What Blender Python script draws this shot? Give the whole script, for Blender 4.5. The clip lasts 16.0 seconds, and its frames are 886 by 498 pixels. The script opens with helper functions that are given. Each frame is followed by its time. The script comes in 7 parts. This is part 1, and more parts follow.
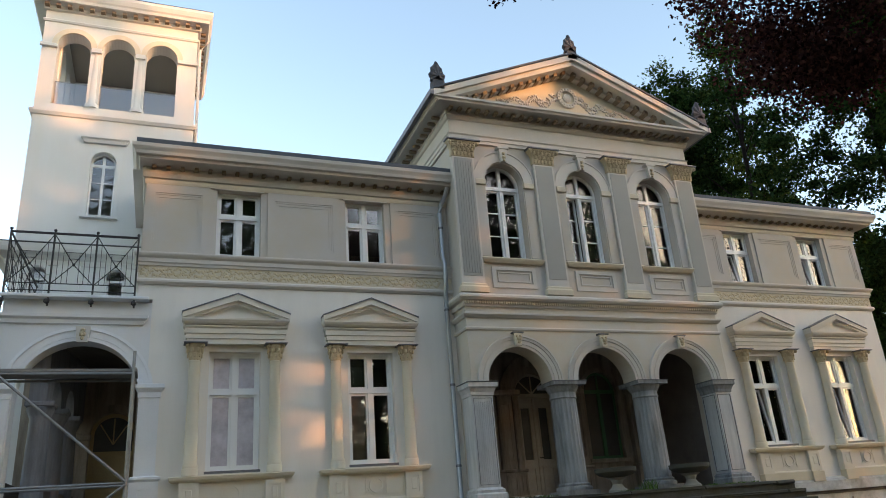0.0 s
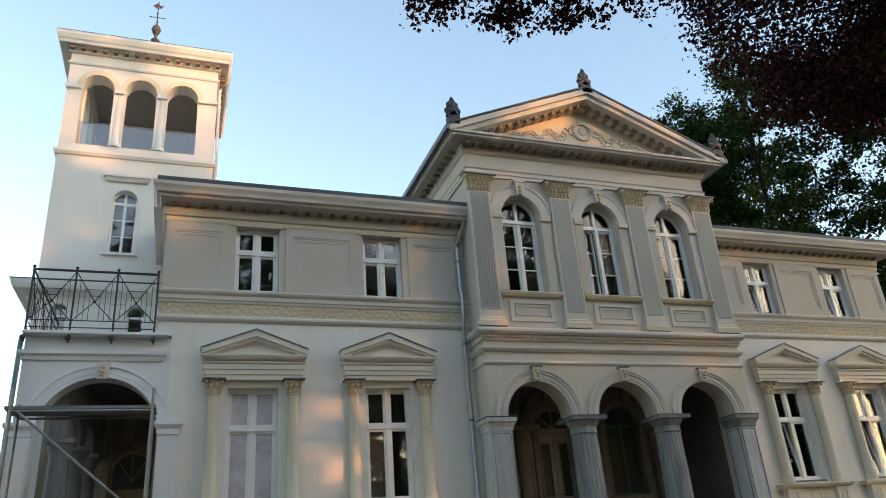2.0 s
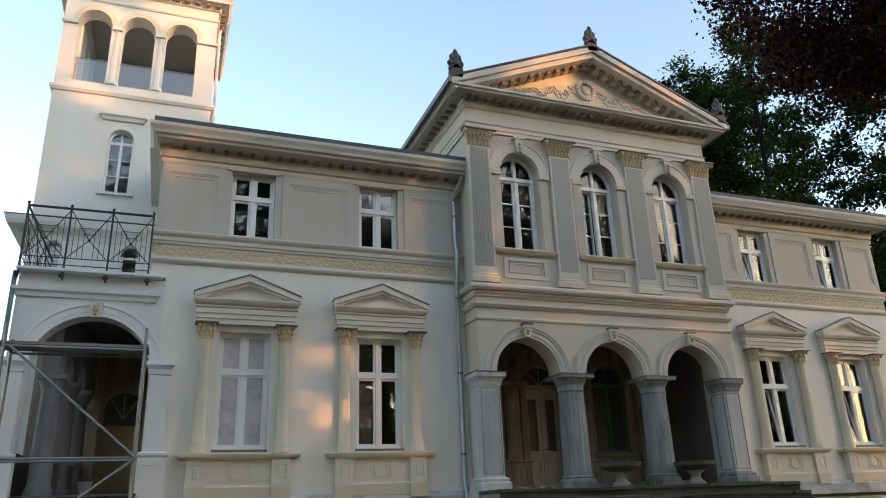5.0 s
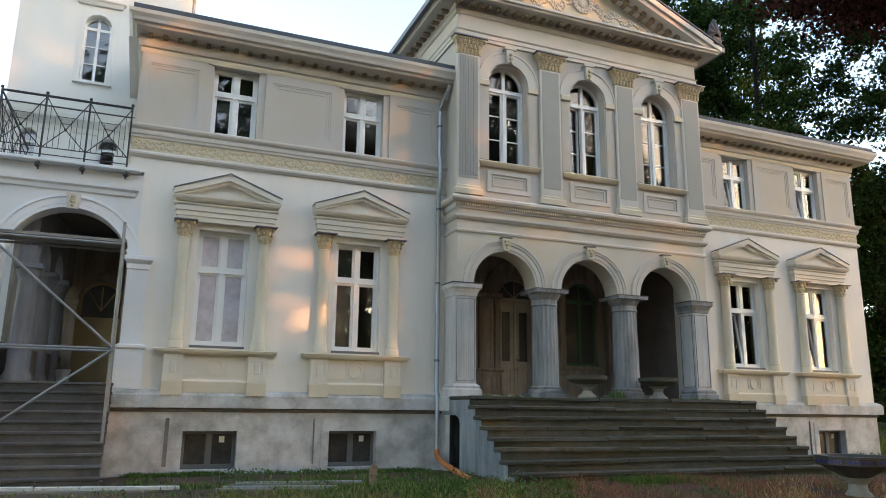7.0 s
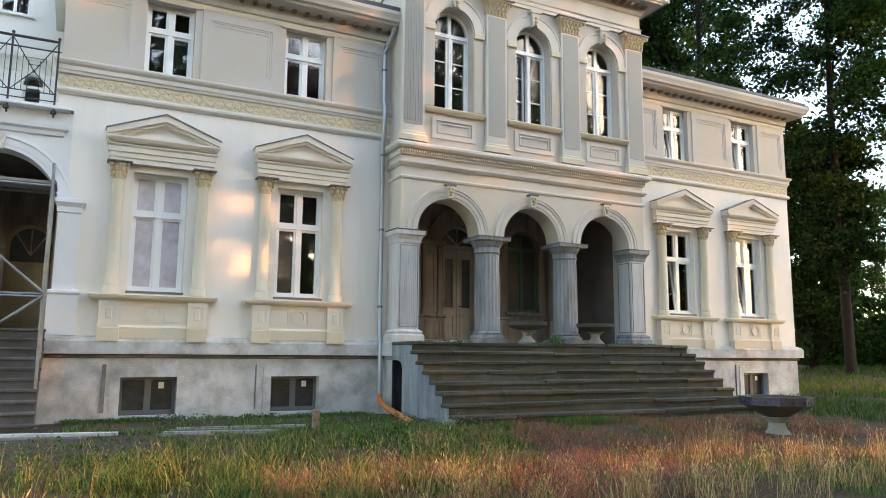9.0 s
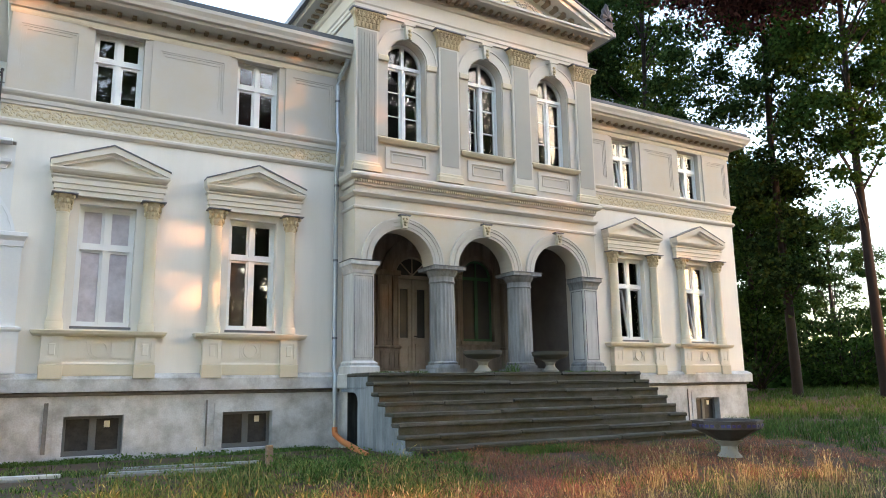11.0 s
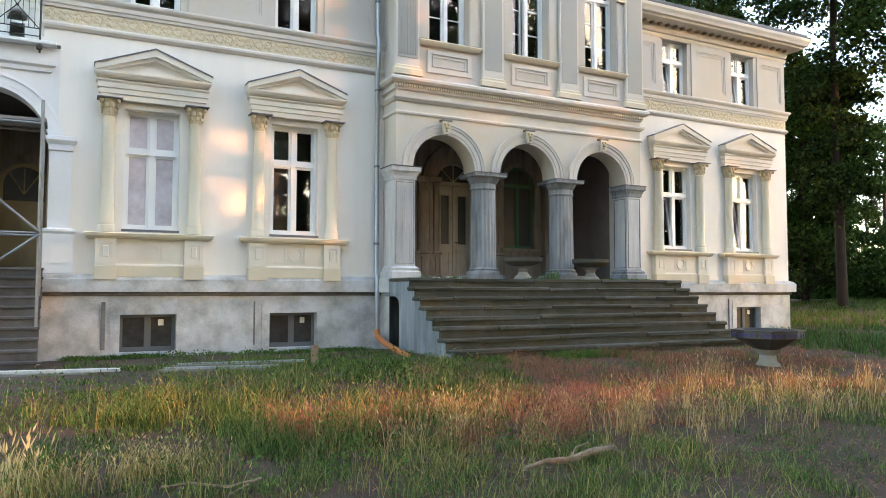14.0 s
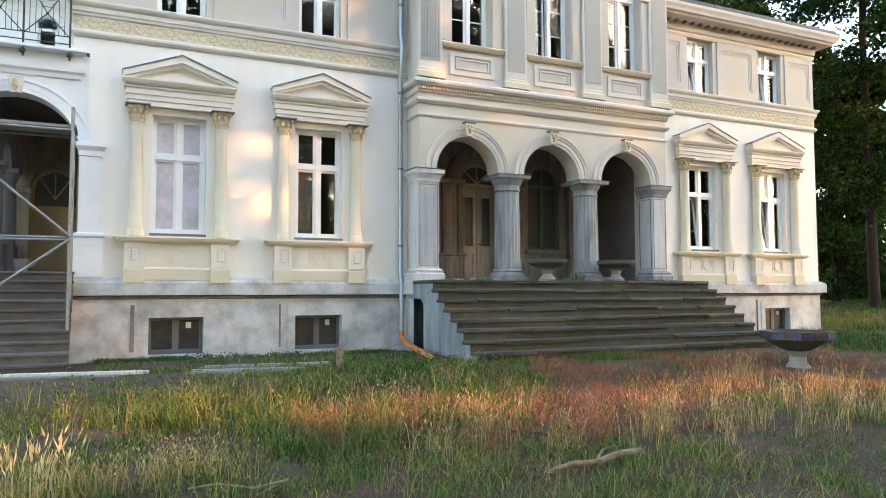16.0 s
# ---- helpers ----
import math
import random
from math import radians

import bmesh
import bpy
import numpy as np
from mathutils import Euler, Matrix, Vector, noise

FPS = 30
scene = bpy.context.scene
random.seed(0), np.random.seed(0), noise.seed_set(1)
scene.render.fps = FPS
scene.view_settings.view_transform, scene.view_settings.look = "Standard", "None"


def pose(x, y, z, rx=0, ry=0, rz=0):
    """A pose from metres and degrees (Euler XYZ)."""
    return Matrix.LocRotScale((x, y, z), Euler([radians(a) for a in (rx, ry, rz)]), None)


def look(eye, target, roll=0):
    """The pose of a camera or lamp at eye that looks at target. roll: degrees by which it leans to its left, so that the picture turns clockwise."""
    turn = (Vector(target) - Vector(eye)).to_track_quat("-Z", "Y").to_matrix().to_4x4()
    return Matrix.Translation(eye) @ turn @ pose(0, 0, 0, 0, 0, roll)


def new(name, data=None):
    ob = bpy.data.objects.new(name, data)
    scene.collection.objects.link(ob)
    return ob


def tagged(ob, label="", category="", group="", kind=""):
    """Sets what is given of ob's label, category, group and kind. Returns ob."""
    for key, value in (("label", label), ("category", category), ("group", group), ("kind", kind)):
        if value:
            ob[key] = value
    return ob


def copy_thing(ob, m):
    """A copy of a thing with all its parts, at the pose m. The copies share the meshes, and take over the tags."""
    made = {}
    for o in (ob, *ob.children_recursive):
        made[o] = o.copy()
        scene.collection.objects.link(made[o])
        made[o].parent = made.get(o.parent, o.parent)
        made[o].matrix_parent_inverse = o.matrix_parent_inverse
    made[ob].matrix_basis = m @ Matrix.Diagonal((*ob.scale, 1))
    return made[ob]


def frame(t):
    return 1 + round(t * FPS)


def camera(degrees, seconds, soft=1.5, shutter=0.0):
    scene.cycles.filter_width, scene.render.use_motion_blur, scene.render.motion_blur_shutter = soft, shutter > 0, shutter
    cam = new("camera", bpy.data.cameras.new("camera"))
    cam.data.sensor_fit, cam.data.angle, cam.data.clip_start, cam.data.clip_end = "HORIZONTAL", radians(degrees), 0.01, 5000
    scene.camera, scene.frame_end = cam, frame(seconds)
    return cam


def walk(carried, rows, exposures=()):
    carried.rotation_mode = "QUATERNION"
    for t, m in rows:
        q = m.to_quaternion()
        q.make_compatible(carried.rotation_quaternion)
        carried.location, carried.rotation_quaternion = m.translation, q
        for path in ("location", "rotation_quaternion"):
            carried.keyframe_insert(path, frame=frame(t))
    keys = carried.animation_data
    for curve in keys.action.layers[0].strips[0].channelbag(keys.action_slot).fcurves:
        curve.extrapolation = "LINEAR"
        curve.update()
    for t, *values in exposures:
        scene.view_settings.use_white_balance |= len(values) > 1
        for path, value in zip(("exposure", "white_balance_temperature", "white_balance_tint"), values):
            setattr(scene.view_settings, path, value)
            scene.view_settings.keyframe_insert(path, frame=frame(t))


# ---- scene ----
LENS = 62.58
EYE = (-9.577, -14.971, 1.215)
# seconds, yaw, pitch, roll
TURNS = [
    (0.0, -20.36, 20.27, 4.15), (0.5, -20.27, 20.22, 3.99), (1.0, -20.00, 20.59, 3.96), (1.5, -19.45, 21.90, 4.18),
    (2.0, -18.89, 23.03, 4.17), (2.5, -18.89, 23.60, 3.89), (3.0, -19.24, 23.55, 3.35), (5.3, -20.51, 18.45, 1.43),
    (5.5, -21.08, 17.89, 0.46), (6.0, -21.64, 15.77, -0.63), (6.5, -21.73, 14.05, -0.35), (7.0, -22.35, 12.32, -0.64),
    (7.5, -23.73, 10.69, -1.66), (8.0, -24.60, 9.16, -1.42), (8.5, -25.38, 8.31, -1.04), (9.0, -26.80, 8.19, -0.43),
    (9.5, -29.04, 8.12, -0.43), (9.7, -29.86, 8.48, -0.14), (11.8, -30.17, 10.88, 0.91), (12.0, -29.90, 10.60, 0.55),
    (12.5, -29.85, 9.16, -0.09), (13.0, -27.46, 6.33, -0.01), (13.5, -27.25, 4.46, -0.29), (14.0, -27.07, 3.22, -0.10),
    (14.5, -26.87, 2.60, 0.15), (15.0, -26.34, 2.32, 0.12), (15.5, -25.68, 2.49, 0.23), (16.0, -25.17, 3.38, 0.14),
]
cam = camera(LENS, 16.0, soft=0.95)
walk(cam, [(t, pose(*EYE, 90 + p, r, y)) for t, y, p, r in TURNS],
     exposures=[(0.0, 1.83, 6460, 11), (3.0, 1.74, 6400, 9), (5.5, 1.90, 6470, 11), (7.0, 2.33, 6500, 12.5), (9.0, 2.89, 6480, 13.5), (12.5, 2.93, 6470, 13.5), (16.0, 3.24, 6450, 13.5)])

# ---- world and sun: low evening sun, behind and to the right of the camera
SUN_EL, SUN_AZ = 11.0, 140.0   # azimuth clockwise from +y
world = bpy.data.worlds.new("evening_sky")
scene.world = world
world.use_nodes = True
wn = world.node_tree
sky = wn.nodes.new("ShaderNodeTexSky")
sky.sky_type = 'NISHITA'
sky.sun_disc = False
sky.sun_elevation = radians(SUN_EL)
sky.sun_rotation = radians(SUN_AZ)
sky.air_density, sky.dust_density, sky.ozone_density = 1.0, 0.6, 0.05
bg = wn.nodes["Background"]
bg.inputs["Strength"].default_value = 0.15
wn.links.new(sky.outputs[0], bg.inputs["Color"])
sun_data = bpy.data.lights.new("sun", "SUN")
sun_data.energy, sun_data.angle, sun_data.color = 1.5, radians(0.6), (1.0, 0.45, 0.17)
sun = new("sun", sun_data)
SUN_DIR = Vector((math.sin(radians(SUN_AZ)) * math.cos(radians(SUN_EL)), math.cos(radians(SUN_AZ)) * math.cos(radians(SUN_EL)), math.sin(radians(SUN_EL))))
sun.matrix_world = look(tuple(SUN_DIR * 60), (0, 0, 0))


# ---- materials
def mat(name, base, rough=0.85, var=0.12, scale=1.5, fine=35.0, bump=0.15, dirt=None, dirt_amount=0.0, dirt_scale=0.7, metal=0.0, per_object=0.0, streak=False, spec=0.35, island=0.0):
    """Base colour with variation at a large and a small scale, stains of a second colour and fine relief."""
    m = bpy.data.materials.new(name)
    m.use_nodes = True
    t = m.node_tree
    N, Lk = t.nodes, t.links
    b = N["Principled BSDF"]
    b.inputs["Roughness"].default_value = rough
    b.inputs["Metallic"].default_value = metal
    b.inputs["Specular IOR Level"].default_value = spec
    geo = N.new("ShaderNodeNewGeometry")
    pos = geo.outputs["Position"]
    big = N.new("ShaderNodeTexNoise"); big.inputs["Scale"].default_value = scale; big.inputs["Detail"].default_value = 5.0
    Lk.new(pos, big.inputs["Vector"])
    sml = N.new("ShaderNodeTexNoise"); sml.inputs["Scale"].default_value = fine; sml.inputs["Detail"].default_value = 3.0
    Lk.new(pos, sml.inputs["Vector"])
    add = N.new("ShaderNodeMath"); add.operation = 'ADD'
    Lk.new(big.outputs["Fac"], add.inputs[0]); Lk.new(sml.outputs["Fac"], add.inputs[1])
    rng = N.new("ShaderNodeMapRange")
    rng.inputs["From Min"].default_value, rng.inputs["From Max"].default_value = 0.6, 1.4
    rng.inputs["To Min"].default_value, rng.inputs["To Max"].default_value = 1.0 - var, 1.0 + var
    Lk.new(add.outputs[0], rng.inputs["Value"])
    col = N.new("ShaderNodeVectorMath"); col.operation = 'SCALE'
    col.inputs[0].default_value = base
    src = rng.outputs[0]
    if per_object or island:
        if per_object:
            info = N.new("ShaderNodeObjectInfo"); rnd = info.outputs["Random"]
        else:
            rnd = geo.outputs["Random Per Island"]
        k = per_object or island
        r2 = N.new("ShaderNodeMapRange")
        r2.inputs["To Min"].default_value, r2.inputs["To Max"].default_value = 1.0 - k, 1.0 + k
        Lk.new(rnd, r2.inputs["Value"])
        mul = N.new("ShaderNodeMath"); mul.operation = 'MULTIPLY'
        Lk.new(src, mul.inputs[0]); Lk.new(r2.outputs[0], mul.inputs[1])
        src = mul.outputs[0]
    Lk.new(src, col.inputs["Scale"])
    out = col.outputs[0]
    if dirt:
        dn = N.new("ShaderNodeTexNoise"); dn.inputs["Scale"].default_value = dirt_scale; dn.inputs["Detail"].default_value = 8.0; dn.inputs["Roughness"].default_value = 0.65
        if streak:
            st = N.new("ShaderNodeVectorMath"); st.operation = 'MULTIPLY'; st.inputs[1].default_value = (3.0, 3.0, 0.35)
            Lk.new(pos, st.inputs[0]); Lk.new(st.outputs[0], dn.inputs["Vector"])
        else:
            Lk.new(pos, dn.inputs["Vector"])
        dr = N.new("ShaderNodeMapRange")
        dr.inputs["From Min"].default_value, dr.inputs["From Max"].default_value = 0.42, 0.68
        dr.inputs["To Min"].default_value, dr.inputs["To Max"].default_value = 0.0, dirt_amount
        Lk.new(dn.outputs["Fac"], dr.inputs["Value"])
        mx = N.new("ShaderNodeMix"); mx.data_type = 'RGBA'
        Lk.new(dr.outputs[0], mx.inputs["Factor"])
        Lk.new(out, mx.inputs["A"])
        mx.inputs["B"].default_value = (*dirt, 1.0)
        out = mx.outputs["Result"]
    Lk.new(out, b.inputs["Base Color"])
    if bump:
        bp = N.new("ShaderNodeBump"); bp.inputs["Strength"].default_value = bump; bp.inputs["Distance"].default_value = 0.01
        Lk.new(add.outputs[0], bp.inputs["Height"]); Lk.new(bp.outputs[0], b.inputs["Normal"])
    return m


PLASTER = mat("cream_plaster", (0.80, 0.755, 0.69), 0.9, 0.06, 0.8, 60, 0.08, (0.56, 0.53, 0.45), 0.25, 0.5, streak=True)
BLOCKPL = mat("warm_cream_plaster", (0.60, 0.555, 0.485), 0.9, 0.07, 0.9, 60, 0.08, (0.58, 0.46, 0.28), 0.55, 0.8)
PLASTER_UP = mat("grey_cream_plaster", (0.52, 0.488, 0.45), 0.9, 0.06, 0.9, 60, 0.08, (0.53, 0.43, 0.27), 0.5, 0.8)
YELLOW = mat("yellow_stucco", (0.61, 0.54, 0.41), 0.9, 0.08, 2.0, 60, 0.08, (0.60, 0.54, 0.40), 0.4, 1.2)
COLCREAM = mat("cream_column_stucco", (0.70, 0.63, 0.505), 0.9, 0.07, 1.5, 60, 0.08, (0.66, 0.58, 0.40), 0.5, 0.7)
HOOD = mat("pale_yellow_stucco", (0.71, 0.655, 0.565), 0.9, 0.06, 1.5, 60, 0.08, (0.66, 0.58, 0.44), 0.35, 0.9, streak=True)
TRIM = mat("pale_stucco", (0.60, 0.56, 0.505), 0.9, 0.07, 1.5, 60, 0.08, (0.55, 0.50, 0.40), 0.3, 0.9, streak=True)
FRIEZE_REL = mat("pale_ochre_scrolls", (0.54, 0.45, 0.295), 0.9, 0.2, 9.0, 45, 0.4, (0.64, 0.58, 0.42), 0.6, 7.0)
OCHRE = mat("ochre_relief", (0.60, 0.495, 0.325), 0.9, 0.28, 9.0, 45, 0.6, (0.38, 0.29, 0.175), 0.6, 9.0)
GREYPIL = mat("grey_render", (0.38, 0.365, 0.33), 0.95, 0.06, 1.2, 70, 0.12, (0.38, 0.37, 0.33), 0.35, 0.8, streak=True)
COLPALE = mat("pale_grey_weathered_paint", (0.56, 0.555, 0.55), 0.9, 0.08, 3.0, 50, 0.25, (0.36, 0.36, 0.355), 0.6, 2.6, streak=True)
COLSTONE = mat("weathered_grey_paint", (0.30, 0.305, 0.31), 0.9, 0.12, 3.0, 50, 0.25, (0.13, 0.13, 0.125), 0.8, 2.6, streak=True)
WHITEPAINT = mat("white_primer", (0.73, 0.73, 0.735), 0.85, 0.05, 2.0, 50, 0.08)
TOWERPL = mat("white_tower_plaster", (0.73, 0.725, 0.70), 0.9, 0.05, 0.8, 60, 0.06, (0.66, 0.62, 0.52), 0.3, 0.4, streak=True)
PLINTH = mat("stained_cement_plinth", (0.55, 0.555, 0.555), 0.95, 0.20, 3.2, 40, 0.35, (0.25, 0.24, 0.22), 0.8, 1.9)
STEPSTONE = mat("mossy_sandstone_steps", (0.070, 0.069, 0.060), 0.95, 0.32, 2.5, 40, 0.6, (0.045, 0.048, 0.030), 0.9, 3.4, per_object=0.22)
FLANK = mat("blue_grey_render", (0.15, 0.175, 0.20), 0.95, 0.25, 3.0, 40, 0.3, (0.40, 0.45, 0.50), 0.6, 1.3, streak=True)
# porch stone; the shade inside the porches is put into its dark tone
SHADESTONE = mat("shade_dark_porch_stone", (0.17, 0.145, 0.13), 0.95, 0.2, 2.0, 40, 0.3, (0.12, 0.10, 0.085), 0.7, 1.5)
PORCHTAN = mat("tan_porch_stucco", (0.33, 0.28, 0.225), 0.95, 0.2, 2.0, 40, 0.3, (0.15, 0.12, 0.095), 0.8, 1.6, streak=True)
WINWHITE = mat("white_window_frame", (0.80, 0.80, 0.79), 0.35, 0.03, 3.0, 60, 0.02, spec=0.5)
DOORWOOD = mat("worn_beige_door_paint", (0.38, 0.345, 0.29), 0.6, 0.12, 3.0, 40, 0.1, (0.2, 0.15, 0.1), 0.5, 3.0)
BROWNDOOR = mat("ochre_brown_door", (0.42, 0.32, 0.17), 0.6, 0.12, 3.0, 40, 0.1)
GREENWOOD = mat("green_window_paint", (0.05, 0.14, 0.07), 0.5, 0.15, 4.0, 50, 0.1)
SLATE = mat("dark_slate_roof", (0.07, 0.08, 0.095), 0.6, 0.25, 3.0, 30, 0.3)
ZINC = mat("zinc_sheet", (0.42, 0.44, 0.46), 0.45, 0.1, 2.0, 25, 0.05, (0.3, 0.32, 0.34), 0.4, 2.0, metal=0.7)
FLASH = mat("dark_metal_flashing", (0.16, 0.16, 0.17), 0.5, 0.12, 3.0, 30, 0.05, metal=0.4)
IRON = mat("dark_wrought_iron", (0.05, 0.045, 0.045), 0.6, 0.2, 5.0, 60, 0.1, metal=0.3)
SCAFF = mat("galvanised_scaffold_tube", (0.30, 0.30, 0.30), 0.5, 0.15, 4.0, 40, 0.08, (0.2, 0.15, 0.11), 0.5, 5.0, metal=0.6)
PLANK = mat("weathered_plank", (0.24, 0.22, 0.20), 0.9, 0.18, 4.0, 40, 0.25)
CLAY = mat("orange_plastic_drain_pipe", (0.55, 0.19, 0.06), 0.5, 0.08, 3.0, 40, 0.03)
PALMETTE = mat("dark_brown_cast_zinc", (0.070, 0.066, 0.070), 0.7, 0.2, 6.0, 40, 0.3)
# lavender sky reflection with darker tree patches, painted into an opaque pane
SKYPANE = mat("lavender_sky_reflection", (0.60, 0.56, 0.60), 0.06, 0.14, 1.2, 9, 0.0, (0.33, 0.29, 0.31), 0.55, 2.6, spec=0.8)
PLANTSTONE = mat("mossy_stone_bowl", (0.09, 0.085, 0.072), 0.95, 0.2, 4.0, 40, 0.4, (0.05, 0.052, 0.032), 0.6, 4.0)
PALESTONE = mat("pale_cast_stone", (0.27, 0.265, 0.245), 0.9, 0.1, 4.0, 40, 0.25, (0.33, 0.32, 0.28), 0.5, 4.0)
BOWLDARK = mat("dark_glazed_bowl", (0.062, 0.056, 0.056), 0.6, 0.2, 5.0, 40, 0.1)
BOWLBLUE = mat("blue_glazed_tile", (0.03, 0.03, 0.15), 0.3, 0.25, 9.0, 40, 0.05)
BARK = mat("dark_tree_bark", (0.014, 0.011, 0.0095), 0.95, 0.3, 3.0, 25, 0.6)
DEADWOOD = mat("bleached_dead_branch", (0.30, 0.21, 0.15), 0.9, 0.25, 8.0, 50, 0.6, (0.09, 0.06, 0.042), 0.85, 7.0)
EARTH = mat("sandy_earth", (0.076, 0.045, 0.030), 1.0, 0.45, 1.3, 18, 1.0, (0.046, 0.040, 0.018), 0.9, 1.6)
# opaque dull pane; the darkness behind the glass is put into its colour
DULLPANE = mat("dull_dark_glass", (0.03, 0.032, 0.034), 0.35, 0.3, 5.0, 40, 0.0, spec=0.5)
CELLARPANE = mat("dusty_cellar_glass", (0.020, 0.022, 0.025), 0.45, 0.5, 4.0, 25, 0.0, (0.055, 0.058, 0.062), 0.6, 3.5, spec=0.25)
# darkness of the rooms behind the windows is put into this colour
DARKIN = mat("room_dark_colour", (0.07, 0.063, 0.057), 0.95, 0.1, 1.0, 30, 0.05)


def leaf_mat(name, base, vary, transl, other=None):
    m = bpy.data.materials.new(name)
    m.use_nodes = True
    t = m.node_tree
    N, Lk = t.nodes, t.links
    for n in list(N):
        N.remove(n)
    out = N.new("ShaderNodeOutputMaterial")
    geo = N.new("ShaderNodeNewGeometry")
    r = N.new("ShaderNodeMapRange")
    r.inputs["To Min"].default_value, r.inputs["To Max"].default_value = 1 - vary, 1 + vary
    Lk.new(geo.outputs["Random Per Island"], r.inputs["Value"])
    c = N.new("ShaderNodeVectorMath"); c.operation = 'SCALE'; c.inputs[0].default_value = base
    Lk.new(r.outputs[0], c.inputs["Scale"])
    if other:
        h = N.new("ShaderNodeMath"); h.operation = 'MULTIPLY'; h.inputs[1].default_value = 17.3
        fr = N.new("ShaderNodeMath"); fr.operation = 'FRACT'
        sq = N.new("ShaderNodeMath"); sq.operation = 'POWER'; sq.inputs[1].default_value = 1.8
        Lk.new(geo.outputs["Random Per Island"], h.inputs[0]); Lk.new(h.outputs[0], fr.inputs[0]); Lk.new(fr.outputs[0], sq.inputs[0])
        hue = N.new("ShaderNodeMix"); hue.data_type = 'RGBA'
        hue.inputs["A"].default_value, hue.inputs["B"].default_value = (*base, 1), (*other, 1)
        Lk.new(sq.outputs[0], hue.inputs["Factor"]); Lk.new(hue.outputs["Result"], c.inputs[0])
    d = N.new("ShaderNodeBsdfDiffuse"); tr = N.new("ShaderNodeBsdfTranslucent")
    c2 = N.new("ShaderNodeVectorMath"); c2.operation = 'MULTIPLY'; c2.inputs[1].default_value = transl
    Lk.new(c.outputs[0], c2.inputs[0])
    Lk.new(c.outputs[0], d.inputs["Color"]); Lk.new(c2.outputs[0], tr.inputs["Color"])
    mx = N.new("ShaderNodeMixShader"); mx.inputs[0].default_value = 0.4
    Lk.new(d.outputs[0], mx.inputs[1]); Lk.new(tr.outputs[0], mx.inputs[2])
    Lk.new(mx.outputs[0], out.inputs["Surface"])
    return m


LEAF = leaf_mat("green_leaves", (0.018, 0.036, 0.016), 0.6, (1.1, 1.3, 0.7), (0.036, 0.055, 0.018))
LEAF_LIGHT = leaf_mat("light_green_leaves", (0.026, 0.050, 0.015), 0.6, (1.1, 1.3, 0.7))
LEAF_COPPER = leaf_mat("copper_beech_leaves", (0.030, 0.016, 0.017), 0.7, (1.5, 0.9, 0.9), (0.075, 0.037, 0.029))
LEAF_WEED = leaf_mat("leafy_weeds", (0.085, 0.14, 0.045), 0.5, (1.1, 1.3, 0.7))
BLADE = leaf_mat("green_grass_blades", (0.066, 0.128, 0.042), 0.75, (1.1, 1.2, 0.7), (0.20, 0.205, 0.085))
# darker copy of the grass green; shade by the wood is put into it
BLADE_SHADE = leaf_mat("shaded_green_grass", (0.050, 0.105, 0.036), 0.5, (1.1, 1.2, 0.7), (0.10, 0.125, 0.05))
BLADE_DRY = leaf_mat("dry_straw_grass", (0.44, 0.34, 0.19), 0.6, (1.1, 1.0, 0.8), (0.26, 0.22, 0.09))
BARLEY = leaf_mat("pale_barley_ears", (0.40, 0.37, 0.22), 0.3, (1.1, 1.0, 0.8))
BLADE_RED = leaf_mat("reddish_seed_grass", (0.28, 0.115, 0.085), 0.6, (1.1, 0.95, 0.85), (0.36, 0.22, 0.13))
LITTER = leaf_mat("rotted_brown_litter", (0.075, 0.04, 0.026), 0.7, (1.0, 0.9, 0.8), (0.14, 0.085, 0.05))
BLADE_GOLD = leaf_mat("yellow_green_stalks", (0.17, 0.19, 0.07), 0.6, (1.1, 1.1, 0.7), (0.36, 0.27, 0.125))


def glass_mat():
    m = bpy.data.materials.new("window_glass")
    m.use_nodes = True
    t = m.node_tree
    N, Lk = t.nodes, t.links
    for n in list(N):
        N.remove(n)
    out = N.new("ShaderNodeOutputMaterial")
    tr = N.new("ShaderNodeBsdfTransparent"); tr.inputs[0].default_value = (0.93, 0.92, 0.94, 1)
    gl = N.new("ShaderNodeBsdfGlossy"); gl.inputs["Roughness"].default_value = 0.015
    fr = N.new("ShaderNodeFresnel"); fr.inputs["IOR"].default_value = 1.75
    geo = N.new("ShaderNodeNewGeometry")
    ns = N.new("ShaderNodeTexNoise"); ns.inputs["Scale"].default_value = 1.6
    bp = N.new("ShaderNodeBump"); bp.inputs["Strength"].default_value = 0.05; bp.inputs["Distance"].default_value = 0.05
    Lk.new(geo.outputs["Position"], ns.inputs["Vector"]); Lk.new(ns.outputs["Fac"], bp.inputs["Height"])
    Lk.new(bp.outputs[0], gl.inputs["Normal"])
    mx = N.new("ShaderNodeMixShader")
    Lk.new(fr.outputs[0], mx.inputs[0]); Lk.new(tr.outputs[0], mx.inputs[1]); Lk.new(gl.outputs[0], mx.inputs[2])
    Lk.new(mx.outputs[0], out.inputs["Surface"])
    return m


GLASS = glass_mat()


# ---- mesh helpers
def link(name, bm, material, parent=None, label="", smooth=False):
    me = bpy.data.meshes.new(name)
    bmesh.ops.recalc_face_normals(bm, faces=bm.faces)
    bm.to_mesh(me)
    bm.free()
    me.materials.append(material)
    if smooth:
        for p in me.polygons:
            p.use_smooth = True
        me.set_sharp_from_angle(angle=radians(40))
    ob = new(name, me)
    if parent is not None:
        ob.parent = parent
    if label:
        ob["label"] = label
    return ob


def part(name, bm, material, parent, label="", smooth=False):
    return link(name, bm, material, parent, label, smooth)


def empty(name, at=(0, 0, 0)):
    ob = new(name)
    ob.location = at
    ob.empty_display_size = 0.3
    return ob


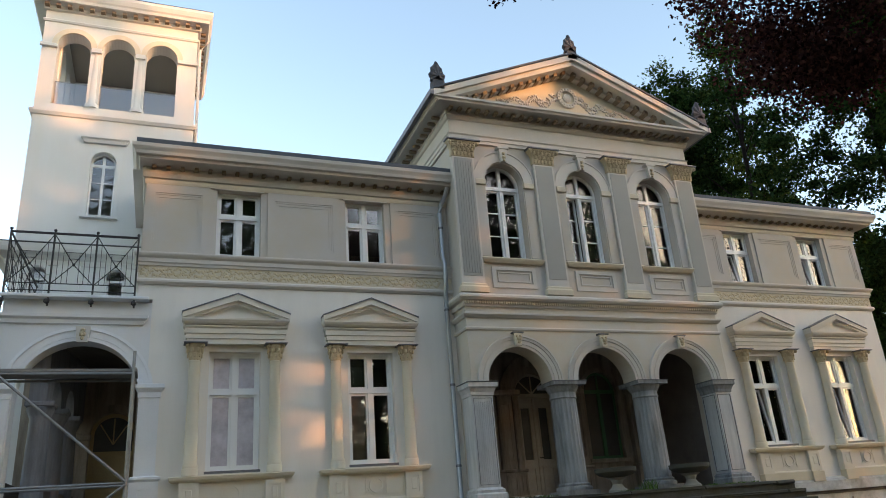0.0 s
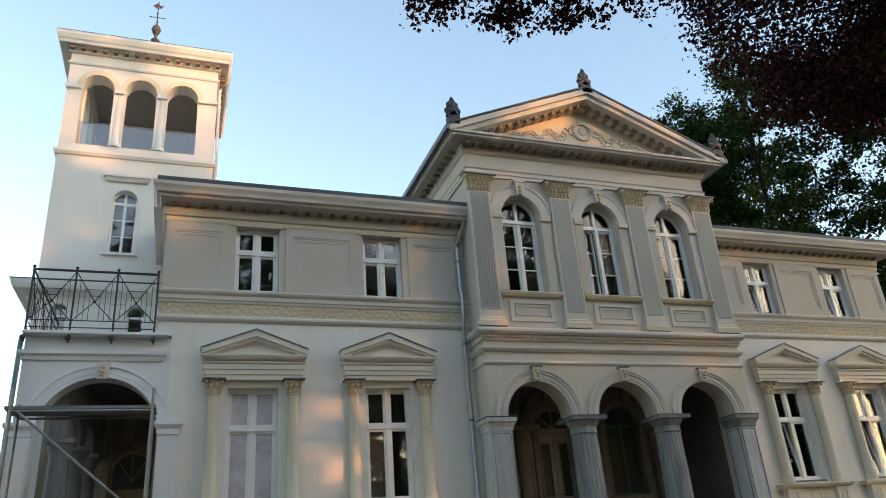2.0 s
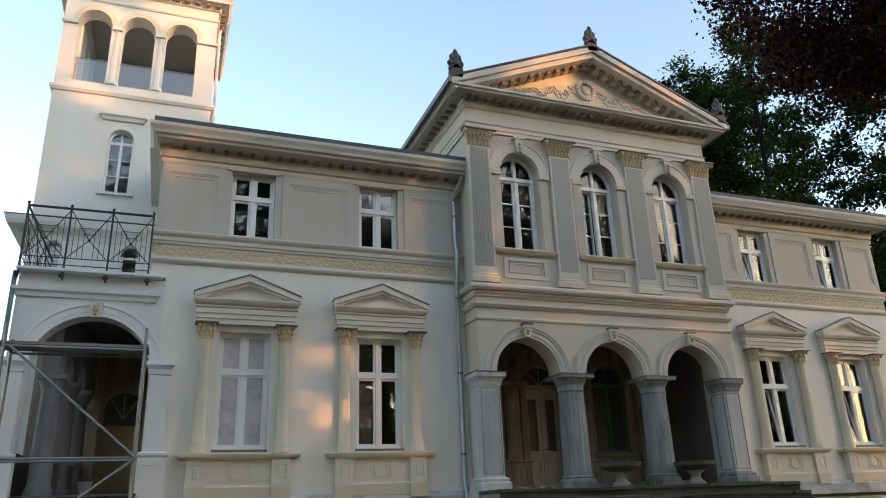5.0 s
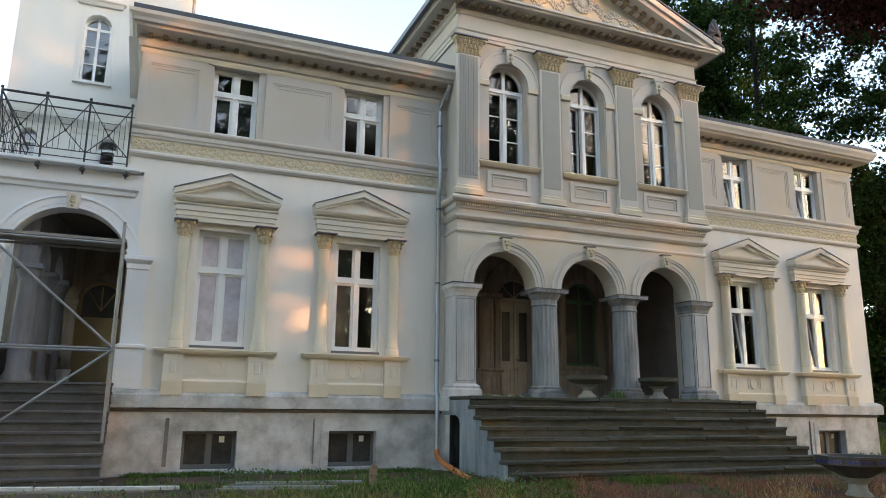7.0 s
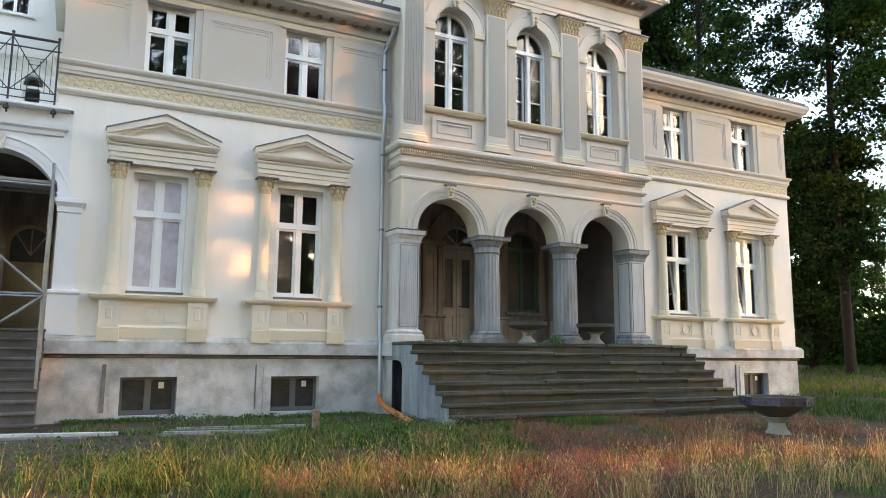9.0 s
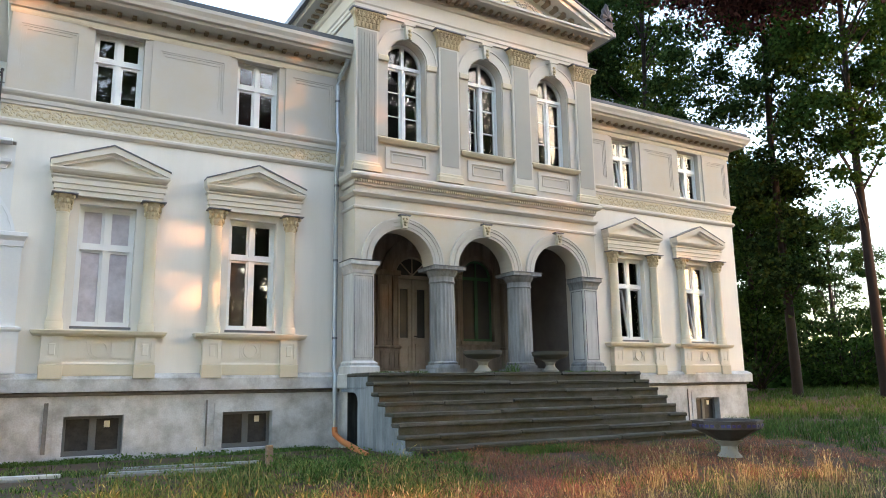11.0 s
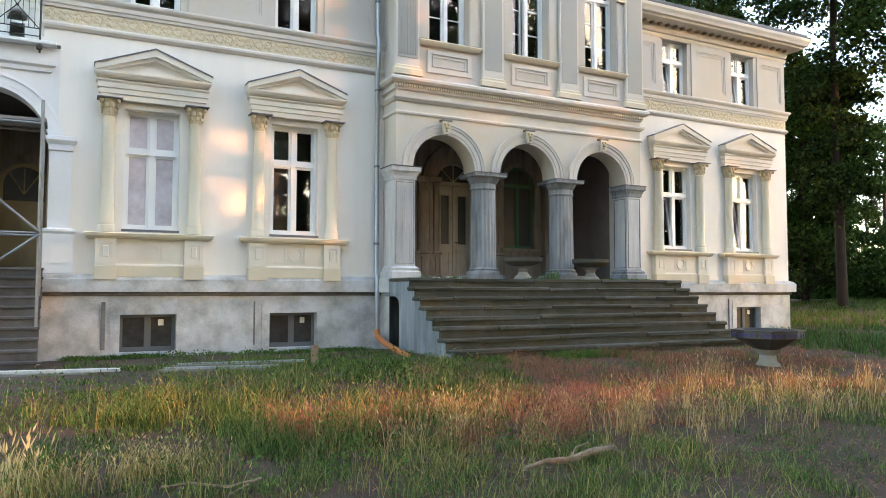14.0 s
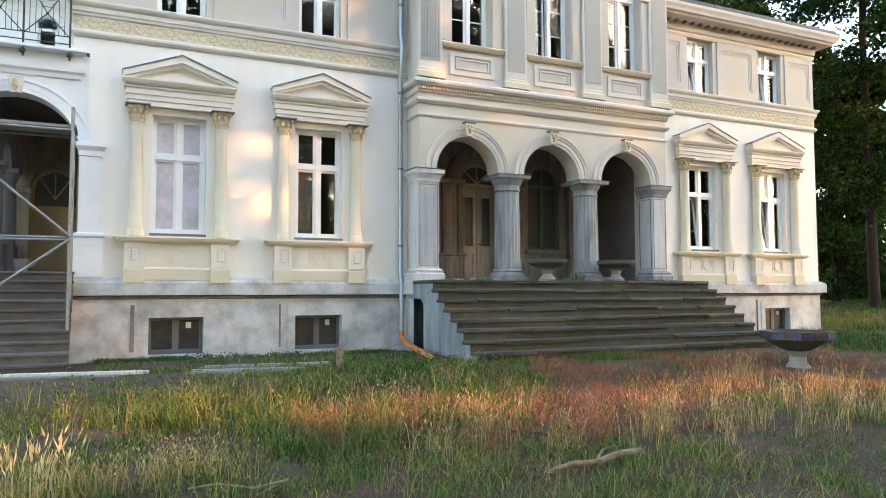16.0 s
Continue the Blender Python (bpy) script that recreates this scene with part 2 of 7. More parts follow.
def B(x0, x1, y0, y1, z0, z1, bm=None, bevel=0.0):
    """A box, added to bm."""
    bm = bm or bmesh.new()
    vs = [bm.verts.new((x, y, z)) for z in (z0, z1) for y in (y0, y1) for x in (x0, x1)]
    fs = [bm.faces.new([vs[i] for i in f]) for f in ((0, 2, 3, 1), (4, 5, 7, 6), (0, 1, 5, 4), (2, 6, 7, 3), (0, 4, 6, 2), (1, 3, 7, 5))]
    if bevel:
        es = {e for f in fs for e in f.edges}
        bmesh.ops.bevel(bm, geom=list(es), offset=bevel, segments=1, affect='EDGES')
    return bm


def loop_xz(pts, bm, y):
    vs = [bm.verts.new((x, y, z)) for x, z in pts]
    return vs, [bm.edges.new((vs[i], vs[(i + 1) % len(vs)])) for i in range(len(vs))]


def slab(outer, holes, y0, y1, bm=None):
    """A wall in the xz plane from y0 (front) to y1, with holes through it."""
    bm = bm or bmesh.new()
    tmp = bmesh.new()
    es = []
    for lp in [outer, *holes]:
        es += loop_xz(lp, tmp, 0.0)[1]
    bmesh.ops.triangle_fill(tmp, edges=es, use_beauty=True)
    tmp.verts.index_update()
    tris = [[v.index for v in f.verts] for f in tmp.faces]
    co = [v.co.copy() for v in tmp.verts]
    tmp.free()
    fr = [bm.verts.new((c.x, y0, c.z)) for c in co]
    bk = [bm.verts.new((c.x, y1, c.z)) for c in co]
    for t in tris:
        bm.faces.new([fr[i] for i in t])
        bm.faces.new([bk[i] for i in reversed(t)])
    k = 0
    for lp in [outer, *holes]:
        n = len(lp)
        for i in range(n):
            j = (i + 1) % n
            bm.faces.new((fr[k + i], fr[k + j], bk[k + j], bk[k + i]))
        k += n
    return bm


def rect(x0, x1, z0, z1):
    return [(x0, z0), (x1, z0), (x1, z1), (x0, z1)]


def arched(cx, r, z0, zs, n=20):
    """An opening with a round head: springing at zs."""
    return [(cx - r, z0), (cx + r, z0)] + [(cx + r * math.cos(math.pi * i / n), zs + r * math.sin(math.pi * i / n)) for i in range(n + 1)]


def sweep(path, profile, bm=None, closed_profile=True, cap=True):
    """A moulding: profile points (outward, z) along a level path of (x, y); outward is to the right of the way, mitred."""
    bm = bm or bmesh.new()
    P = [Vector(p) for p in path]
    dirs = []
    for i in range(len(P)):
        a = (P[i] - P[i - 1]).normalized() if i > 0 else None
        b = (P[i + 1] - P[i]).normalized() if i < len(P) - 1 else None
        na = Vector((a.y, -a.x)) if a else None
        nb = Vector((b.y, -b.x)) if b else None
        if na is None: d = nb
        elif nb is None: d = na
        else:
            s = (na + nb)
            d = s / (s.dot(na))
        dirs.append(d)
    rings = []
    for p, d in zip(P, dirs):
        rings.append([bm.verts.new((p.x + d.x * o, p.y + d.y * o, z)) for o, z in profile])
    n = len(profile)
    for a, b in zip(rings, rings[1:]):
        for i in range(n if closed_profile else n - 1):
            j = (i + 1) % n
            bm.faces.new((a[i], b[i], b[j], a[j]))
    if cap and closed_profile:
        bm.faces.new(rings[0][::-1])
        bm.faces.new(rings[-1])
    return bm


def lathe(profile, at=(0, 0, 0), seg=24, bm=None, flutes=0, depth=0.0, half=False):
    """Rings of (radius, z) round a vertical axis; flutes cut grooves of that depth."""
    bm = bm or bmesh.new()
    n = seg
    rings = []
    for r, z in profile:
        ring = []
        for i in range(n):
            a = 2 * math.pi * i / n
            rr = r - (depth if flutes and i % 2 else 0.0)
            ring.append(bm.verts.new((at[0] + rr * math.cos(a), at[1] + rr * math.sin(a), at[2] + z)))
        rings.append(ring)
    for a, b in zip(rings, rings[1:]):
        for i in range(n):
            j = (i + 1) % n
            bm.faces.new((a[i], a[j], b[j], b[i]))
    bm.faces.new(rings[0][::-1])
    bm.faces.new(rings[-1])
    return bm


def tube(pts, r, bm=None, seg=8, r_end=None):
    """A round bar along points."""
    bm = bm or bmesh.new()
    P = [Vector(p) for p in pts]
    rings = []
    for i, p in enumerate(P):
        d = (P[min(i + 1, len(P) - 1)] - P[max(i - 1, 0)]).normalized()
        u = d.cross(Vector((0, 0, 1)) if abs(d.z) < 0.95 else Vector((1, 0, 0))).normalized()
        v = d.cross(u)
        rr = r if r_end is None else r + (r_end - r) * i / (len(P) - 1)
        rings.append([bm.verts.new(p + (u * math.cos(2 * math.pi * k / seg) + v * math.sin(2 * math.pi * k / seg)) * rr) for k in range(seg)])
    for a, b in zip(rings, rings[1:]):
        for k in range(seg):
            j = (k + 1) % seg
            bm.faces.new((a[k], a[j], b[j], b[k]))
    bm.faces.new(rings[0][::-1])
    bm.faces.new(rings[-1])
    return bm


def arc_band(cx, zs, r0, r1, y0, y1, a0=0.0, a1=180.0, n=24, bm=None):
    """A curved band (archivolt) in the xz plane between radii r0 and r1."""
    bm = bm or bmesh.new()
    rings = []
    for i in range(n + 1):
        a = radians(a0 + (a1 - a0) * i / n)
        c, s = math.cos(a), math.sin(a)
        rings.append([bm.verts.new((cx + r * c, y, zs + r * s)) for r, y in ((r0, y0), (r1, y0), (r1, y1), (r0, y1))])
    for a, b in zip(rings, rings[1:]):
        for k in range(4):
            j = (k + 1) % 4
            bm.faces.new((a[k], a[j], b[j], b[k]))
    bm.faces.new(rings[0][::-1])
    bm.faces.new(rings[-1])
    return bm


def poly_xz(pts, y0, y1, bm=None):
    return slab(pts, [], y0, y1, bm)


# ---- the ground: one sheet, level at the house and a little lower on the lawn
def ground_z(x, y):
    s = min(max((-y - 3.5) / 6.0, 0.0), 1.0)
    z = -0.30 * s * s * (3 - 2 * s)
    near = max(0.0, 1 - (abs(x) + abs(y)) / 60.0)
    z += near * 0.05 * noise.noise(Vector((x * 0.45, y * 0.45, 0)))
    rise = min(max((x - 11.0) / 16.0, 0.0), 1.0)
    z += 0.75 * rise * rise * (3 - 2 * rise)
    return z if not (-13 < x < 11 and -0.6 < y < 12) else -0.07


def build_ground():
    def ticks(lo, hi, step):
        far = [-900, -400, -200, -110, -70, -45]
        mid = [lo + step * i for i in range(int((hi - lo) / step) + 1)]
        return [f for f in far if f < lo - 4] + mid + [-f for f in reversed(far) if -f > hi + 4]
    xs, ys = ticks(-22, 26, 0.5), ticks(-26, 16, 0.5)
    bm = bmesh.new()
    g = [[bm.verts.new((x, y, ground_z(x, y))) for x in xs] for y in ys]
    for j in range(len(ys) - 1):
        for i in range(len(xs) - 1):
            bm.faces.new((g[j][i], g[j][i + 1], g[j + 1][i + 1], g[j + 1][i]))
    ob = link("ground", bm, EARTH, smooth=True)
    return tagged(ob, "bare sandy earth with sparse weeds round the house", "ground", kind="structure")


build_ground()

# ---- the manor house
C, YB = 3.42, -0.69            # central block: half width, front plane
LX, RX = -10.13, 9.87          # ends of the wings
WX = -9.85                     # where the side porch meets the wing
AX0, AX1 = -12.42, WX          # entrance porch beside the wing
DEEP = 11.0
house = empty("manor_house")
tagged(house, "two-storey cream stucco manor house with pedimented centre, partly restored", "house")

AXES = [-8.23, -5.43, 5.37, 8.06]      # window axes of the wings


def wing_wall(x0, x1, axes, top=None):
    holes = []
    for b in axes:
        holes += [rect(b - 0.5, b + 0.5, 0.03, 0.74), rect(b - 0.5, b + 0.5, 2.36, 4.66), rect(b - 0.46, b + 0.46, 6.70, 8.20)]
    up = [h for h in holes if h[0][1] > 6]
    low = [h for h in holes if 1.6 < h[0][1] < 6]
    base = [h for h in holes if h[0][1] < 1]
    part("wall", slab(rect(x0, x1, -0.3, 1.2), base, -0.03, 0.42), PLINTH, house, "stained grey cement plinth wall")
    part("wall", slab(rect(x0, x1, 1.2, 6.52), low, 0.0, 0.42), PLASTER, house, "smooth cream plaster wall")
    part("wall", slab(rect(x0 if top is None else top, x1, 6.52, 8.80), up, 0.0, 0.42), PLASTER_UP, house, "greyish cream upper wall")


part("wall", B(-10.15, WX, -0.03, -0.002, -0.3, 1.2), PLINTH, house)
wing_wall(WX, -C, AXES[:2], LX)
part("wall", B(LX, WX, 0.0, 0.42, 5.702, 6.52), PLASTER, house)
wing_wall(C, RX, AXES[2:])
# ends, back and party walls
part("wall", B(RX - 0.42, RX, 0.42, DEEP, -0.3, 8.80), PLASTER, house)
part("wall", B(WX, WX + 0.42, 0.42, DEEP, -0.3, 5.70), PLASTER, house)
part("wall", B(LX, LX + 0.42, 0.42, DEEP, 5.702, 8.80), PLASTER, house)
part("wall", B(WX + 0.42, RX - 0.42, DEEP - 0.4, DEEP, -0.3, 8.80), PLASTER, house)
part("partition", B(WX + 0.42, RX - 0.42, 4.6, 4.8, 0.0, 8.80), DARKIN, house, "inner wall, room darkness put into its colour")
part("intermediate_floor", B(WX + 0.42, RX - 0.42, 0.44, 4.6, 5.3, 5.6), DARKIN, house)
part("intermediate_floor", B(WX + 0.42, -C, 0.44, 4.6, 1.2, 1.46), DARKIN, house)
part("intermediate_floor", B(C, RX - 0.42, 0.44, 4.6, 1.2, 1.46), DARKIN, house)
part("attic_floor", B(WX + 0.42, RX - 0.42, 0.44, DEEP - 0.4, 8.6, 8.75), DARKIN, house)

# plinth band
PL = [(-0.02, 1.168), (0.03, 1.17), (0.15, 1.172), (0.155, 1.40), (0.12, 1.45), (0.03, 1.50), (-0.02, 1.50)]
part("plinth_band", sweep([(-10.14, 0), (-C, 0)], PL), PLINTH, house, "chipped grey plinth moulding")
part("plinth_band", sweep([(C, 0), (RX, 0), (RX, DEEP)], PL), PLINTH, house, "chipped grey plinth moulding")

# shade line of the deep groove under the band, put into a dark colour
GROOVE = mat("groove_dark_tone", (0.15, 0.14, 0.13), 0.95, 0.25, 2.0, 40, 0.3, (0.30, 0.29, 0.27), 0.5, 3.0)
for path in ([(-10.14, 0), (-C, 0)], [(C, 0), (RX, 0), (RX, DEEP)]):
    part("plinth_moulding", sweep(path, [(-0.02, 1.085), (0.035, 1.09), (0.065, 1.115), (0.065, 1.145), (0.035, 1.166), (-0.02, 1.167)]), GROOVE, house, "moulding under the plinth band, groove shade put into its colour")

# string course between the storeys, with the vine frieze
SILLBAND = [(-0.02, 6.41), (0.04, 6.41), (0.05, 6.46), (0.07, 6.48), (0.07, 6.56), (0.11, 6.60), (0.13, 6.64), (0.13, 6.67), (0.10, 6.685), (-0.02, 6.69)]
UNDER = [(-0.02, 6.00), (0.03, 6.01), (0.07, 6.06), (0.07, 6.10), (0.03, 6.14), (-0.02, 6.14)]
FRIEZE = [(-0.02, 6.14), (0.015, 6.14), (0.015, 6.41), (-0.02, 6.41)]
for path in ([(LX, 0.6), (LX, 0), (-C, 0)], [(C, 0), (RX, 0), (RX, DEEP)]):
    part("string_course", sweep(path, SILLBAND), TRIM, house)
    part("string_course", sweep(path, UNDER), TRIM, house)
    part("frieze_band", sweep(path, FRIEZE), YELLOW, house, "pale yellow frieze band")


def vine(length):
    """A run of relief scrolls: small leaves and buds on two wavy stems, with a rosette at each end."""
    bm = bmesh.new()
    rnd = random.Random(3)
    for i in range(64):
        x = length * (i + rnd.random()) / 64
        u = x / length * 2 % 1.0
        z = 0.135 + 0.075 * math.sin(2 * math.pi * u + (math.pi if i % 2 else 0)) + rnd.uniform(-0.035, 0.035)
        m = Matrix.LocRotScale((x, 0.004, z), Euler((0, rnd.uniform(-1.5, 1.5), 0)), (rnd.uniform(0.03, 0.055), 0.011, rnd.uniform(0.018, 0.032)))
        bmesh.ops.create_icosphere(bm, subdivisions=1, radius=1.0, matrix=m)
    return bm


VL = 0.8
first_vine = part("frieze_scroll", vine(VL), FRIEZE_REL, house, "ochre vine scroll relief")
first_vine.location = (LX + 0.02, -0.02, 6.14)
for x0, n in ((LX + 0.02 + VL, 7), (C + 0.02, 8)):
    for i in range(n):
        o = first_vine.copy()
        scene.collection.objects.link(o)
        o.location = (x0 + i * VL, -0.02, 6.14)

# eaves of the wings
EAVE = [(-0.02, 8.34), (0.06, 8.36), (0.08, 8.44), (0.08, 8.58), (0.42, 8.61), (0.44, 8.66), (0.50, 8.68), (0.52, 8.74), (0.57, 8.82), (0.58, 8.89), (0.40, 8.91), (-0.02, 8.91)]
part("eaves_cornice", sweep([(WX, 3.42), (WX, 0), (-C, 0)], [(-0.02, 8.582), (0.08, 8.582)] + EAVE[4:]), TRIM, house, "deep moulded eaves cornice with gutter")
part("eaves_frieze", sweep([(LX, 3.42), (LX, 0), (-C, 0)], EAVE[:4] + [(-0.02, 8.58)]), TRIM, house)
part("eaves_cornice", sweep([(C, 0), (RX, 0), (RX, DEEP)], EAVE), TRIM, house, "deep moulded eaves cornice with gutter")
part("architrave", sweep([(LX - 0.02, 0), (-C, 0)], [(-0.02, 8.22), (0.04, 8.22), (0.05, 8.27), (0.05, 8.325), (-0.02, 8.335)]), YELLOW, house)
part("architrave", sweep([(C, 0), (RX, 0), (RX, 1.0)], [(-0.02, 8.22), (0.04, 8.22), (0.05, 8.27), (0.05, 8.325), (-0.02, 8.335)]), YELLOW, house)
part("eaves_soffit", B(WX - 0.56, LX - 0.085, 0.10, 3.42, 8.575, 8.58), TRIM, house, "boarded soffit along the flank")
MODIL = mat("brown_modillion_paint", (0.27, 0.205, 0.14), 0.9, 0.15, 4.0, 50, 0.1)
mo = part("modillion", B(-0.04, 0.04, -0.20, -0.075, 8.53, 8.585), MODIL, house, "small brown eaves bracket")
for x0, x1 in ((LX, -C), (C, RX)):
    n = int((x1 - x0) / 0.27)
    for i in range(n):
        o = mo if (x0 == LX and i == 0) else mo.copy()
        if o is not mo:
            scene.collection.objects.link(o)
        o.location = (x0 + 0.14 + i * (x1 - x0 - 0.2) / (n - 1) * 0.995, 0, 0)

# roofs of the wings: low slate slopes
def roof_slope(x0, x1, y0, z0, y1, z1, name="roof"):
    bm = bmesh.new()
    vs = [bm.verts.new(v) for v in ((x0, y0, z0), (x1, y0, z0), (x1, y1, z1), (x0, y1, z1), (x0, y0, z0 + 0.12), (x1, y0, z0 + 0.12), (x1, y1, z1 + 0.05), (x0, y1, z1 + 0.05))]
    for f in ((0, 3, 2, 1), (4, 5, 6, 7), (0, 1, 5, 4), (1, 2, 6, 5), (2, 3, 7, 6), (3, 0, 4, 7)):
        bm.faces.new([vs[i] for i in f])
    return bm


part("roof", roof_slope(WX - 0.50, -C, -0.50, 8.912, 5.5, 9.9), SLATE, house, "low dark slate roof")
part("roof", roof_slope(C, RX + 0.5, -0.50, 8.912, 5.5, 9.9), SLATE, house, "low dark slate roof")
part("roof", roof_slope(LX - 0.04, RX + 0.5, 11.5, 8.912, 5.5, 9.9), SLATE, house)


# ---- windows
def pane(name, x0, x1, z0, z1, y, parent, bars=0, sheet=None):
    """One glazed sash: a white frame with its glass."""
    w = 0.045
    bm = slab(rect(x0, x1, z0, z1), [rect(x0 + w, x1 - w, z0 + w, z1 - w)], y, y + 0.05)
    for i in range(bars):
        zb = z0 + (z1 - z0) * (i + 1) / (bars + 1)
        B(x0 + w, x1 - w, y + 0.01, y + 0.035, zb - 0.012, zb + 0.012, bm)
    s = part("sash", bm, WINWHITE, parent)
    g = part("pane", B(x0 + w - 0.005, x1 - w + 0.005, y + 0.02, y + 0.028, z0 + w - 0.005, z1 - w + 0.005), sheet or GLASS, s, "pane with a lavender sky reflection painted in" if sheet else "")
    return s


def cross_window(cx, z0, z1, half, y, ztr, tilt=None, parent=house, sheet=None):
    """White casement window with a mullion and a transom; four sashes. tilt: which lower sash is tipped open."""
    f = 0.055
    bm = slab(rect(cx - half, cx + half, z0, z1), [rect(cx - half + f, cx + half - f, z0 + f, z1 - f)], y, y + 0.09)
    B(cx - 0.045, cx + 0.045, y - 0.01, y + 0.08, z0 + f, z1 - f, bm)
    B(cx - half + f, cx + half - f, y - 0.02, y + 0.08, ztr - 0.045, ztr + 0.045, bm)
    win = part("window", bm, WINWHITE, parent, "white painted casement window")
    for i, (xa, xb) in enumerate(((cx - half + f, cx - 0.045), (cx + 0.045, cx + half - f))):
        s = pane("sash", xa, xb, ztr + 0.045, z1 - f, y + 0.02, win, sheet=sheet)
        s = pane("sash", xa, xb, z0 + f, ztr - 0.045, y + 0.02, win, sheet=sheet)
        if tilt == i:
            piv = Vector((0, y + 0.05, z0 + f))
            s.matrix_local = Matrix.Translation(piv) @ Matrix.Rotation(radians(-7), 4, 'X') @ Matrix.Translation(-piv)
    part("sill", B(cx - half - 0.02, cx + half + 0.02, y - 0.17, y + 0.05, z0 - 0.05, z0 - 0.003), FLASH, win)
    return win


for b in AXES:
    cross_window(b, 2.36, 4.66, 0.5, 0.16, 3.86, 0 if b > 0 else None, sheet=SKYPANE if b == AXES[0] else None)
    cross_window(b, 6.70, 8.20, 0.46, 0.16, 7.64, 0 if b > 0 else None)
    bm = slab(rect(b - 0.5, b + 0.5, 0.03, 0.74), [rect(b - 0.44, b - 0.06, 0.12, 0.68), rect(b + 0.06, b + 0.44, 0.12, 0.68)], 0.14, 0.2)
    w = part("basement_window", bm, mat("grey_cellar_frame", (0.125, 0.13, 0.135), 0.8, 0.15) if b == AXES[0] else bpy.data.materials["grey_cellar_frame"], house, "small grey two-light cellar window")
    for s in (-1, 1):
        part("pane", B(b + s * 0.24 - 0.21, b + s * 0.24 + 0.21, 0.165, 0.172, 0.08, 0.69), CELLARPANE, w)
    part("cellar_surround", slab(rect(b - 0.66, b + 0.70, -0.1, 0.92), [rect(b - 0.5, b + 0.5, 0.03, 0.74)], -0.052, -0.031), PLINTH, house, "raised cement surround of the cellar window")
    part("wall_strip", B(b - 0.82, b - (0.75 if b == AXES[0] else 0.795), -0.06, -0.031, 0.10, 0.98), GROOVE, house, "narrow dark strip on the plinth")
    part("sticker", B(b + 0.19, b + 0.29, 0.158, 0.162, 0.52, 0.64), WINWHITE, house, "small white paper sticker")

CURTAIN = mat("grey_net_curtain", (0.20, 0.185, 0.18), 0.9, 0.25, 3.0, 40, 0.1)
part("curtain", B(AXES[1] - 0.46, AXES[1] - 0.03, 0.36, 0.37, 2.40, 3.80), CURTAIN, house, "thin grey curtain behind the lower sash")


def ring(cx, cz, y, r0, r1, d, bm):
    return arc_band(cx, cz, r0, r1, y - d, y, 0, 360, 20, bm)


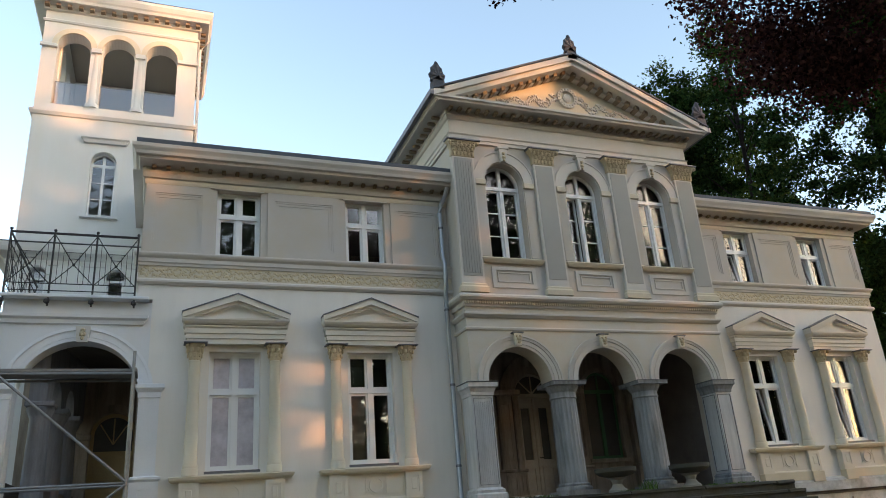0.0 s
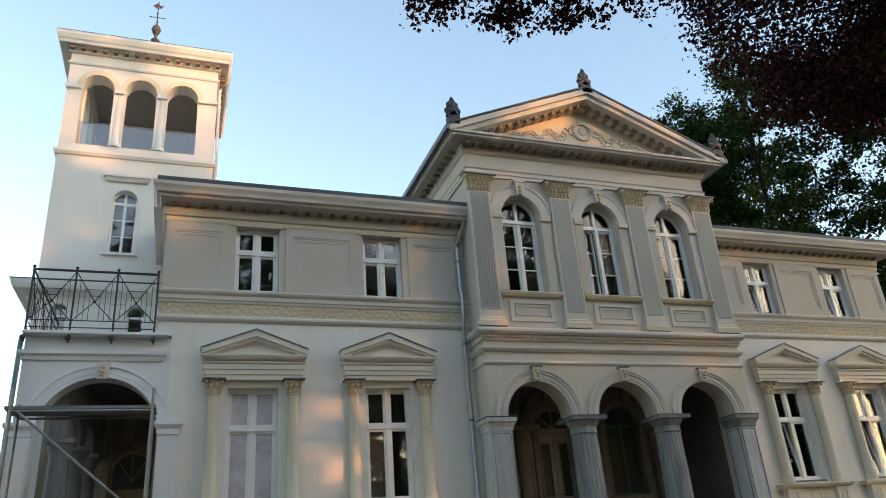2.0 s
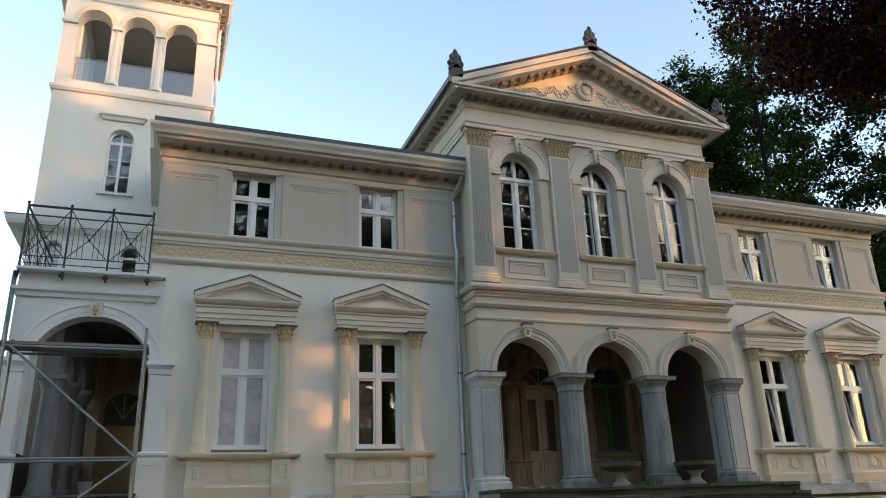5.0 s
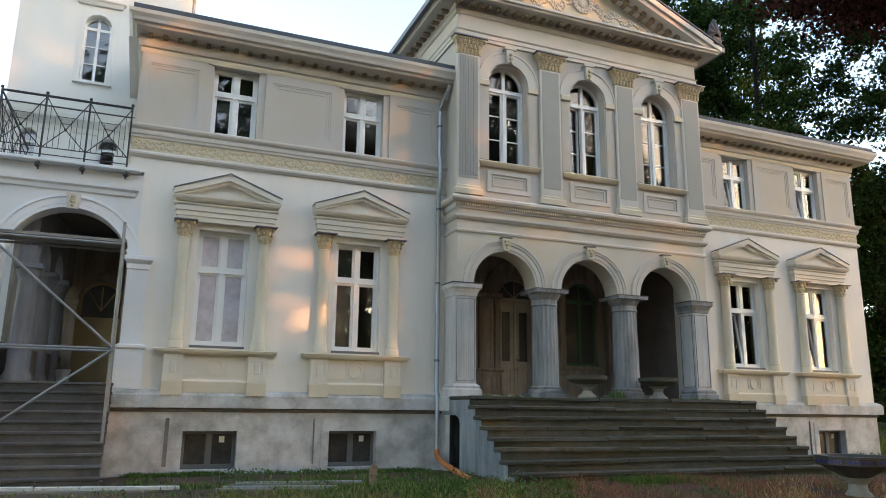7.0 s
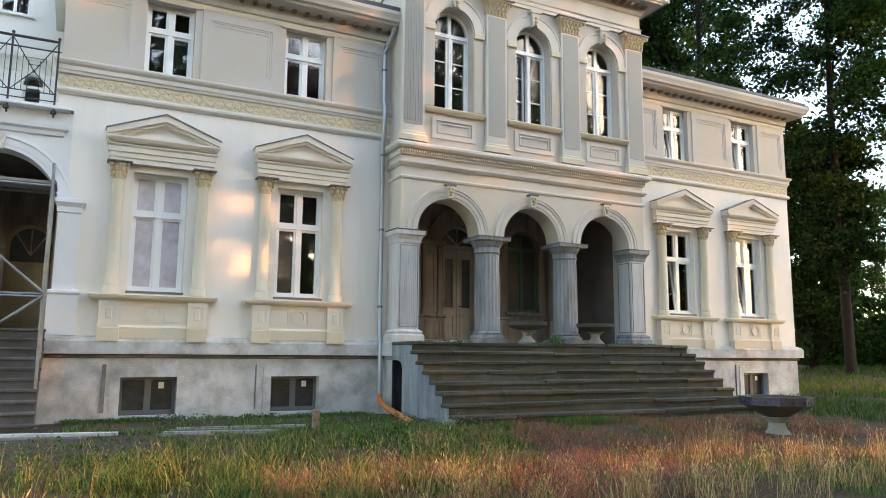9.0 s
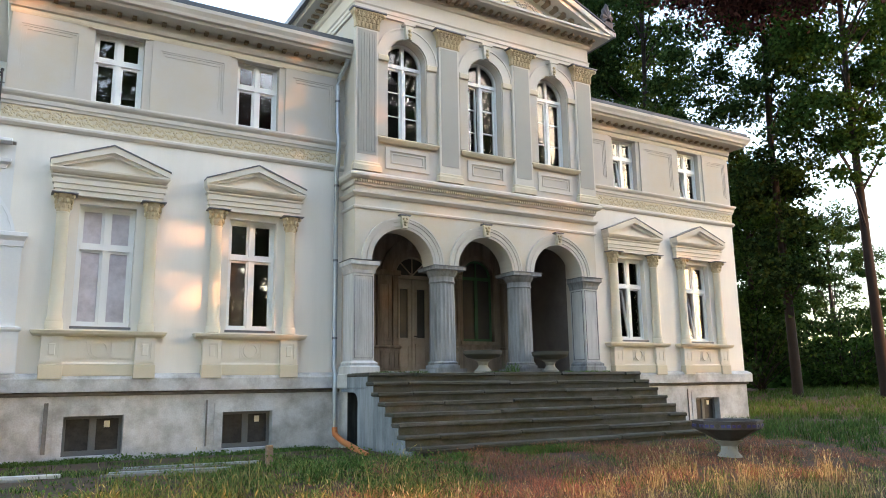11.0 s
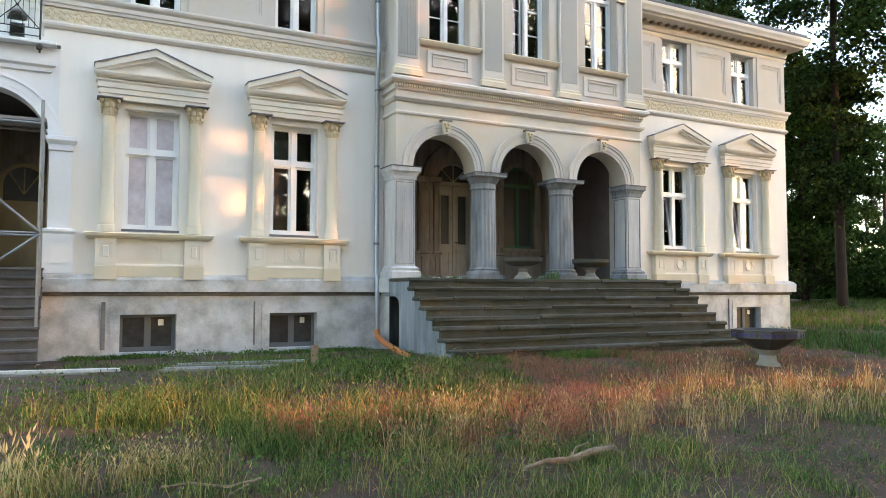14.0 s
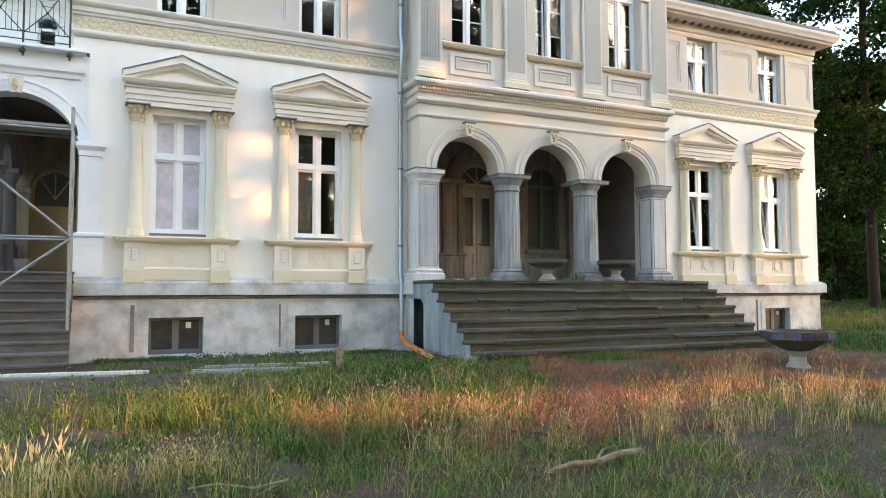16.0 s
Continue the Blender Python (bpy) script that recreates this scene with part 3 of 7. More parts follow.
def hood(b):
    """Aedicule round a ground-floor window: pedestal, engaged columns, entablature and pediment."""
    ped = part("window_pedestal", B(b - 0.62, b + 0.62, -0.09, 0.01, 1.66, 2.17), HOOD, house, "pale stucco window pedestal with yellow foot")
    part("foot", B(b - 0.62, b + 0.62, -0.135, 0.01, 1.452, 1.655, bevel=0.006), YELLOW, ped, "yellow stucco foot")
    part("foot_moulding", sweep([(b - 0.61, 0), (b - 0.61, -0.09), (b + 0.61, -0.09), (b + 0.61, 0)], [(-0.01, 1.656), (0.035, 1.66), (0.02, 1.69), (-0.01, 1.70)]), HOOD, ped)
    for s in (-1, 1):
        xs = sorted((b + s * 0.20, b + s * 0.585))
        part("relief_panel", slab(rect(*xs, 1.77, 2.11), [rect(xs[0] + 0.022, xs[1] - 0.022, 1.792, 2.088)], -0.106, -0.091), HOOD, ped)
    roundel = ring(b, 1.94, -0.09, 0.115, 0.155, 0.03, bmesh.new())
    ring(b, 1.94, -0.09, 0.185, 0.20, 0.012, roundel)
    part("roundel", roundel, HOOD, ped)
    for s in (-1, 1):
        xa, xb = min(b + s * 0.60, b + s * 0.96), max(b + s * 0.60, b + s * 0.96)
        blk = part("pedestal_block", B(xa, xb, -0.15, 0.0, 1.66, 2.17), HOOD, ped)
        part("block_foot", B(xa - 0.012, xb + 0.012, -0.195, 0.0, 1.40, 1.655, bevel=0.006), YELLOW, ped, "yellow stucco foot")
        part("block_frame", slab(rect(xa + 0.005, xb - 0.005, 1.70, 2.14), [rect(xa + 0.075, xb - 0.075, 1.775, 2.07)], -0.168, -0.151), HOOD, ped)
        part("block_boss", B(xa + 0.125, xb - 0.125, -0.166, -0.151, 1.82, 2.03, bevel=0.008), HOOD, ped)
    shelf = [(-0.01, 2.15), (0.16, 2.17), (0.20, 2.21), (0.22, 2.26), (0.20, 2.275), (-0.01, 2.28)]
    part("sill_shelf", sweep([(b - 0.93, 0), (b - 0.93, -0.02), (b + 0.93, -0.02), (b + 0.93, 0)], shelf), COLCREAM, house)
    for s in (-1, 1):
        x = b + s * 0.775
        col = lathe([(0.150, 2.28), (0.150, 2.40), (0.135, 2.42), (0.14, 2.46), (0.118, 2.50), (0.115, 3.2), (0.104, 4.40), (0.118, 4.43), (0.10, 4.46)], (x, -0.09, 0), 16)
        cobj = part("column", col, COLCREAM, house, "engaged pale yellow window column", smooth=True)
        part("capital", capital(x, -0.10, 4.45, 4.765, 0.115, 0.185), OCHRE, cobj, "ochre leafy capital")
        part("abacus", B(x - 0.22, x + 0.22, -0.32, -0.0, 4.767, 4.787), FLASH, cobj)
    ent = [(-0.01, 4.79), (0.10, 4.79), (0.10, 4.885), (0.125, 4.895), (0.125, 4.985), (0.15, 4.995), (0.15, 5.09), (0.18, 5.12), (0.18, 5.15), (-0.01, 5.16)]
    part("entablature", sweep([(b - 0.84, 0), (b - 0.84, -0.02), (b + 0.84, -0.02), (b + 0.84, 0)], ent), HOOD, house)
    cor = [(-0.01, 5.162), (0.20, 5.162), (0.24, 5.20), (0.27, 5.25), (0.27, 5.28), (-0.01, 5.30)]
    pd = part("window_pediment", sweep([(b - 0.78, 0), (b - 0.78, -0.02), (b + 0.78, -0.02), (b + 0.78, 0)], cor), HOOD, house, "small triangular stucco pediment")
    part("tympanum", poly_xz([(b - 0.86, 5.29), (b + 0.86, 5.29), (b, 5.68)], -0.10, 0.0), PLASTER, pd)
    k = (5.80 - 5.40) / 1.03
    for s in (-1, 1):
        e, a = b + s * 1.05, b
        bm = poly_xz([(e, 5.285), (e, 5.39), (a, 5.79), (a, 5.66)], -0.27, 0.0)
        poly_xz([(e - s * 0.19, 5.30), (e - s * 0.06, 5.305), (a, 5.70), (a, 5.60)], -0.22, 0.0, bm)
        part("raking_cornice", bm, HOOD, pd)
        part("flashing", poly_xz([(e + s * 0.01, 5.388), (e + s * 0.01, 5.412), (a, 5.815), (a, 5.788)], -0.29, 0.0), FLASH, pd)


def capital(x, y, z0, z1, r0, r1, n=8):
    """A leafy bell: flaring core with two rows of curled leaves."""
    h = z1 - z0
    bm = lathe([(r0, z0), (r0 * 1.02, z0 + h * 0.5), (r1 * 0.95, z0 + h * 0.85), (r1, z1)], (x, y, 0), 12)
    for row, (zz, rr, sc) in enumerate(((0.30, r0 * 1.12, 0.9), (0.62, r0 * 1.28, 1.0))):
        for i in range(n):
            a = 2 * math.pi * (i + 0.5 * row) / n
            c = Vector((x + rr * math.cos(a), y + rr * math.sin(a), z0 + h * zz))
            m = Matrix.LocRotScale(c, Euler((0, 0, a)), (r0 * 0.22 * sc, r0 * 0.34 * sc, h * 0.20 * sc))
            bmesh.ops.create_icosphere(bm, subdivisions=1, radius=1.0, matrix=m)
    for i in range(4):
        a = math.pi / 4 + i * math.pi / 2
        m = Matrix.LocRotScale((x + r1 * 1.1 * math.cos(a), y + r1 * 1.1 * math.sin(a), z0 + h * 0.86), Euler((0, 0, a)), (r1 * 0.26, r1 * 0.2, h * 0.15))
        bmesh.ops.create_icosphere(bm, subdivisions=1, radius=1.0, matrix=m)
    return bm


for b in AXES:
    hood(b)


def upper_panel(x0, x1):
    """Raised wall field with a sunken moulded frame, between the upper windows."""
    bm = slab(rect(x0, x1, 6.692, 8.22), [rect(x0 + 0.16, x1 - 0.16, 6.90, 8.03)], -0.034, 0.0)
    o = part("wall_panel", bm, PLASTER_UP, house, "raised stucco panel with moulded frame")
    bm = slab(rect(x0 + 0.161, x1 - 0.161, 6.901, 8.029), [rect(x0 + 0.20, x1 - 0.20, 6.94, 7.99)], -0.022, 0.0)
    slab(rect(x0 + 0.2005, x1 - 0.2005, 6.9405, 7.9895), [rect(x0 + 0.25, x1 - 0.25, 6.99, 7.93)], -0.011, 0.0, bm)
    part("panel_moulding", bm, PLASTER_UP, o)


ENDS = [LX + 0.02] + [a + k for a in AXES[:2] for k in (-0.60, 0.60)] + [-C - 0.12, C + 0.12] + [a + k for a in AXES[2:] for k in (-0.60, 0.60)] + [RX - 0.02]
for x0, x1 in zip(ENDS[::2], ENDS[1::2]):
    upper_panel(x0, x1)
for b in AXES:
    part("lintel", B(b - 0.52, b + 0.52, -0.05, 0.0, 8.203, 8.218), TRIM, house)

# ---- central block, ground floor: three arches on columns
SPR, RA = 3.88, 0.77
ARC = [-2.25, -0.04, 2.15]
outline = [(-C, SPR)]
for cx in ARC:
    outline += [(cx - RA * math.cos(math.pi * i / 24), SPR + RA * math.sin(math.pi * i / 24)) for i in range(25)]
outline += [(C, SPR), (C, 5.70), (-C, 5.70)]
part("arcade_wall", slab(outline, [], YB, YB + 0.5), BLOCKPL, house, "cream stucco arcade wall with three round arches", )
for cx in ARC:
    bm = bmesh.new()
    for r0, r1, dy in ((RA, 0.83, 0.02), (0.83, 0.90, 0.04), (0.90, 0.93, 0.025), (0.93, 0.99, 0.055), (0.99, 1.03, 0.075)):
        arc_band(cx, SPR + 0.002, r0, r1, YB - dy, YB + 0.0, bm=bm)
    a = part("archivolt", bm, TRIM, house, "moulded archivolt")
    bm = poly_xz([(cx - 0.065, 4.66), (cx + 0.065, 4.66), (cx + 0.10, 4.94), (cx - 0.10, 4.94)], YB - 0.12, YB - 0.03)
    k = part("keystone", bm, COLCREAM, a, "keystone with ochre mask relief")
    bm = bmesh.new()
    for dx, dz, s in ((0, 4.81, 0.06), (-0.04, 4.87, 0.038), (0.04, 4.87, 0.038), (0, 4.74, 0.04)):
        bmesh.ops.create_icosphere(bm, subdivisions=1, radius=s, matrix=Matrix.Translation((cx + dx, YB - 0.125, dz)))
    part("keystone_relief", bm, OCHRE, a)
    part("keystone_cap", B(cx - 0.13, cx + 0.13, YB - 0.14, YB, 4.942, 4.97), FLASH, a)
# side walls of the block
part("wall", B(-C, -C + 0.45, YB + 0.5, 0.0, 1.46, 5.70), BLOCKPL, house)
part("wall", B(C - 0.45, C, YB + 0.5, 0.0, 1.46, 5.70), BLOCKPL, house)
AROUND = [(-C, 0.0), (-C, YB), (C, YB), (C, 0.0)]
part("string_course", sweep(AROUND, [(-0.01, 5.02), (0.03, 5.03), (0.045, 5.07), (0.03, 5.10), (-0.01, 5.11)]), TRIM, house)
part("string_course", sweep(AROUND, [(-0.01, 5.30), (0.04, 5.31), (0.09, 5.37), (0.09, 5.41), (0.03, 5.43), (-0.01, 5.44)]), TRIM, house)
part("dentil_cornice", sweep(AROUND, [(-0.01, 5.55), (0.05, 5.56), (0.06, 5.605), (0.06, 5.67), (0.14, 5.69), (0.18, 5.74), (0.18, 5.79), (0.14, 5.83), (0.05, 5.86), (-0.01, 5.86)]), TRIM, house, "cornice with a row of small dentils")
nd = 118
dt = part("dentil", B(-0.017, 0.017, YB - 0.105, YB - 0.06, 5.612, 5.668), YELLOW, house)
for i in range(nd):
    o = dt if i == 0 else dt.copy()
    if i:
        scene.collection.objects.link(o)
    o.location.x = -C - 0.05 + (2 * C + 0.10) * (i + 0.5) / nd


def porch_column(x, y, z0, z1, r):
    """Fluted grey column with moulded base and capital."""
    prof = [(r * 0.98, z0 + 0.26), (r * 0.97, z0 + 1.0), (r * 0.92, z1 - 0.36)]
    c = part("porch_column", lathe(prof, (x, y, 0), 40, flutes=1, depth=0.011), COLSTONE, house, "fluted grey weathered column", smooth=False)
    b = B(x - r * 1.28, x + r * 1.28, y - r * 1.28, y + r * 1.28, z0, z0 + 0.10)
    lathe([(r * 1.25, z0 + 0.10), (r * 1.28, z0 + 0.14), (r * 1.22, z0 + 0.18), (r * 1.08, z0 + 0.195), (r * 1.13, z0 + 0.23), (r * 1.0, z0 + 0.265)], (x, y, 0), 28, b)
    part("base", b, COLSTONE, c, smooth=True)
    k = lathe([(r * 0.93, z1 - 0.37), (r * 1.0, z1 - 0.34), (r * 0.95, z1 - 0.31), (r * 0.95, z1 - 0.22), (r * 1.02, z1 - 0.20), (r * 1.2, z1 - 0.10), (r * 1.2, z1 - 0.075)], (x, y, 0), 28)
    part("capital", k, COLSTONE, c, smooth=True)
    part("abacus", B(x - r * 1.32, x + r * 1.32, y - r * 1.3, y + r * 1.3, z1 - 0.075, z1), COLSTONE, c)
    part("flashing", B(x - r * 1.38, x + r * 1.38, y - r * 1.36, y + r * 1.36, z1, z1 + 0.014), FLASH, c)


FL = 1.46
for x in (-1.12, 1.08):
    porch_column(x, YB + 0.24, FL, SPR - 0.012, 0.31)
for s in (-1, 1):
    xi, xo = (-2.975, -3.46) if s < 0 else (2.93, 3.38)
    x0, x1 = min(xi, xo), max(xi, xo)
    y0, y1 = YB - 0.03, YB + 0.5
    q = part("corner_pilaster", B(x0, x1, y0, y1, FL, SPR - 0.012), COLPALE, house, "square grey fluted corner pilaster")
    for i in range(9 if s < 0 else 0):
        x = x0 + 0.075 + i * (x1 - x0 - 0.15) / 8
        part("fillet", B(x - 0.012, x + 0.012, y0 - 0.012, y0 + 0.001, FL + 0.38, SPR - 0.42), COLPALE, q)
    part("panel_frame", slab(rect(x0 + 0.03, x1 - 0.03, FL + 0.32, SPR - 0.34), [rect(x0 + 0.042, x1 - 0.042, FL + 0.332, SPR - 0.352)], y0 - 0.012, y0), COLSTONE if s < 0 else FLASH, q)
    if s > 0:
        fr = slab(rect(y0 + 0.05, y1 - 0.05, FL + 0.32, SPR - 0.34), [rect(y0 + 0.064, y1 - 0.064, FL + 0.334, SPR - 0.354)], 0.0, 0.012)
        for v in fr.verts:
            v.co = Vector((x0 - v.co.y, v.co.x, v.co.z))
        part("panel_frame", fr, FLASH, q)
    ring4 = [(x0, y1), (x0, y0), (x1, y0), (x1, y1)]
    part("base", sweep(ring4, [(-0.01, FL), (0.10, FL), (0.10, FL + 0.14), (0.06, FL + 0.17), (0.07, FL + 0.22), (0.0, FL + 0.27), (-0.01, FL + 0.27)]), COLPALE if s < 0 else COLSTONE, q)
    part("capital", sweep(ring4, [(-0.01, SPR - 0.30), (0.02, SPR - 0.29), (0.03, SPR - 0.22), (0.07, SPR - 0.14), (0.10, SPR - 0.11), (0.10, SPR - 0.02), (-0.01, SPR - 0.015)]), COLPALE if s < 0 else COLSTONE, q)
    part("flashing", B(x0 - 0.12, x1 + 0.12, y0 - 0.12, y1, SPR - 0.012, SPR - 0.001), FLASH, q)
# base of the block under the pilasters
part("block_base", B(-3.10, C + 0.06, YB - 0.12, 0.0, -0.3, FL - 0.004), PLINTH, house, "grey cement base of the central block")
part("block_base", B(-C - 0.06, -3.10, -0.50, -0.032, -0.3, 1.16), PLINTH, house)
part("landing_edge", B(-C - 0.20, -3.10, YB - 0.12, -0.175, 1.16, FL - 0.004, bevel=0.012), PLINTH, house, "stone edge of the landing beside the pilaster")

# porch room behind the arches
PY = 1.9
part("porch_floor", B(-C + 0.1, C - 0.1, 0.0, PY, 1.2, FL - 0.002), SHADESTONE, house, "worn stone porch floor")
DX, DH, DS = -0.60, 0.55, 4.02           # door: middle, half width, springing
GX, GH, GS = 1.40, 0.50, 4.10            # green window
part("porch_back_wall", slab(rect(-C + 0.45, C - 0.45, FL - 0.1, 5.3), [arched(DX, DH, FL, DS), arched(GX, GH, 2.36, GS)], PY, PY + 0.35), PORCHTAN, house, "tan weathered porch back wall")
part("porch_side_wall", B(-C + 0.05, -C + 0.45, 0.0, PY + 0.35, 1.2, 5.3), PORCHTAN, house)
# right wall and ceiling carry the porch shade in their colour
part("porch_side_wall", B(C - 0.45, C - 0.05, 0.0, PY + 0.35, 1.2, 5.3), SHADESTONE, house)
part("porch_ceiling", B(-C + 0.1, C - 0.1, YB + 0.5, PY + 0.3, 5.15, 5.25), SHADESTONE, house)
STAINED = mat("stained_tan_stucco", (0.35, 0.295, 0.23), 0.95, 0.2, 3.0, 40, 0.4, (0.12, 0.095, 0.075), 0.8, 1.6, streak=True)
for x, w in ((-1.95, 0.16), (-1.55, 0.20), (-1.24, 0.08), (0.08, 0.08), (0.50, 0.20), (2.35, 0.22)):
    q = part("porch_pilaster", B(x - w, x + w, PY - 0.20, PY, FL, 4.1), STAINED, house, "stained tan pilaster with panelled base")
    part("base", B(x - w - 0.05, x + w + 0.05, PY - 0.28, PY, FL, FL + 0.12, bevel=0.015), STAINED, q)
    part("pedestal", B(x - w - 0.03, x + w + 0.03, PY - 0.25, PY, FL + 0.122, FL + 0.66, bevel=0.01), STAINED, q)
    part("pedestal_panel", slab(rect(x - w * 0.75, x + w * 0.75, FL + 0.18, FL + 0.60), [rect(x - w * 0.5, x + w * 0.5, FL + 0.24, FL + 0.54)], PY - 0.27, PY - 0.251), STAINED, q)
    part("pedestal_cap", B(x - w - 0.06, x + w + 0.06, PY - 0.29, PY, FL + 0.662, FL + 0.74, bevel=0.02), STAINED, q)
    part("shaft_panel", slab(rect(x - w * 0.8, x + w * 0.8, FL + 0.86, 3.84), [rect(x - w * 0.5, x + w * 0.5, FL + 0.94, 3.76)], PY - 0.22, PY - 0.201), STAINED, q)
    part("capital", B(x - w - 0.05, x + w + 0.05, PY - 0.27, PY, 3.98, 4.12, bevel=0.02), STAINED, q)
part("blind_arch", arc_band(DX, DS + 0.04, 0.70, 0.98, PY - 0.10, PY), STAINED, house)
# double door with fanlight
fan = [(DX + 0.48 * math.cos(math.pi * i / 16), DS + 0.05 + 0.45 * math.sin(math.pi * i / 16)) for i in range(17)]
bm = slab(arched(DX, DH, FL, DS), [rect(DX - 0.51, DX + 0.51, FL + 0.03, DS - 0.05), fan], PY + 0.1, PY + 0.18)
door = part("double_door", bm, DOORWOOD, house, "worn beige double door with tall glazed slits and fanlight")
for s in (-1, 1):
    cx = DX + s * 0.255
    lf = part("door_leaf", slab(rect(cx - 0.245, cx + 0.245, FL + 0.03, DS - 0.06), [rect(cx - 0.12, cx + 0.12, 2.42, 3.70)], PY + 0.11, PY + 0.16), DOORWOOD, door)
    part("leaf_panel", slab(rect(cx - 0.17, cx + 0.17, 1.62, 2.26), [rect(cx - 0.12, cx + 0.12, 1.67, 2.21)], PY + 0.09, PY + 0.11), DOORWOOD, lf)
    part("glazing_bead", slab(rect(cx - 0.145, cx + 0.145, 2.395, 3.725), [rect(cx - 0.12, cx + 0.12, 2.42, 3.70)], PY + 0.095, PY + 0.11), DOORWOOD, lf)
    part("pane", B(cx - 0.12, cx + 0.12, PY + 0.13, PY + 0.137, 2.42, 3.70), DULLPANE, lf)
part("astragal", B(DX - 0.03, DX + 0.03, PY + 0.085, PY + 0.109, FL + 0.05, DS - 0.07, bevel=0.008), DOORWOOD, door)
part("fanlight", poly_xz(fan, PY + 0.13, PY + 0.137), DULLPANE, door)
for i in range(1, 4):
    a = math.pi * i / 4
    part("fanlight_bar", tube([(DX, PY + 0.12, DS + 0.04), (DX + 0.48 * math.cos(a), PY + 0.12, DS + 0.05 + 0.45 * math.sin(a))], 0.018, seg=6), DOORWOOD, door)
part("handle", tube([(DX + 0.02, PY + 0.06, 2.46), (DX + 0.13, PY + 0.06, 2.46)], 0.014), IRON, door)
# green arched window
bm = slab(arched(GX, GH, 2.36, GS), [rect(GX - 0.44, GX - 0.05, 2.43, GS - 0.05), rect(GX + 0.05, GX + 0.44, 2.43, GS - 0.05), [(GX + 0.42 * math.cos(math.pi * i / 14), GS + 0.04 + 0.41 * math.sin(math.pi * i / 14)) for i in range(15)]], PY + 0.1, PY + 0.16)
gw = part("green_window", bm, GREENWOOD, house, "dark green painted arched window")
part("pane", B(GX - 0.44, GX + 0.44, PY + 0.13, PY + 0.137, 2.43, GS + 0.42), DULLPANE, gw)
part("fanlight_bar", B(GX - 0.02, GX + 0.02, PY + 0.095, PY + 0.15, GS + 0.041, GS + 0.44), GREENWOOD, gw)
part("sill", B(GX - 0.60, GX + 0.60, PY - 0.1, PY, 2.26, 2.35), STAINED, gw)
for s in (-1, 1):
    part("jamb", B(GX + s * 0.56 - 0.05, GX + s * 0.56 + 0.05, PY - 0.03, PY, 2.352, GS), STAINED, gw)
part("window_arch", arc_band(GX, GS, 0.51, 0.62, PY - 0.03, PY), STAINED, gw)
# rubble swept on to the landing
for i, (x, y, w, h) in enumerate(((-2.45, -0.35, 0.22, 0.05), (-2.2, -0.15, 0.30, 0.04), (-1.9, -0.3, 0.25, 0.06), (-1.65, -0.1, 0.28, 0.05), (-2.6, 0.1, 0.2, 0.08))):
    o = tagged(link("rubble_slab", B(-w / 2, w / 2, -0.09, 0.09, 0, h, bevel=0.012), PLINTH), "broken pale stone slab lying on the landing", "rubble", group="rubble on the landing")
    o.matrix_world = pose(x, y, FL + 0.002, 0, 0, 35 * i)

# ---- central block, upper floor
WUP = [-2.13, 0.06, 2.18]
RU, ZU0, ZUS = 0.5, 6.74, 8.71
holes = [arched(x, RU, ZU0, ZUS) for x in WUP]
part("wall", slab(rect(-C, C, 5.70, 10.42), holes, YB, YB + 0.5), PLASTER_UP, house, "greyish cream upper wall with three arched windows")
part("wall", B(-C, -C + 0.45, YB + 0.5, 7.5, 5.70, 10.42), PLASTER_UP, house)
part("wall", B(C - 0.45, C, YB + 0.5, 7.5, 5.70, 10.42), PLASTER_UP, house)
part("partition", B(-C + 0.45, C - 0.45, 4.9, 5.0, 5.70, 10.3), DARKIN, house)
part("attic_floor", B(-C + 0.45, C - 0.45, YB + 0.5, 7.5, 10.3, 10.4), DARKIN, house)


def arched_window(cx, tilt=False):
    y = YB + 0.24
    zt = 8.62
    f = 0.06
    head = [(cx + (RU - f) * math.cos(math.pi * i / 18), ZUS + (RU - f) * math.sin(math.pi * i / 18)) for i in range(19)]
    hl = [(cx + 0.04, zt + 0.045), (cx + RU - f, zt + 0.045)] + [p for p in head if p[0] > cx + 0.04] + [(cx + 0.04, ZUS + RU - f)]
    hr = [(2 * cx - x, z) for x, z in reversed(hl)]
    bm = slab(arched(cx, RU, ZU0, ZUS), [rect(cx - RU + f, cx - 0.04, ZU0 + f, zt - 0.045), rect(cx + 0.04, cx + RU - f, ZU0 + f, zt - 0.045), hl, hr], y, y + 0.09)
    B(cx - RU + f, cx + RU - f, y - 0.025, y, zt - 0.045, zt + 0.045, bm)
    B(cx - 0.03, cx + 0.03, y - 0.02, y, ZU0 + f, zt - 0.05, bm)
    w = part("arched_window", bm, WINWHITE, house, "tall white arched window with glazing bars")
    for i, (xa, xb) in enumerate(((cx - RU + f, cx - 0.04), (cx + 0.04, cx + RU - f))):
        s = pane("sash", xa, xb, ZU0 + f, zt - 0.045, y + 0.02, w, bars=2)
        if tilt and i == 0:
            piv = Vector((xa, y + 0.03, 0))
            s.matrix_local = Matrix.Translation(piv) @ Matrix.Rotation(radians(14), 4, 'Z') @ Matrix.Translation(-piv)
    part("pane", slab([(cx + (RU - 0.03) * math.cos(math.pi * i / 18), ZUS + (RU - 0.03) * math.sin(math.pi * i / 18)) for i in range(19)] + [(cx - RU + 0.03, zt), (cx + RU - 0.03, zt)], [], y + 0.05, y + 0.057), GLASS, w)
    return w


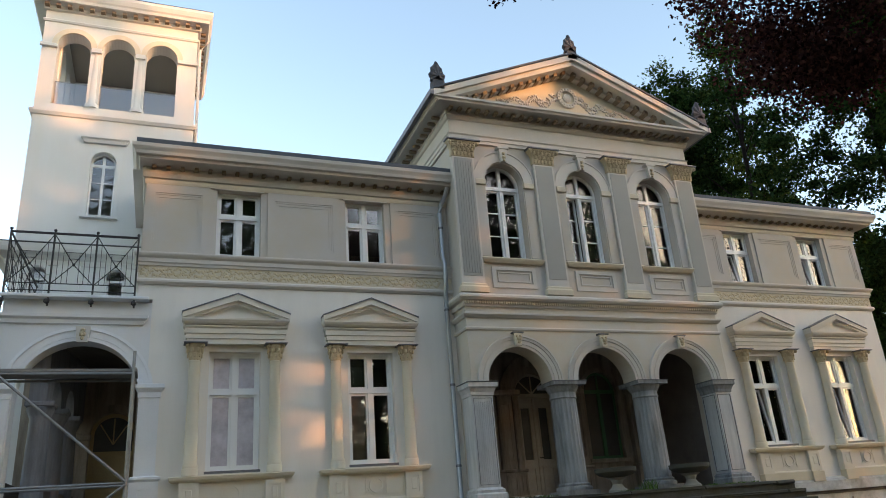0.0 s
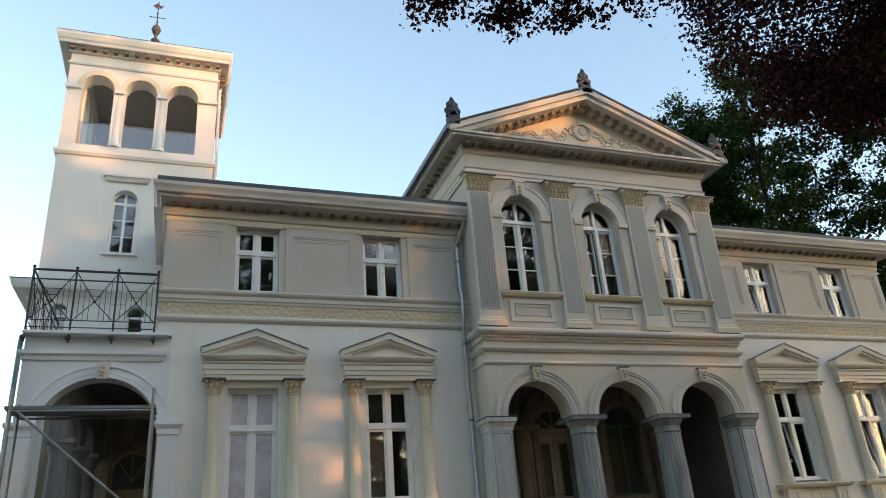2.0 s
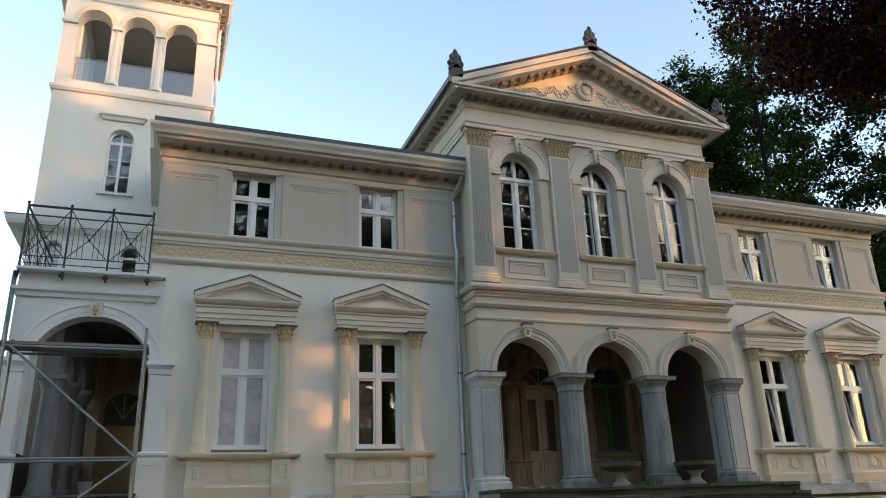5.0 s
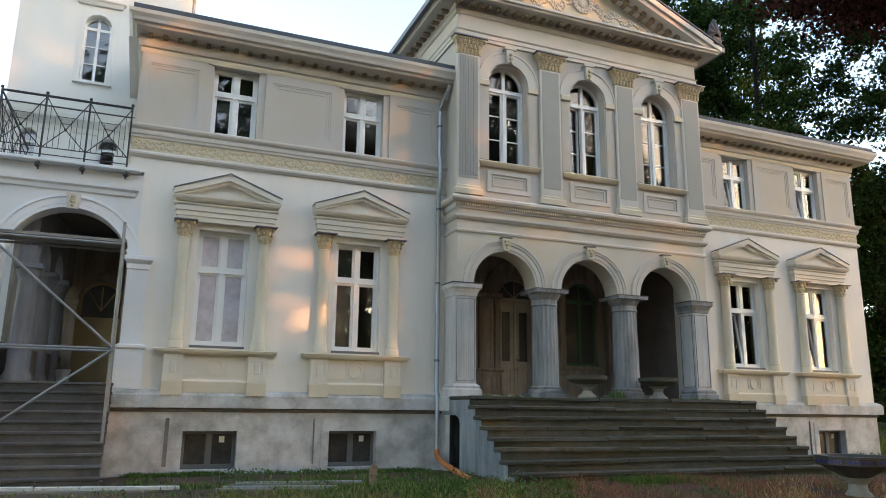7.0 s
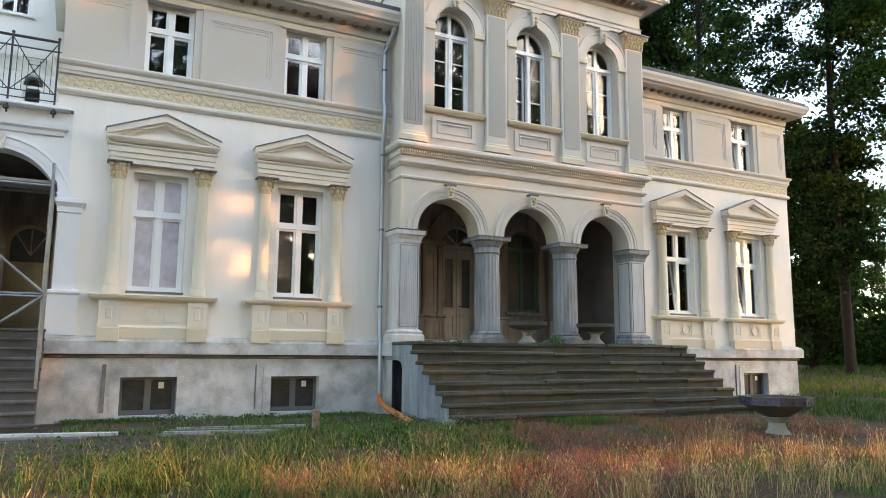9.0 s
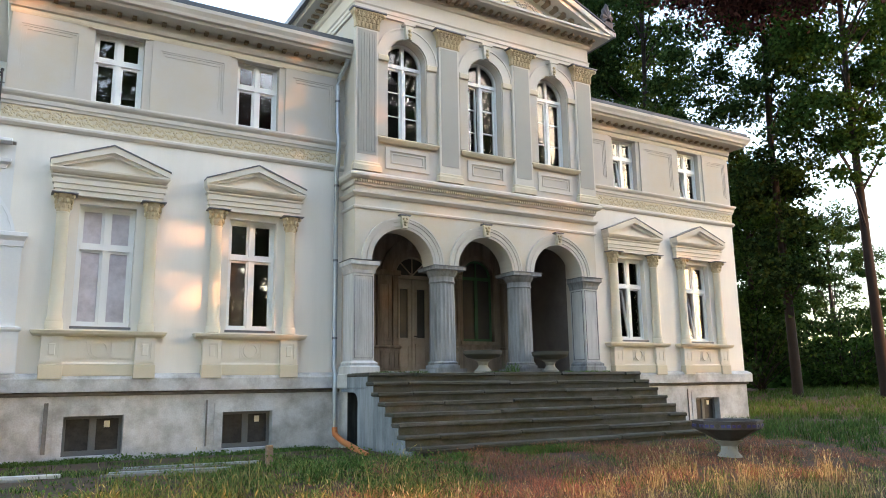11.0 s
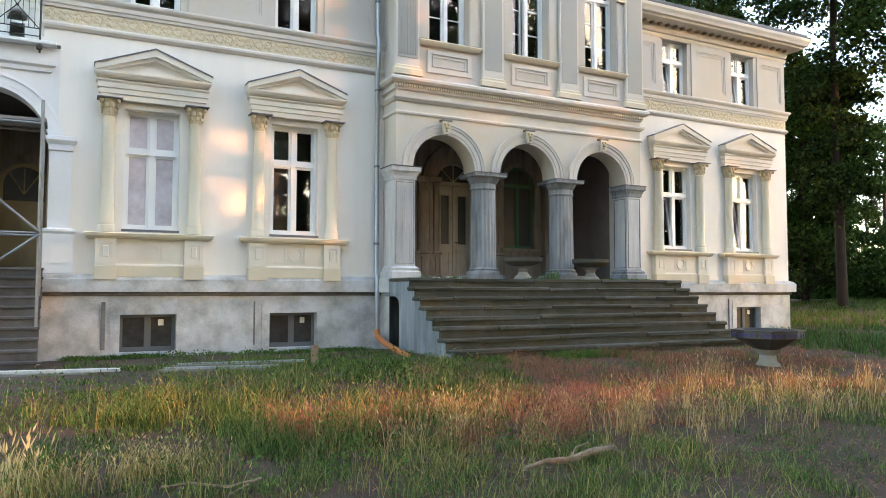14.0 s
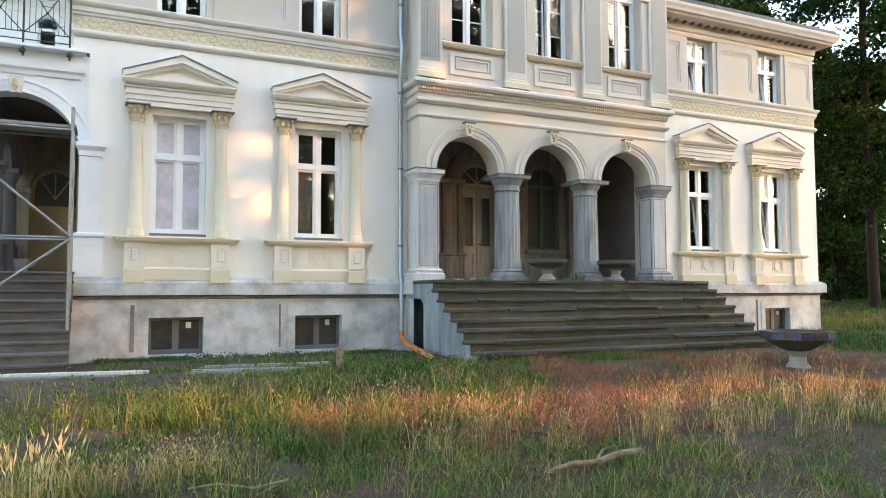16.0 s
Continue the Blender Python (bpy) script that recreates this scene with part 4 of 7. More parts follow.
for i, x in enumerate(WUP):
    arched_window(x, i == 1)
    bm = arc_band(x, ZUS, RU + 0.02, RU + 0.26, YB - 0.05, YB)
    arc_band(x, ZUS, RU + 0.26, RU + 0.30, YB - 0.07, YB, bm=bm)
    a = part("archivolt", bm, TRIM, house)
    for s in (-1, 1):
        part("impost", B(x + s * 0.64 - 0.14, x + s * 0.64 + 0.14, YB - 0.085, YB, ZUS - 0.14, ZUS - 0.002, bevel=0.012), YELLOW, a)
        part("jamb_strip", B(x + s * 0.64 - 0.12, x + s * 0.64 + 0.12, YB - 0.03, YB, ZU0 + 0.03, ZUS - 0.142), PLASTER_UP, a)
    bm = poly_xz([(x - 0.07, 9.20), (x + 0.07, 9.20), (x + 0.11, 9.54), (x - 0.11, 9.54)], YB - 0.15, YB - 0.02)
    k = part("keystone", bm, TRIM, a)
    bm = bmesh.new()
    for dz, s in ((9.31, 0.06), (9.41, 0.05), (9.24, 0.04)):
        bmesh.ops.create_icosphere(bm, subdivisions=1, radius=s, matrix=Matrix.Translation((x, YB - 0.155, dz)))
    part("keystone_relief", bm, OCHRE, a)
    part("keystone_cap", B(x - 0.15, x + 0.15, YB - 0.17, YB, 9.54, 9.60), TRIM, a)
    sill = [(-0.01, 6.60), (0.06, 6.61), (0.10, 6.66), (0.12, 6.70), (0.10, 6.725), (-0.01, 6.735)]
    part("sill_shelf", sweep([(x - 0.68, YB), (x - 0.68, YB - 0.01), (x + 0.68, YB - 0.01), (x + 0.68, YB)], sill), YELLOW, house)
    bm = slab(rect(x - 0.56, x + 0.56, 6.02, 6.52), [rect(x - 0.46, x + 0.46, 6.12, 6.44)], YB - 0.03, YB)
    slab(rect(x - 0.42, x + 0.42, 6.16, 6.40), [rect(x - 0.39, x + 0.39, 6.19, 6.37)], YB - 0.02, YB, bm)
    part("apron_panel", bm, TRIM, house)

PIL = [-3.19, -1.03, 1.13, 3.20]
for x in PIL:
    w = 0.28
    q = part("giant_pilaster", B(x - w, x + w, YB - 0.09, YB, 5.94, 9.32), TRIM, house, "tall fluted grey pilaster with pale edges")
    bm = B(x - w + 0.05, x + w - 0.05, YB - 0.10, YB - 0.09, 6.25, 9.20)
    sh = part("shaft_panel", bm, GREYPIL, q, "unpainted grey render shaft")
    for i in range(7 if x < -3 else 0):
        xx = x - w + 0.085 + i * (2 * w - 0.17) / 6
        part("fillet", B(xx - 0.016, xx + 0.016, YB - 0.112, YB - 0.10, 6.32, 9.14), GREYPIL, sh)
    part("base", sweep([(x - w, YB), (x - w, YB - 0.09), (x + w, YB - 0.09), (x + w, YB)], [(-0.01, 5.862), (0.06, 5.862), (0.06, 5.98), (0.03, 6.02), (0.03, 6.06), (-0.01, 6.09)]), YELLOW, q)
    cp = [(-0.005, 9.24), (0.02, 9.25), (0.025, 9.43), (0.06, 9.53), (0.12, 9.60), (0.12, 9.615), (-0.005, 9.62)]
    cb = sweep([(x - w, YB), (x - w, YB - 0.09), (x + w, YB - 0.09), (x + w, YB)], cp)
    rc = random.Random(int(x * 100))
    for row, (n, z, dy, ww) in enumerate(((6, 9.315, 0.035, w), (5, 9.415, 0.060, w), (6, 9.50, 0.085, w + 0.04))):
        for i in range(n):
            xx = x + ww * (2 * (i + 0.5) / n - 1)
            tilt = 0.25 + 0.12 * row
            m = Matrix.LocRotScale((xx, YB - 0.09 - dy, z), Euler((tilt, rc.uniform(-0.12, 0.12), 0)), (ww / n * 0.82, 0.022, 0.070))
            bmesh.ops.create_icosphere(cb, subdivisions=1, radius=1.0, matrix=m)
            m = Matrix.LocRotScale((xx, YB - 0.125 - dy, z + 0.060), Euler((0, 0, 0)), (ww / n * 0.5, 0.026, 0.018))
            bmesh.ops.create_icosphere(cb, subdivisions=1, radius=1.0, matrix=m)
    for s in (-1, 1):
        for k, (rr, d) in enumerate(((0.062, 0.0), (0.034, 0.02))):
            m = Matrix.LocRotScale((x + s * (w + 0.075), YB - 0.185 - d, 9.565), Euler((0, 0, -s * 0.7)), (rr, 0.03, rr))
            bmesh.ops.create_icosphere(cb, subdivisions=2, radius=1.0, matrix=m)
        tube([(x + s * 0.06, YB - 0.15, 9.50), (x + s * 0.16, YB - 0.17, 9.575), (x + s * (w + 0.05), YB - 0.19, 9.60)], 0.02, cb, 5, 0.012)
    part("capital", cb, OCHRE, q, "ochre acanthus capital")
    part("abacus", B(x - w - 0.15, x + w + 0.15, YB - 0.24, YB, 9.622, 9.655), FLASH, q)

FULL = [(-C, 7.5), (-C, YB), (C, YB), (C, 7.5)]
part("entablature", sweep(FULL, [(-0.01, 9.662), (0.05, 9.662), (0.05, 9.74), (0.07, 9.75), (0.07, 9.84), (0.10, 9.87), (0.06, 9.89), (0.05, 9.90), (0.05, 10.25), (0.09, 10.27), (0.13, 10.34), (-0.01, 10.35)]), TRIM, house)
OV = 0.55
part("main_cornice", sweep(FULL, [(-0.01, 10.352), (0.14, 10.352), (0.14, 10.47), (OV - 0.06, 10.49), (OV - 0.04, 10.53), (OV, 10.55), (OV, 10.61), (-0.01, 10.63)]), TRIM, house, "deep cornice on small brackets")
mb = part("cornice_bracket", B(-0.05, 0.05, YB - 0.34, YB - 0.14, 10.395, 10.475, bevel=0.02), MODIL, house, "ochre-brown scroll bracket")
nb = 30
for i in range(nb):
    o = mb if i == 0 else mb.copy()
    if i:
        scene.collection.objects.link(o)
    o.location = (-C - 0.05 + (2 * C + 0.1) * i / (nb - 1), 0, 0)
mbs = part("cornice_bracket", B(-C - 0.34, -C - 0.14, -0.05, 0.05, 10.395, 10.475, bevel=0.02), MODIL, house)
for i in range(24):
    o = mbs if i == 0 else mbs.copy()
    if i:
        scene.collection.objects.link(o)
    o.location = (0, YB + 0.28 + 0.30 * i, 0)

# pediment
ZT, ZA = 10.70, 12.37            # top of the raking cornice at its tips and at the apex
TX = C + OV + 0.02
slope = (ZA - ZT) / TX
part("tympanum", poly_xz([(-C, 10.63), (C, 10.63), (0, 10.63 + C * slope)], YB, YB + 0.3), YELLOW, house, "tympanum with relief of scrolls and a wreath")
part("tympanum", poly_xz([(-C, 10.63), (C, 10.63), (0, 10.63 + C * slope)], 7.2, 7.5), PLASTER, house)
for s in (-1, 1):
    e = s * TX
    bm = poly_xz([(e, ZT - 0.15), (e, ZT), (0, ZA), (0, ZA - 0.16)], YB - OV - 0.02, YB)
    poly_xz([(e - s * 0.12, ZT - 0.23), (e - s * 0.03, ZT - 0.15), (0, ZA - 0.158), (0, ZA - 0.30)], YB - OV + 0.05, YB, bm)
    poly_xz([(e - s * 0.45, ZT - 0.13), (e - s * 0.25, ZT - 0.17), (0, ZA - 0.28), (0, ZA - 0.38)], YB - 0.18, YB, bm)
    part("raking_cornice", bm, TRIM, house, "moulded raking cornice of the pediment")
    for i in range(13):
        x = s * (0.16 + i * 0.262)
        zz = ZA - 0.38 - slope * abs(x)
        bm = poly_xz([(x - 0.05, zz - 0.01 + s * slope * 0.05), (x + 0.05, zz - 0.01 - s * slope * 0.05), (x + 0.05, zz + 0.10 - s * slope * 0.05), (x - 0.05, zz + 0.10 + s * slope * 0.05)], YB - 0.30, YB - 0.02)
        part("raking_bracket", bm, MODIL, house)
    # roof planes and side eaves
    bm = bmesh.new()
    vs = [bm.verts.new(v) for v in ((e + s * 0.03, YB - OV - 0.04, ZT + 0.004), (0, YB - OV - 0.04, ZA + 0.015), (0, 8.0, ZA + 0.015), (e + s * 0.03, 8.0, ZT + 0.004),
                                    (e + s * 0.03, YB - OV - 0.04, ZT + 0.05), (0, YB - OV - 0.04, ZA + 0.065), (0, 8.0, ZA + 0.065), (e + s * 0.03, 8.0, ZT + 0.05))]
    for f in ((0, 3, 2, 1), (4, 5, 6, 7), (0, 1, 5, 4), (1, 2, 6, 5), (2, 3, 7, 6), (3, 0, 4, 7)):
        bm.faces.new([vs[i] for i in f])
    part("roof", bm, SLATE, house, "dark slate gable roof")
    part("gutter", B(min(e, e + s * 0.09), max(e, e + s * 0.09), YB - OV - 0.02, 7.9, ZT - 0.14, ZT - 0.002), FLASH, house, "dark metal eaves gutter")
# wreath and scroll relief
bm = arc_band(0, 11.36, 0.20, 0.30, YB - 0.07, YB, 0, 360, 20)
bmesh.ops.create_icosphere(bm, subdivisions=2, radius=0.11, matrix=Matrix.Translation((0, YB - 0.02, 11.36)) @ Matrix.Diagonal((1.2, 0.5, 1.3, 1)))
rnd = random.Random(11)
for s in (-1, 1):
    for i in range(80):
        u = i / 80
        x = s * (0.34 + 1.75 * u)
        amp = 0.22 * (1 - u) + 0.03
        z = 10.99 + amp * 0.9 + amp * 0.85 * math.sin(u * 19 + (0 if i % 2 else 1.4)) * (1 if i % 3 else 0.3)
        m = Matrix.LocRotScale((x, YB - 0.015, z), Euler((0, rnd.uniform(-1.5, 1.5), 0)), (rnd.uniform(0.05, 0.085) * (1.1 - 0.5 * u), 0.035, 0.03))
        bmesh.ops.create_icosphere(bm, subdivisions=1, radius=1.0, matrix=m)
for i in range(18):
    a = 2 * math.pi * i / 18
    m = Matrix.LocRotScale((0.25 * math.cos(a), YB - 0.065, 11.36 + 0.25 * math.sin(a)), Euler((0, -a, 0)), (0.045, 0.03, 0.035))
    bmesh.ops.create_icosphere(bm, subdivisions=1, radius=1.0, matrix=m)
part("tympanum_relief", bm, TRIM, house, "wreath and acanthus scroll relief")


def palmette(x, z, half=0.20, high=0.44):
    """A pointed palmette with ribbed lobes on a small block, made as one casting."""
    y0 = YB - OV
    bm = B(x - 0.14, x + 0.14, y0 - 0.02, y0 + 0.20, z - 0.24, z + 0.0)
    n = 36
    heart = [bm.verts.new((x, y0 + dy, z + 0.12)) for dy in (-0.03, 0.15)]
    rims = []
    for dy, k in ((0.02, 0.86), (0.06, 1.0), (0.12, 0.86)):
        row = []
        for i in range(n + 1):
            a = radians(-118 + 236 * i / n)
            lobe = k * (1.0 + 0.085 * math.cos(a * 9.0)) * (1.0 + 0.42 * max(0.0, math.cos(a)) ** 8)
            row.append(bm.verts.new((x + half * lobe * math.sin(a), y0 + dy + 0.012 * math.cos(a * 9.0) * (1 if dy > 0.05 else -1), z + 0.12 + (high - 0.14) * lobe * math.cos(a))))
        rims.append(row)
    for i in range(n):
        bm.faces.new((heart[0], rims[0][i], rims[0][i + 1]))
        bm.faces.new((heart[1], rims[2][i + 1], rims[2][i]))
        for r0, r1 in zip(rims, rims[1:]):
            bm.faces.new((r0[i], r1[i], r1[i + 1], r0[i + 1]))
    return part("acroterion", bm, PALMETTE, house, "dark palmette ornament")


palmette(0, ZA + 0.10)
palmette(-TX + 0.14, ZT + 0.27)
palmette(TX - 0.14, ZT + 0.27)

# rain pipe beside the central block
pipe = part("downpipe", tube([(-3.50, -0.40, 8.58), (-3.52, -0.30, 8.42), (-3.60, -0.14, 8.20), (-3.63, -0.12, 8.0), (-3.63, -0.12, 6.9), (-3.63, -0.20, 6.75), (-3.63, -0.20, 6.15), (-3.63, -0.12, 6.0), (-3.63, -0.12, 1.6), (-3.64, -0.22, 1.45), (-3.64, -0.22, 0.30)], 0.052, seg=10), ZINC, house, "zinc downpipe with clips", smooth=True)
for z in (7.6, 5.6, 3.9, 2.2):
    part("pipe_clip", lathe([(0.058, z), (0.062, z + 0.015), (0.058, z + 0.05)], (-3.63, -0.12, 0), 10), FLASH, pipe)

# ---- entrance steps before the arcade
stairs = empty("front_staircase", (0, -2.4, 0))
tagged(stairs, "broad worn stone staircase with grass at its foot", "stairs")
SW, SY, RISE, GO = 3.6, -1.86, 0.185, 0.265


def local(ob, thing):
    ob.matrix_parent_inverse = Matrix.Translation(-Vector(thing.location))
    return ob


def spart(name, bm, material, thing, label="", smooth=False):
    """A part given in world coordinates under a thing that stands elsewhere."""
    return local(part(name, bm, material, thing, label, smooth), thing)


rnd = random.Random(5)
for k in range(9):
    z1 = FL - k * RISE
    y0 = SY - k * GO
    back = YB - 0.12 if k == 0 else y0 + GO + 0.06
    cuts = [-SW - 0.03 + (rnd.uniform(-0.04, 0.02) if k else 0)] + sorted(-SW + 2 * SW * (q + rnd.uniform(0.25, 0.75)) / 4 for q in range(4)) + [SW]
    for xa, xb in zip(cuts, cuts[1:]):
        dz = rnd.uniform(-0.014, 0.008)
        bm = B(xa + 0.004, xb - 0.004, y0 - 0.025 + rnd.uniform(-0.028, 0.02), back, z1 - 0.075 + dz, z1 + dz, bevel=0.018)
        for v in bm.verts:
            v.co += Vector((0, rnd.uniform(-0.012, 0.012), rnd.uniform(-0.007, 0.005)))
        spart("step", bm, STEPSTONE, stairs, "worn mossy sandstone tread")
    spart("riser", B(-SW - 0.012, SW + 0.012, y0 + 0.02, back, z1 - RISE - (0.25 if k == 8 else 0.03), z1 - 0.071), STEPSTONE, stairs)
# left flank with an arched niche, right flank plain
def flank(x, niche):
    tmp = [(-0.50, 1.08), (-1.14, 1.08), (-1.26, 1.05), (-1.33, 0.99), (-1.36, 0.90), (-1.36, -0.3)] if niche else [(YB - 0.12, -0.3)]
    tmp = tmp[::-1] + [(-0.50 if niche else YB - 0.12, 1.155), (SY + 0.05, 1.155)] if niche else tmp + [(YB - 0.12, FL - 0.075), (SY + 0.05, FL - 0.075)]
    if niche:
        tmp += [(SY + 0.05, FL - 0.075)]
    for k in range(1, 9):
        tmp += [(SY - (k - 1) * GO + 0.045, FL - k * RISE - 0.075), (SY - k * GO + 0.05, FL - k * RISE - 0.075)]
    tmp += [(SY - 8 * GO + 0.05, -0.3)]
    b2 = slab(tmp, [], 0.0, 0.14)
    for v in b2.verts:
        v.co = Vector((x + v.co.y, v.co.x, v.co.z))
    return b2


# the shade inside the niche is put into this near-black colour
NICHEDARK = mat("shade_dark_niche_stone", (0.022, 0.025, 0.026), 0.95, 0.35, 3.0, 40, 0.4, (0.06, 0.065, 0.066), 0.6, 4.0, streak=True)
spart("flank_wall", flank(-SW - 0.02, True), FLANK, stairs, "blue-grey rendered stair flank with arched niche")
spart("flank_wall", flank(SW - 0.12, False), FLANK, stairs)
spart("flank_wall", B(-SW - 0.02, -3.10, SY + 0.05, YB - 0.122, 1.158, FL - 0.078), FLANK, stairs)
spart("niche_back", B(-3.20, -3.102, -1.42, -0.502, -0.3, 1.15), NICHEDARK, stairs, "back of the niche, its shade put into the colour")
spart("niche_side", B(-3.475, -3.202, -0.54, -0.503, -0.3, 1.15), NICHEDARK, stairs)
spart("niche_side", B(-SW + 0.122, -3.202, -1.46, -1.365, -0.3, 1.15), NICHEDARK, stairs)

# ---- side entrance porch with terrace, beside the wing
AC = -10.98
PC, AR, ASP = -11.03, 1.05, 3.79        # its arch: middle, radius, springing
porch = empty("side_porch", (AC, 0, 0))
tagged(porch, "white arched side porch under a railed terrace", "porch")
PLASTER_W = mat("whitish_porch_plaster", (0.69, 0.69, 0.69), 0.9, 0.05, 0.9, 60, 0.06, (0.60, 0.57, 0.50), 0.3, 0.6, streak=True)
# darker copy of the weathered column grey, with the porch's shade put in
SIDECOL = mat("shaded_grey_weathered_stone", (0.21, 0.215, 0.235), 0.9, 0.12, 3.0, 50, 0.25, (0.12, 0.12, 0.13), 0.7, 2.6, streak=True)
out_l = [(AX0, -0.3), (PC - AR, -0.3), *[(PC - AR * math.cos(math.pi * i / 24), ASP + AR * math.sin(math.pi * i / 24)) for i in range(25)], (PC + AR, -0.3), (AX1, -0.3), (AX1, 5.63), (AX0, 5.63)]
spart("arch_wall", slab(out_l, [], 0.0, 0.42), PLASTER_W, porch)
bm = arc_band(PC, ASP, AR, AR + 0.20, -0.035, 0.0)
arc_band(PC, ASP, AR + 0.20, AR + 0.26, -0.06, 0.0, bm=bm)
arc_band(PC, ASP, AR + 0.07, AR + 0.09, -0.045, 0.0, bm=bm)
spart("archivolt", bm, WHITEPAINT, porch)
k = spart("keystone", poly_xz([(PC - 0.09, 4.80), (PC + 0.09, 4.80), (PC + 0.13, 5.10), (PC - 0.13, 5.10)], -0.11, -0.02), TRIM, porch)
bm = bmesh.new()
for dz, s in ((4.95, 0.065), (5.02, 0.05), (4.87, 0.04)):
    bmesh.ops.create_icosphere(bm, subdivisions=1, radius=s, matrix=Matrix.Translation((PC, -0.115, dz)))
spart("keystone_relief", bm, OCHRE, porch)
for s in (-1, 1):
    xc = PC + s * 1.25
    q = spart("pilaster", B(xc - 0.19, xc + 0.17, -0.05, 0.0, 1.50, 3.90), WHITEPAINT, porch, "white primed pilaster")
    pr = [(xc - 0.19, 0), (xc - 0.19, -0.05), (xc + 0.17, -0.05), (xc + 0.17, 0)]
    spart("pilaster_capital", sweep(pr, [(-0.01, 3.74), (0.02, 3.75), (0.03, 3.85), (0.08, 3.93), (0.08, 4.0), (-0.01, 4.02)]), WHITEPAINT, porch)
    spart("pilaster_pedestal", sweep(pr, [(-0.01, 1.50), (0.07, 1.50), (0.07, 2.22), (0.10, 2.26), (0.10, 2.30), (0.0, 2.33), (-0.01, 2.33)]), WHITEPAINT, porch)
    spart("pedestal_relief", slab(rect(xc - 0.15, xc + 0.13, 1.68, 2.12), [rect(xc - 0.11, xc + 0.09, 1.72, 2.08)], -0.135, -0.12), WHITEPAINT, porch)
    spart("plinth_block", B(xc - 0.26, xc + 0.24, -0.14, 0.0, 1.16 if s > 0 else -0.3, 1.49, bevel=0.02), PLINTH, porch)
spart("cornice", sweep([(AX0 + 0.02, 0.3), (AX0 + 0.02, 0), (-10.02, 0), (-10.02, 0.01)], [(-0.01, 5.16), (0.04, 5.17), (0.06, 5.24), (0.11, 5.28), (0.12, 5.34), (-0.01, 5.37)]), WHITEPAINT, porch)
PD = 3.5
spart("terrace_slab", B(AX0 - 0.04, AX1 - 0.06, -0.20, PD, 5.64, 5.70, bevel=0.01), WHITEPAINT, porch, "thin pale terrace slab")
# ceiling colour holds the side porch's shade
spart("porch_ceiling", B(AX0, AX1, 0.42, PD, 5.0, 5.1), SHADESTONE, porch)
spart("porch_floor", B(PC - AR + 0.001, PC + AR - 0.001, 0.002, 0.42, -0.3, 1.60), SHADESTONE, porch, "stone porch floor")
spart("porch_floor", B(AX0, AX1, 0.421, PD, -0.3, 1.60), SHADESTONE, porch, "stone porch floor")
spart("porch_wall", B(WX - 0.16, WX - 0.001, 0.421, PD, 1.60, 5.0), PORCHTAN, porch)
spart("outer_wall", B(AX0, AX0 + 0.15, 0.421, PD, 1.60, 2.45), SHADESTONE, porch)
out_a = [(0.421, 3.80)]
for cy in (1.09, 2.09):
    out_a += [(cy - 0.33 * math.cos(math.pi * i / 14), 3.80 + 0.48 * math.sin(math.pi * i / 14)) for i in range(15)]
out_a += [(PD - 0.21, 3.80), (PD - 0.21, 5.0), (0.421, 5.0)]
ow = slab(out_a, [], 0.0, 0.3)
for v in ow.verts:
    v.co = Vector((-11.85 + v.co.y + 0.14 * (v.co.x - 0.6), v.co.x, v.co.z))
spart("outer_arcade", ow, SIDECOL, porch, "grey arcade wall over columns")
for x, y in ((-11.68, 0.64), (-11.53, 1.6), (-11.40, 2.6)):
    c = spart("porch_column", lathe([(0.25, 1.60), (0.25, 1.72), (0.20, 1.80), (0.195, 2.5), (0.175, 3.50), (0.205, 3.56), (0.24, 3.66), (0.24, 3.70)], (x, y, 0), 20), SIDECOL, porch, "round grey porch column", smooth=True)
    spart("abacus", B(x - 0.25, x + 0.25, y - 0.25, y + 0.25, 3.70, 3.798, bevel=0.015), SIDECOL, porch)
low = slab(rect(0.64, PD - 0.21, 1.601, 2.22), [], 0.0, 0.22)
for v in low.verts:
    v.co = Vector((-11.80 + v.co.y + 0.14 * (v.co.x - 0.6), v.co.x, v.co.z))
spart("parapet", low, SHADESTONE, porch, "stone parapet between the columns, shade put into its colour")
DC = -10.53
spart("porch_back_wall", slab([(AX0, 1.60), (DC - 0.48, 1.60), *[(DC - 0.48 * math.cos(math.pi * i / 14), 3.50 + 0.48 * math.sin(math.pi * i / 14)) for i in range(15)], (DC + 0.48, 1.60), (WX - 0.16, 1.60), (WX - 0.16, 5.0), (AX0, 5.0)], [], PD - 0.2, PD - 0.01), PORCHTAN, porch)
bm = slab(arched(DC, 0.48, 1.60, 3.50), [arched(DC, 0.40, 3.15, 3.50)], PD - 0.10, PD - 0.04)
for s in (-1, 1):
    for z0, z1 in ((1.72, 2.28), (2.37, 3.05)):
        slab(rect(DC + s * 0.22 - 0.17, DC + s * 0.22 + 0.17, z0, z1), [rect(DC + s * 0.22 - 0.13, DC + s * 0.22 + 0.13, z0 + 0.04, z1 - 0.04)], PD - 0.12, PD - 0.10, bm)
spart("porch_door", bm, BROWNDOOR, porch, "ochre-brown panelled double door with fanlight")
spart("fanlight", poly_xz(arched(DC, 0.40, 3.15, 3.50), PD - 0.08, PD - 0.07), DULLPANE, porch)
for i in range(1, 4):
    a = math.pi * i / 4
    spart("fanlight_bar", tube([(DC, PD - 0.095, 3.30), (DC + 0.41 * math.cos(a), PD - 0.095, 3.46 + 0.41 * math.sin(a))], 0.016, seg=5), BROWNDOOR, porch)
spart("door_arch", arc_band(DC, 3.50, 0.49, 0.66, PD - 0.28, PD - 0.2), PORCHTAN, porch)
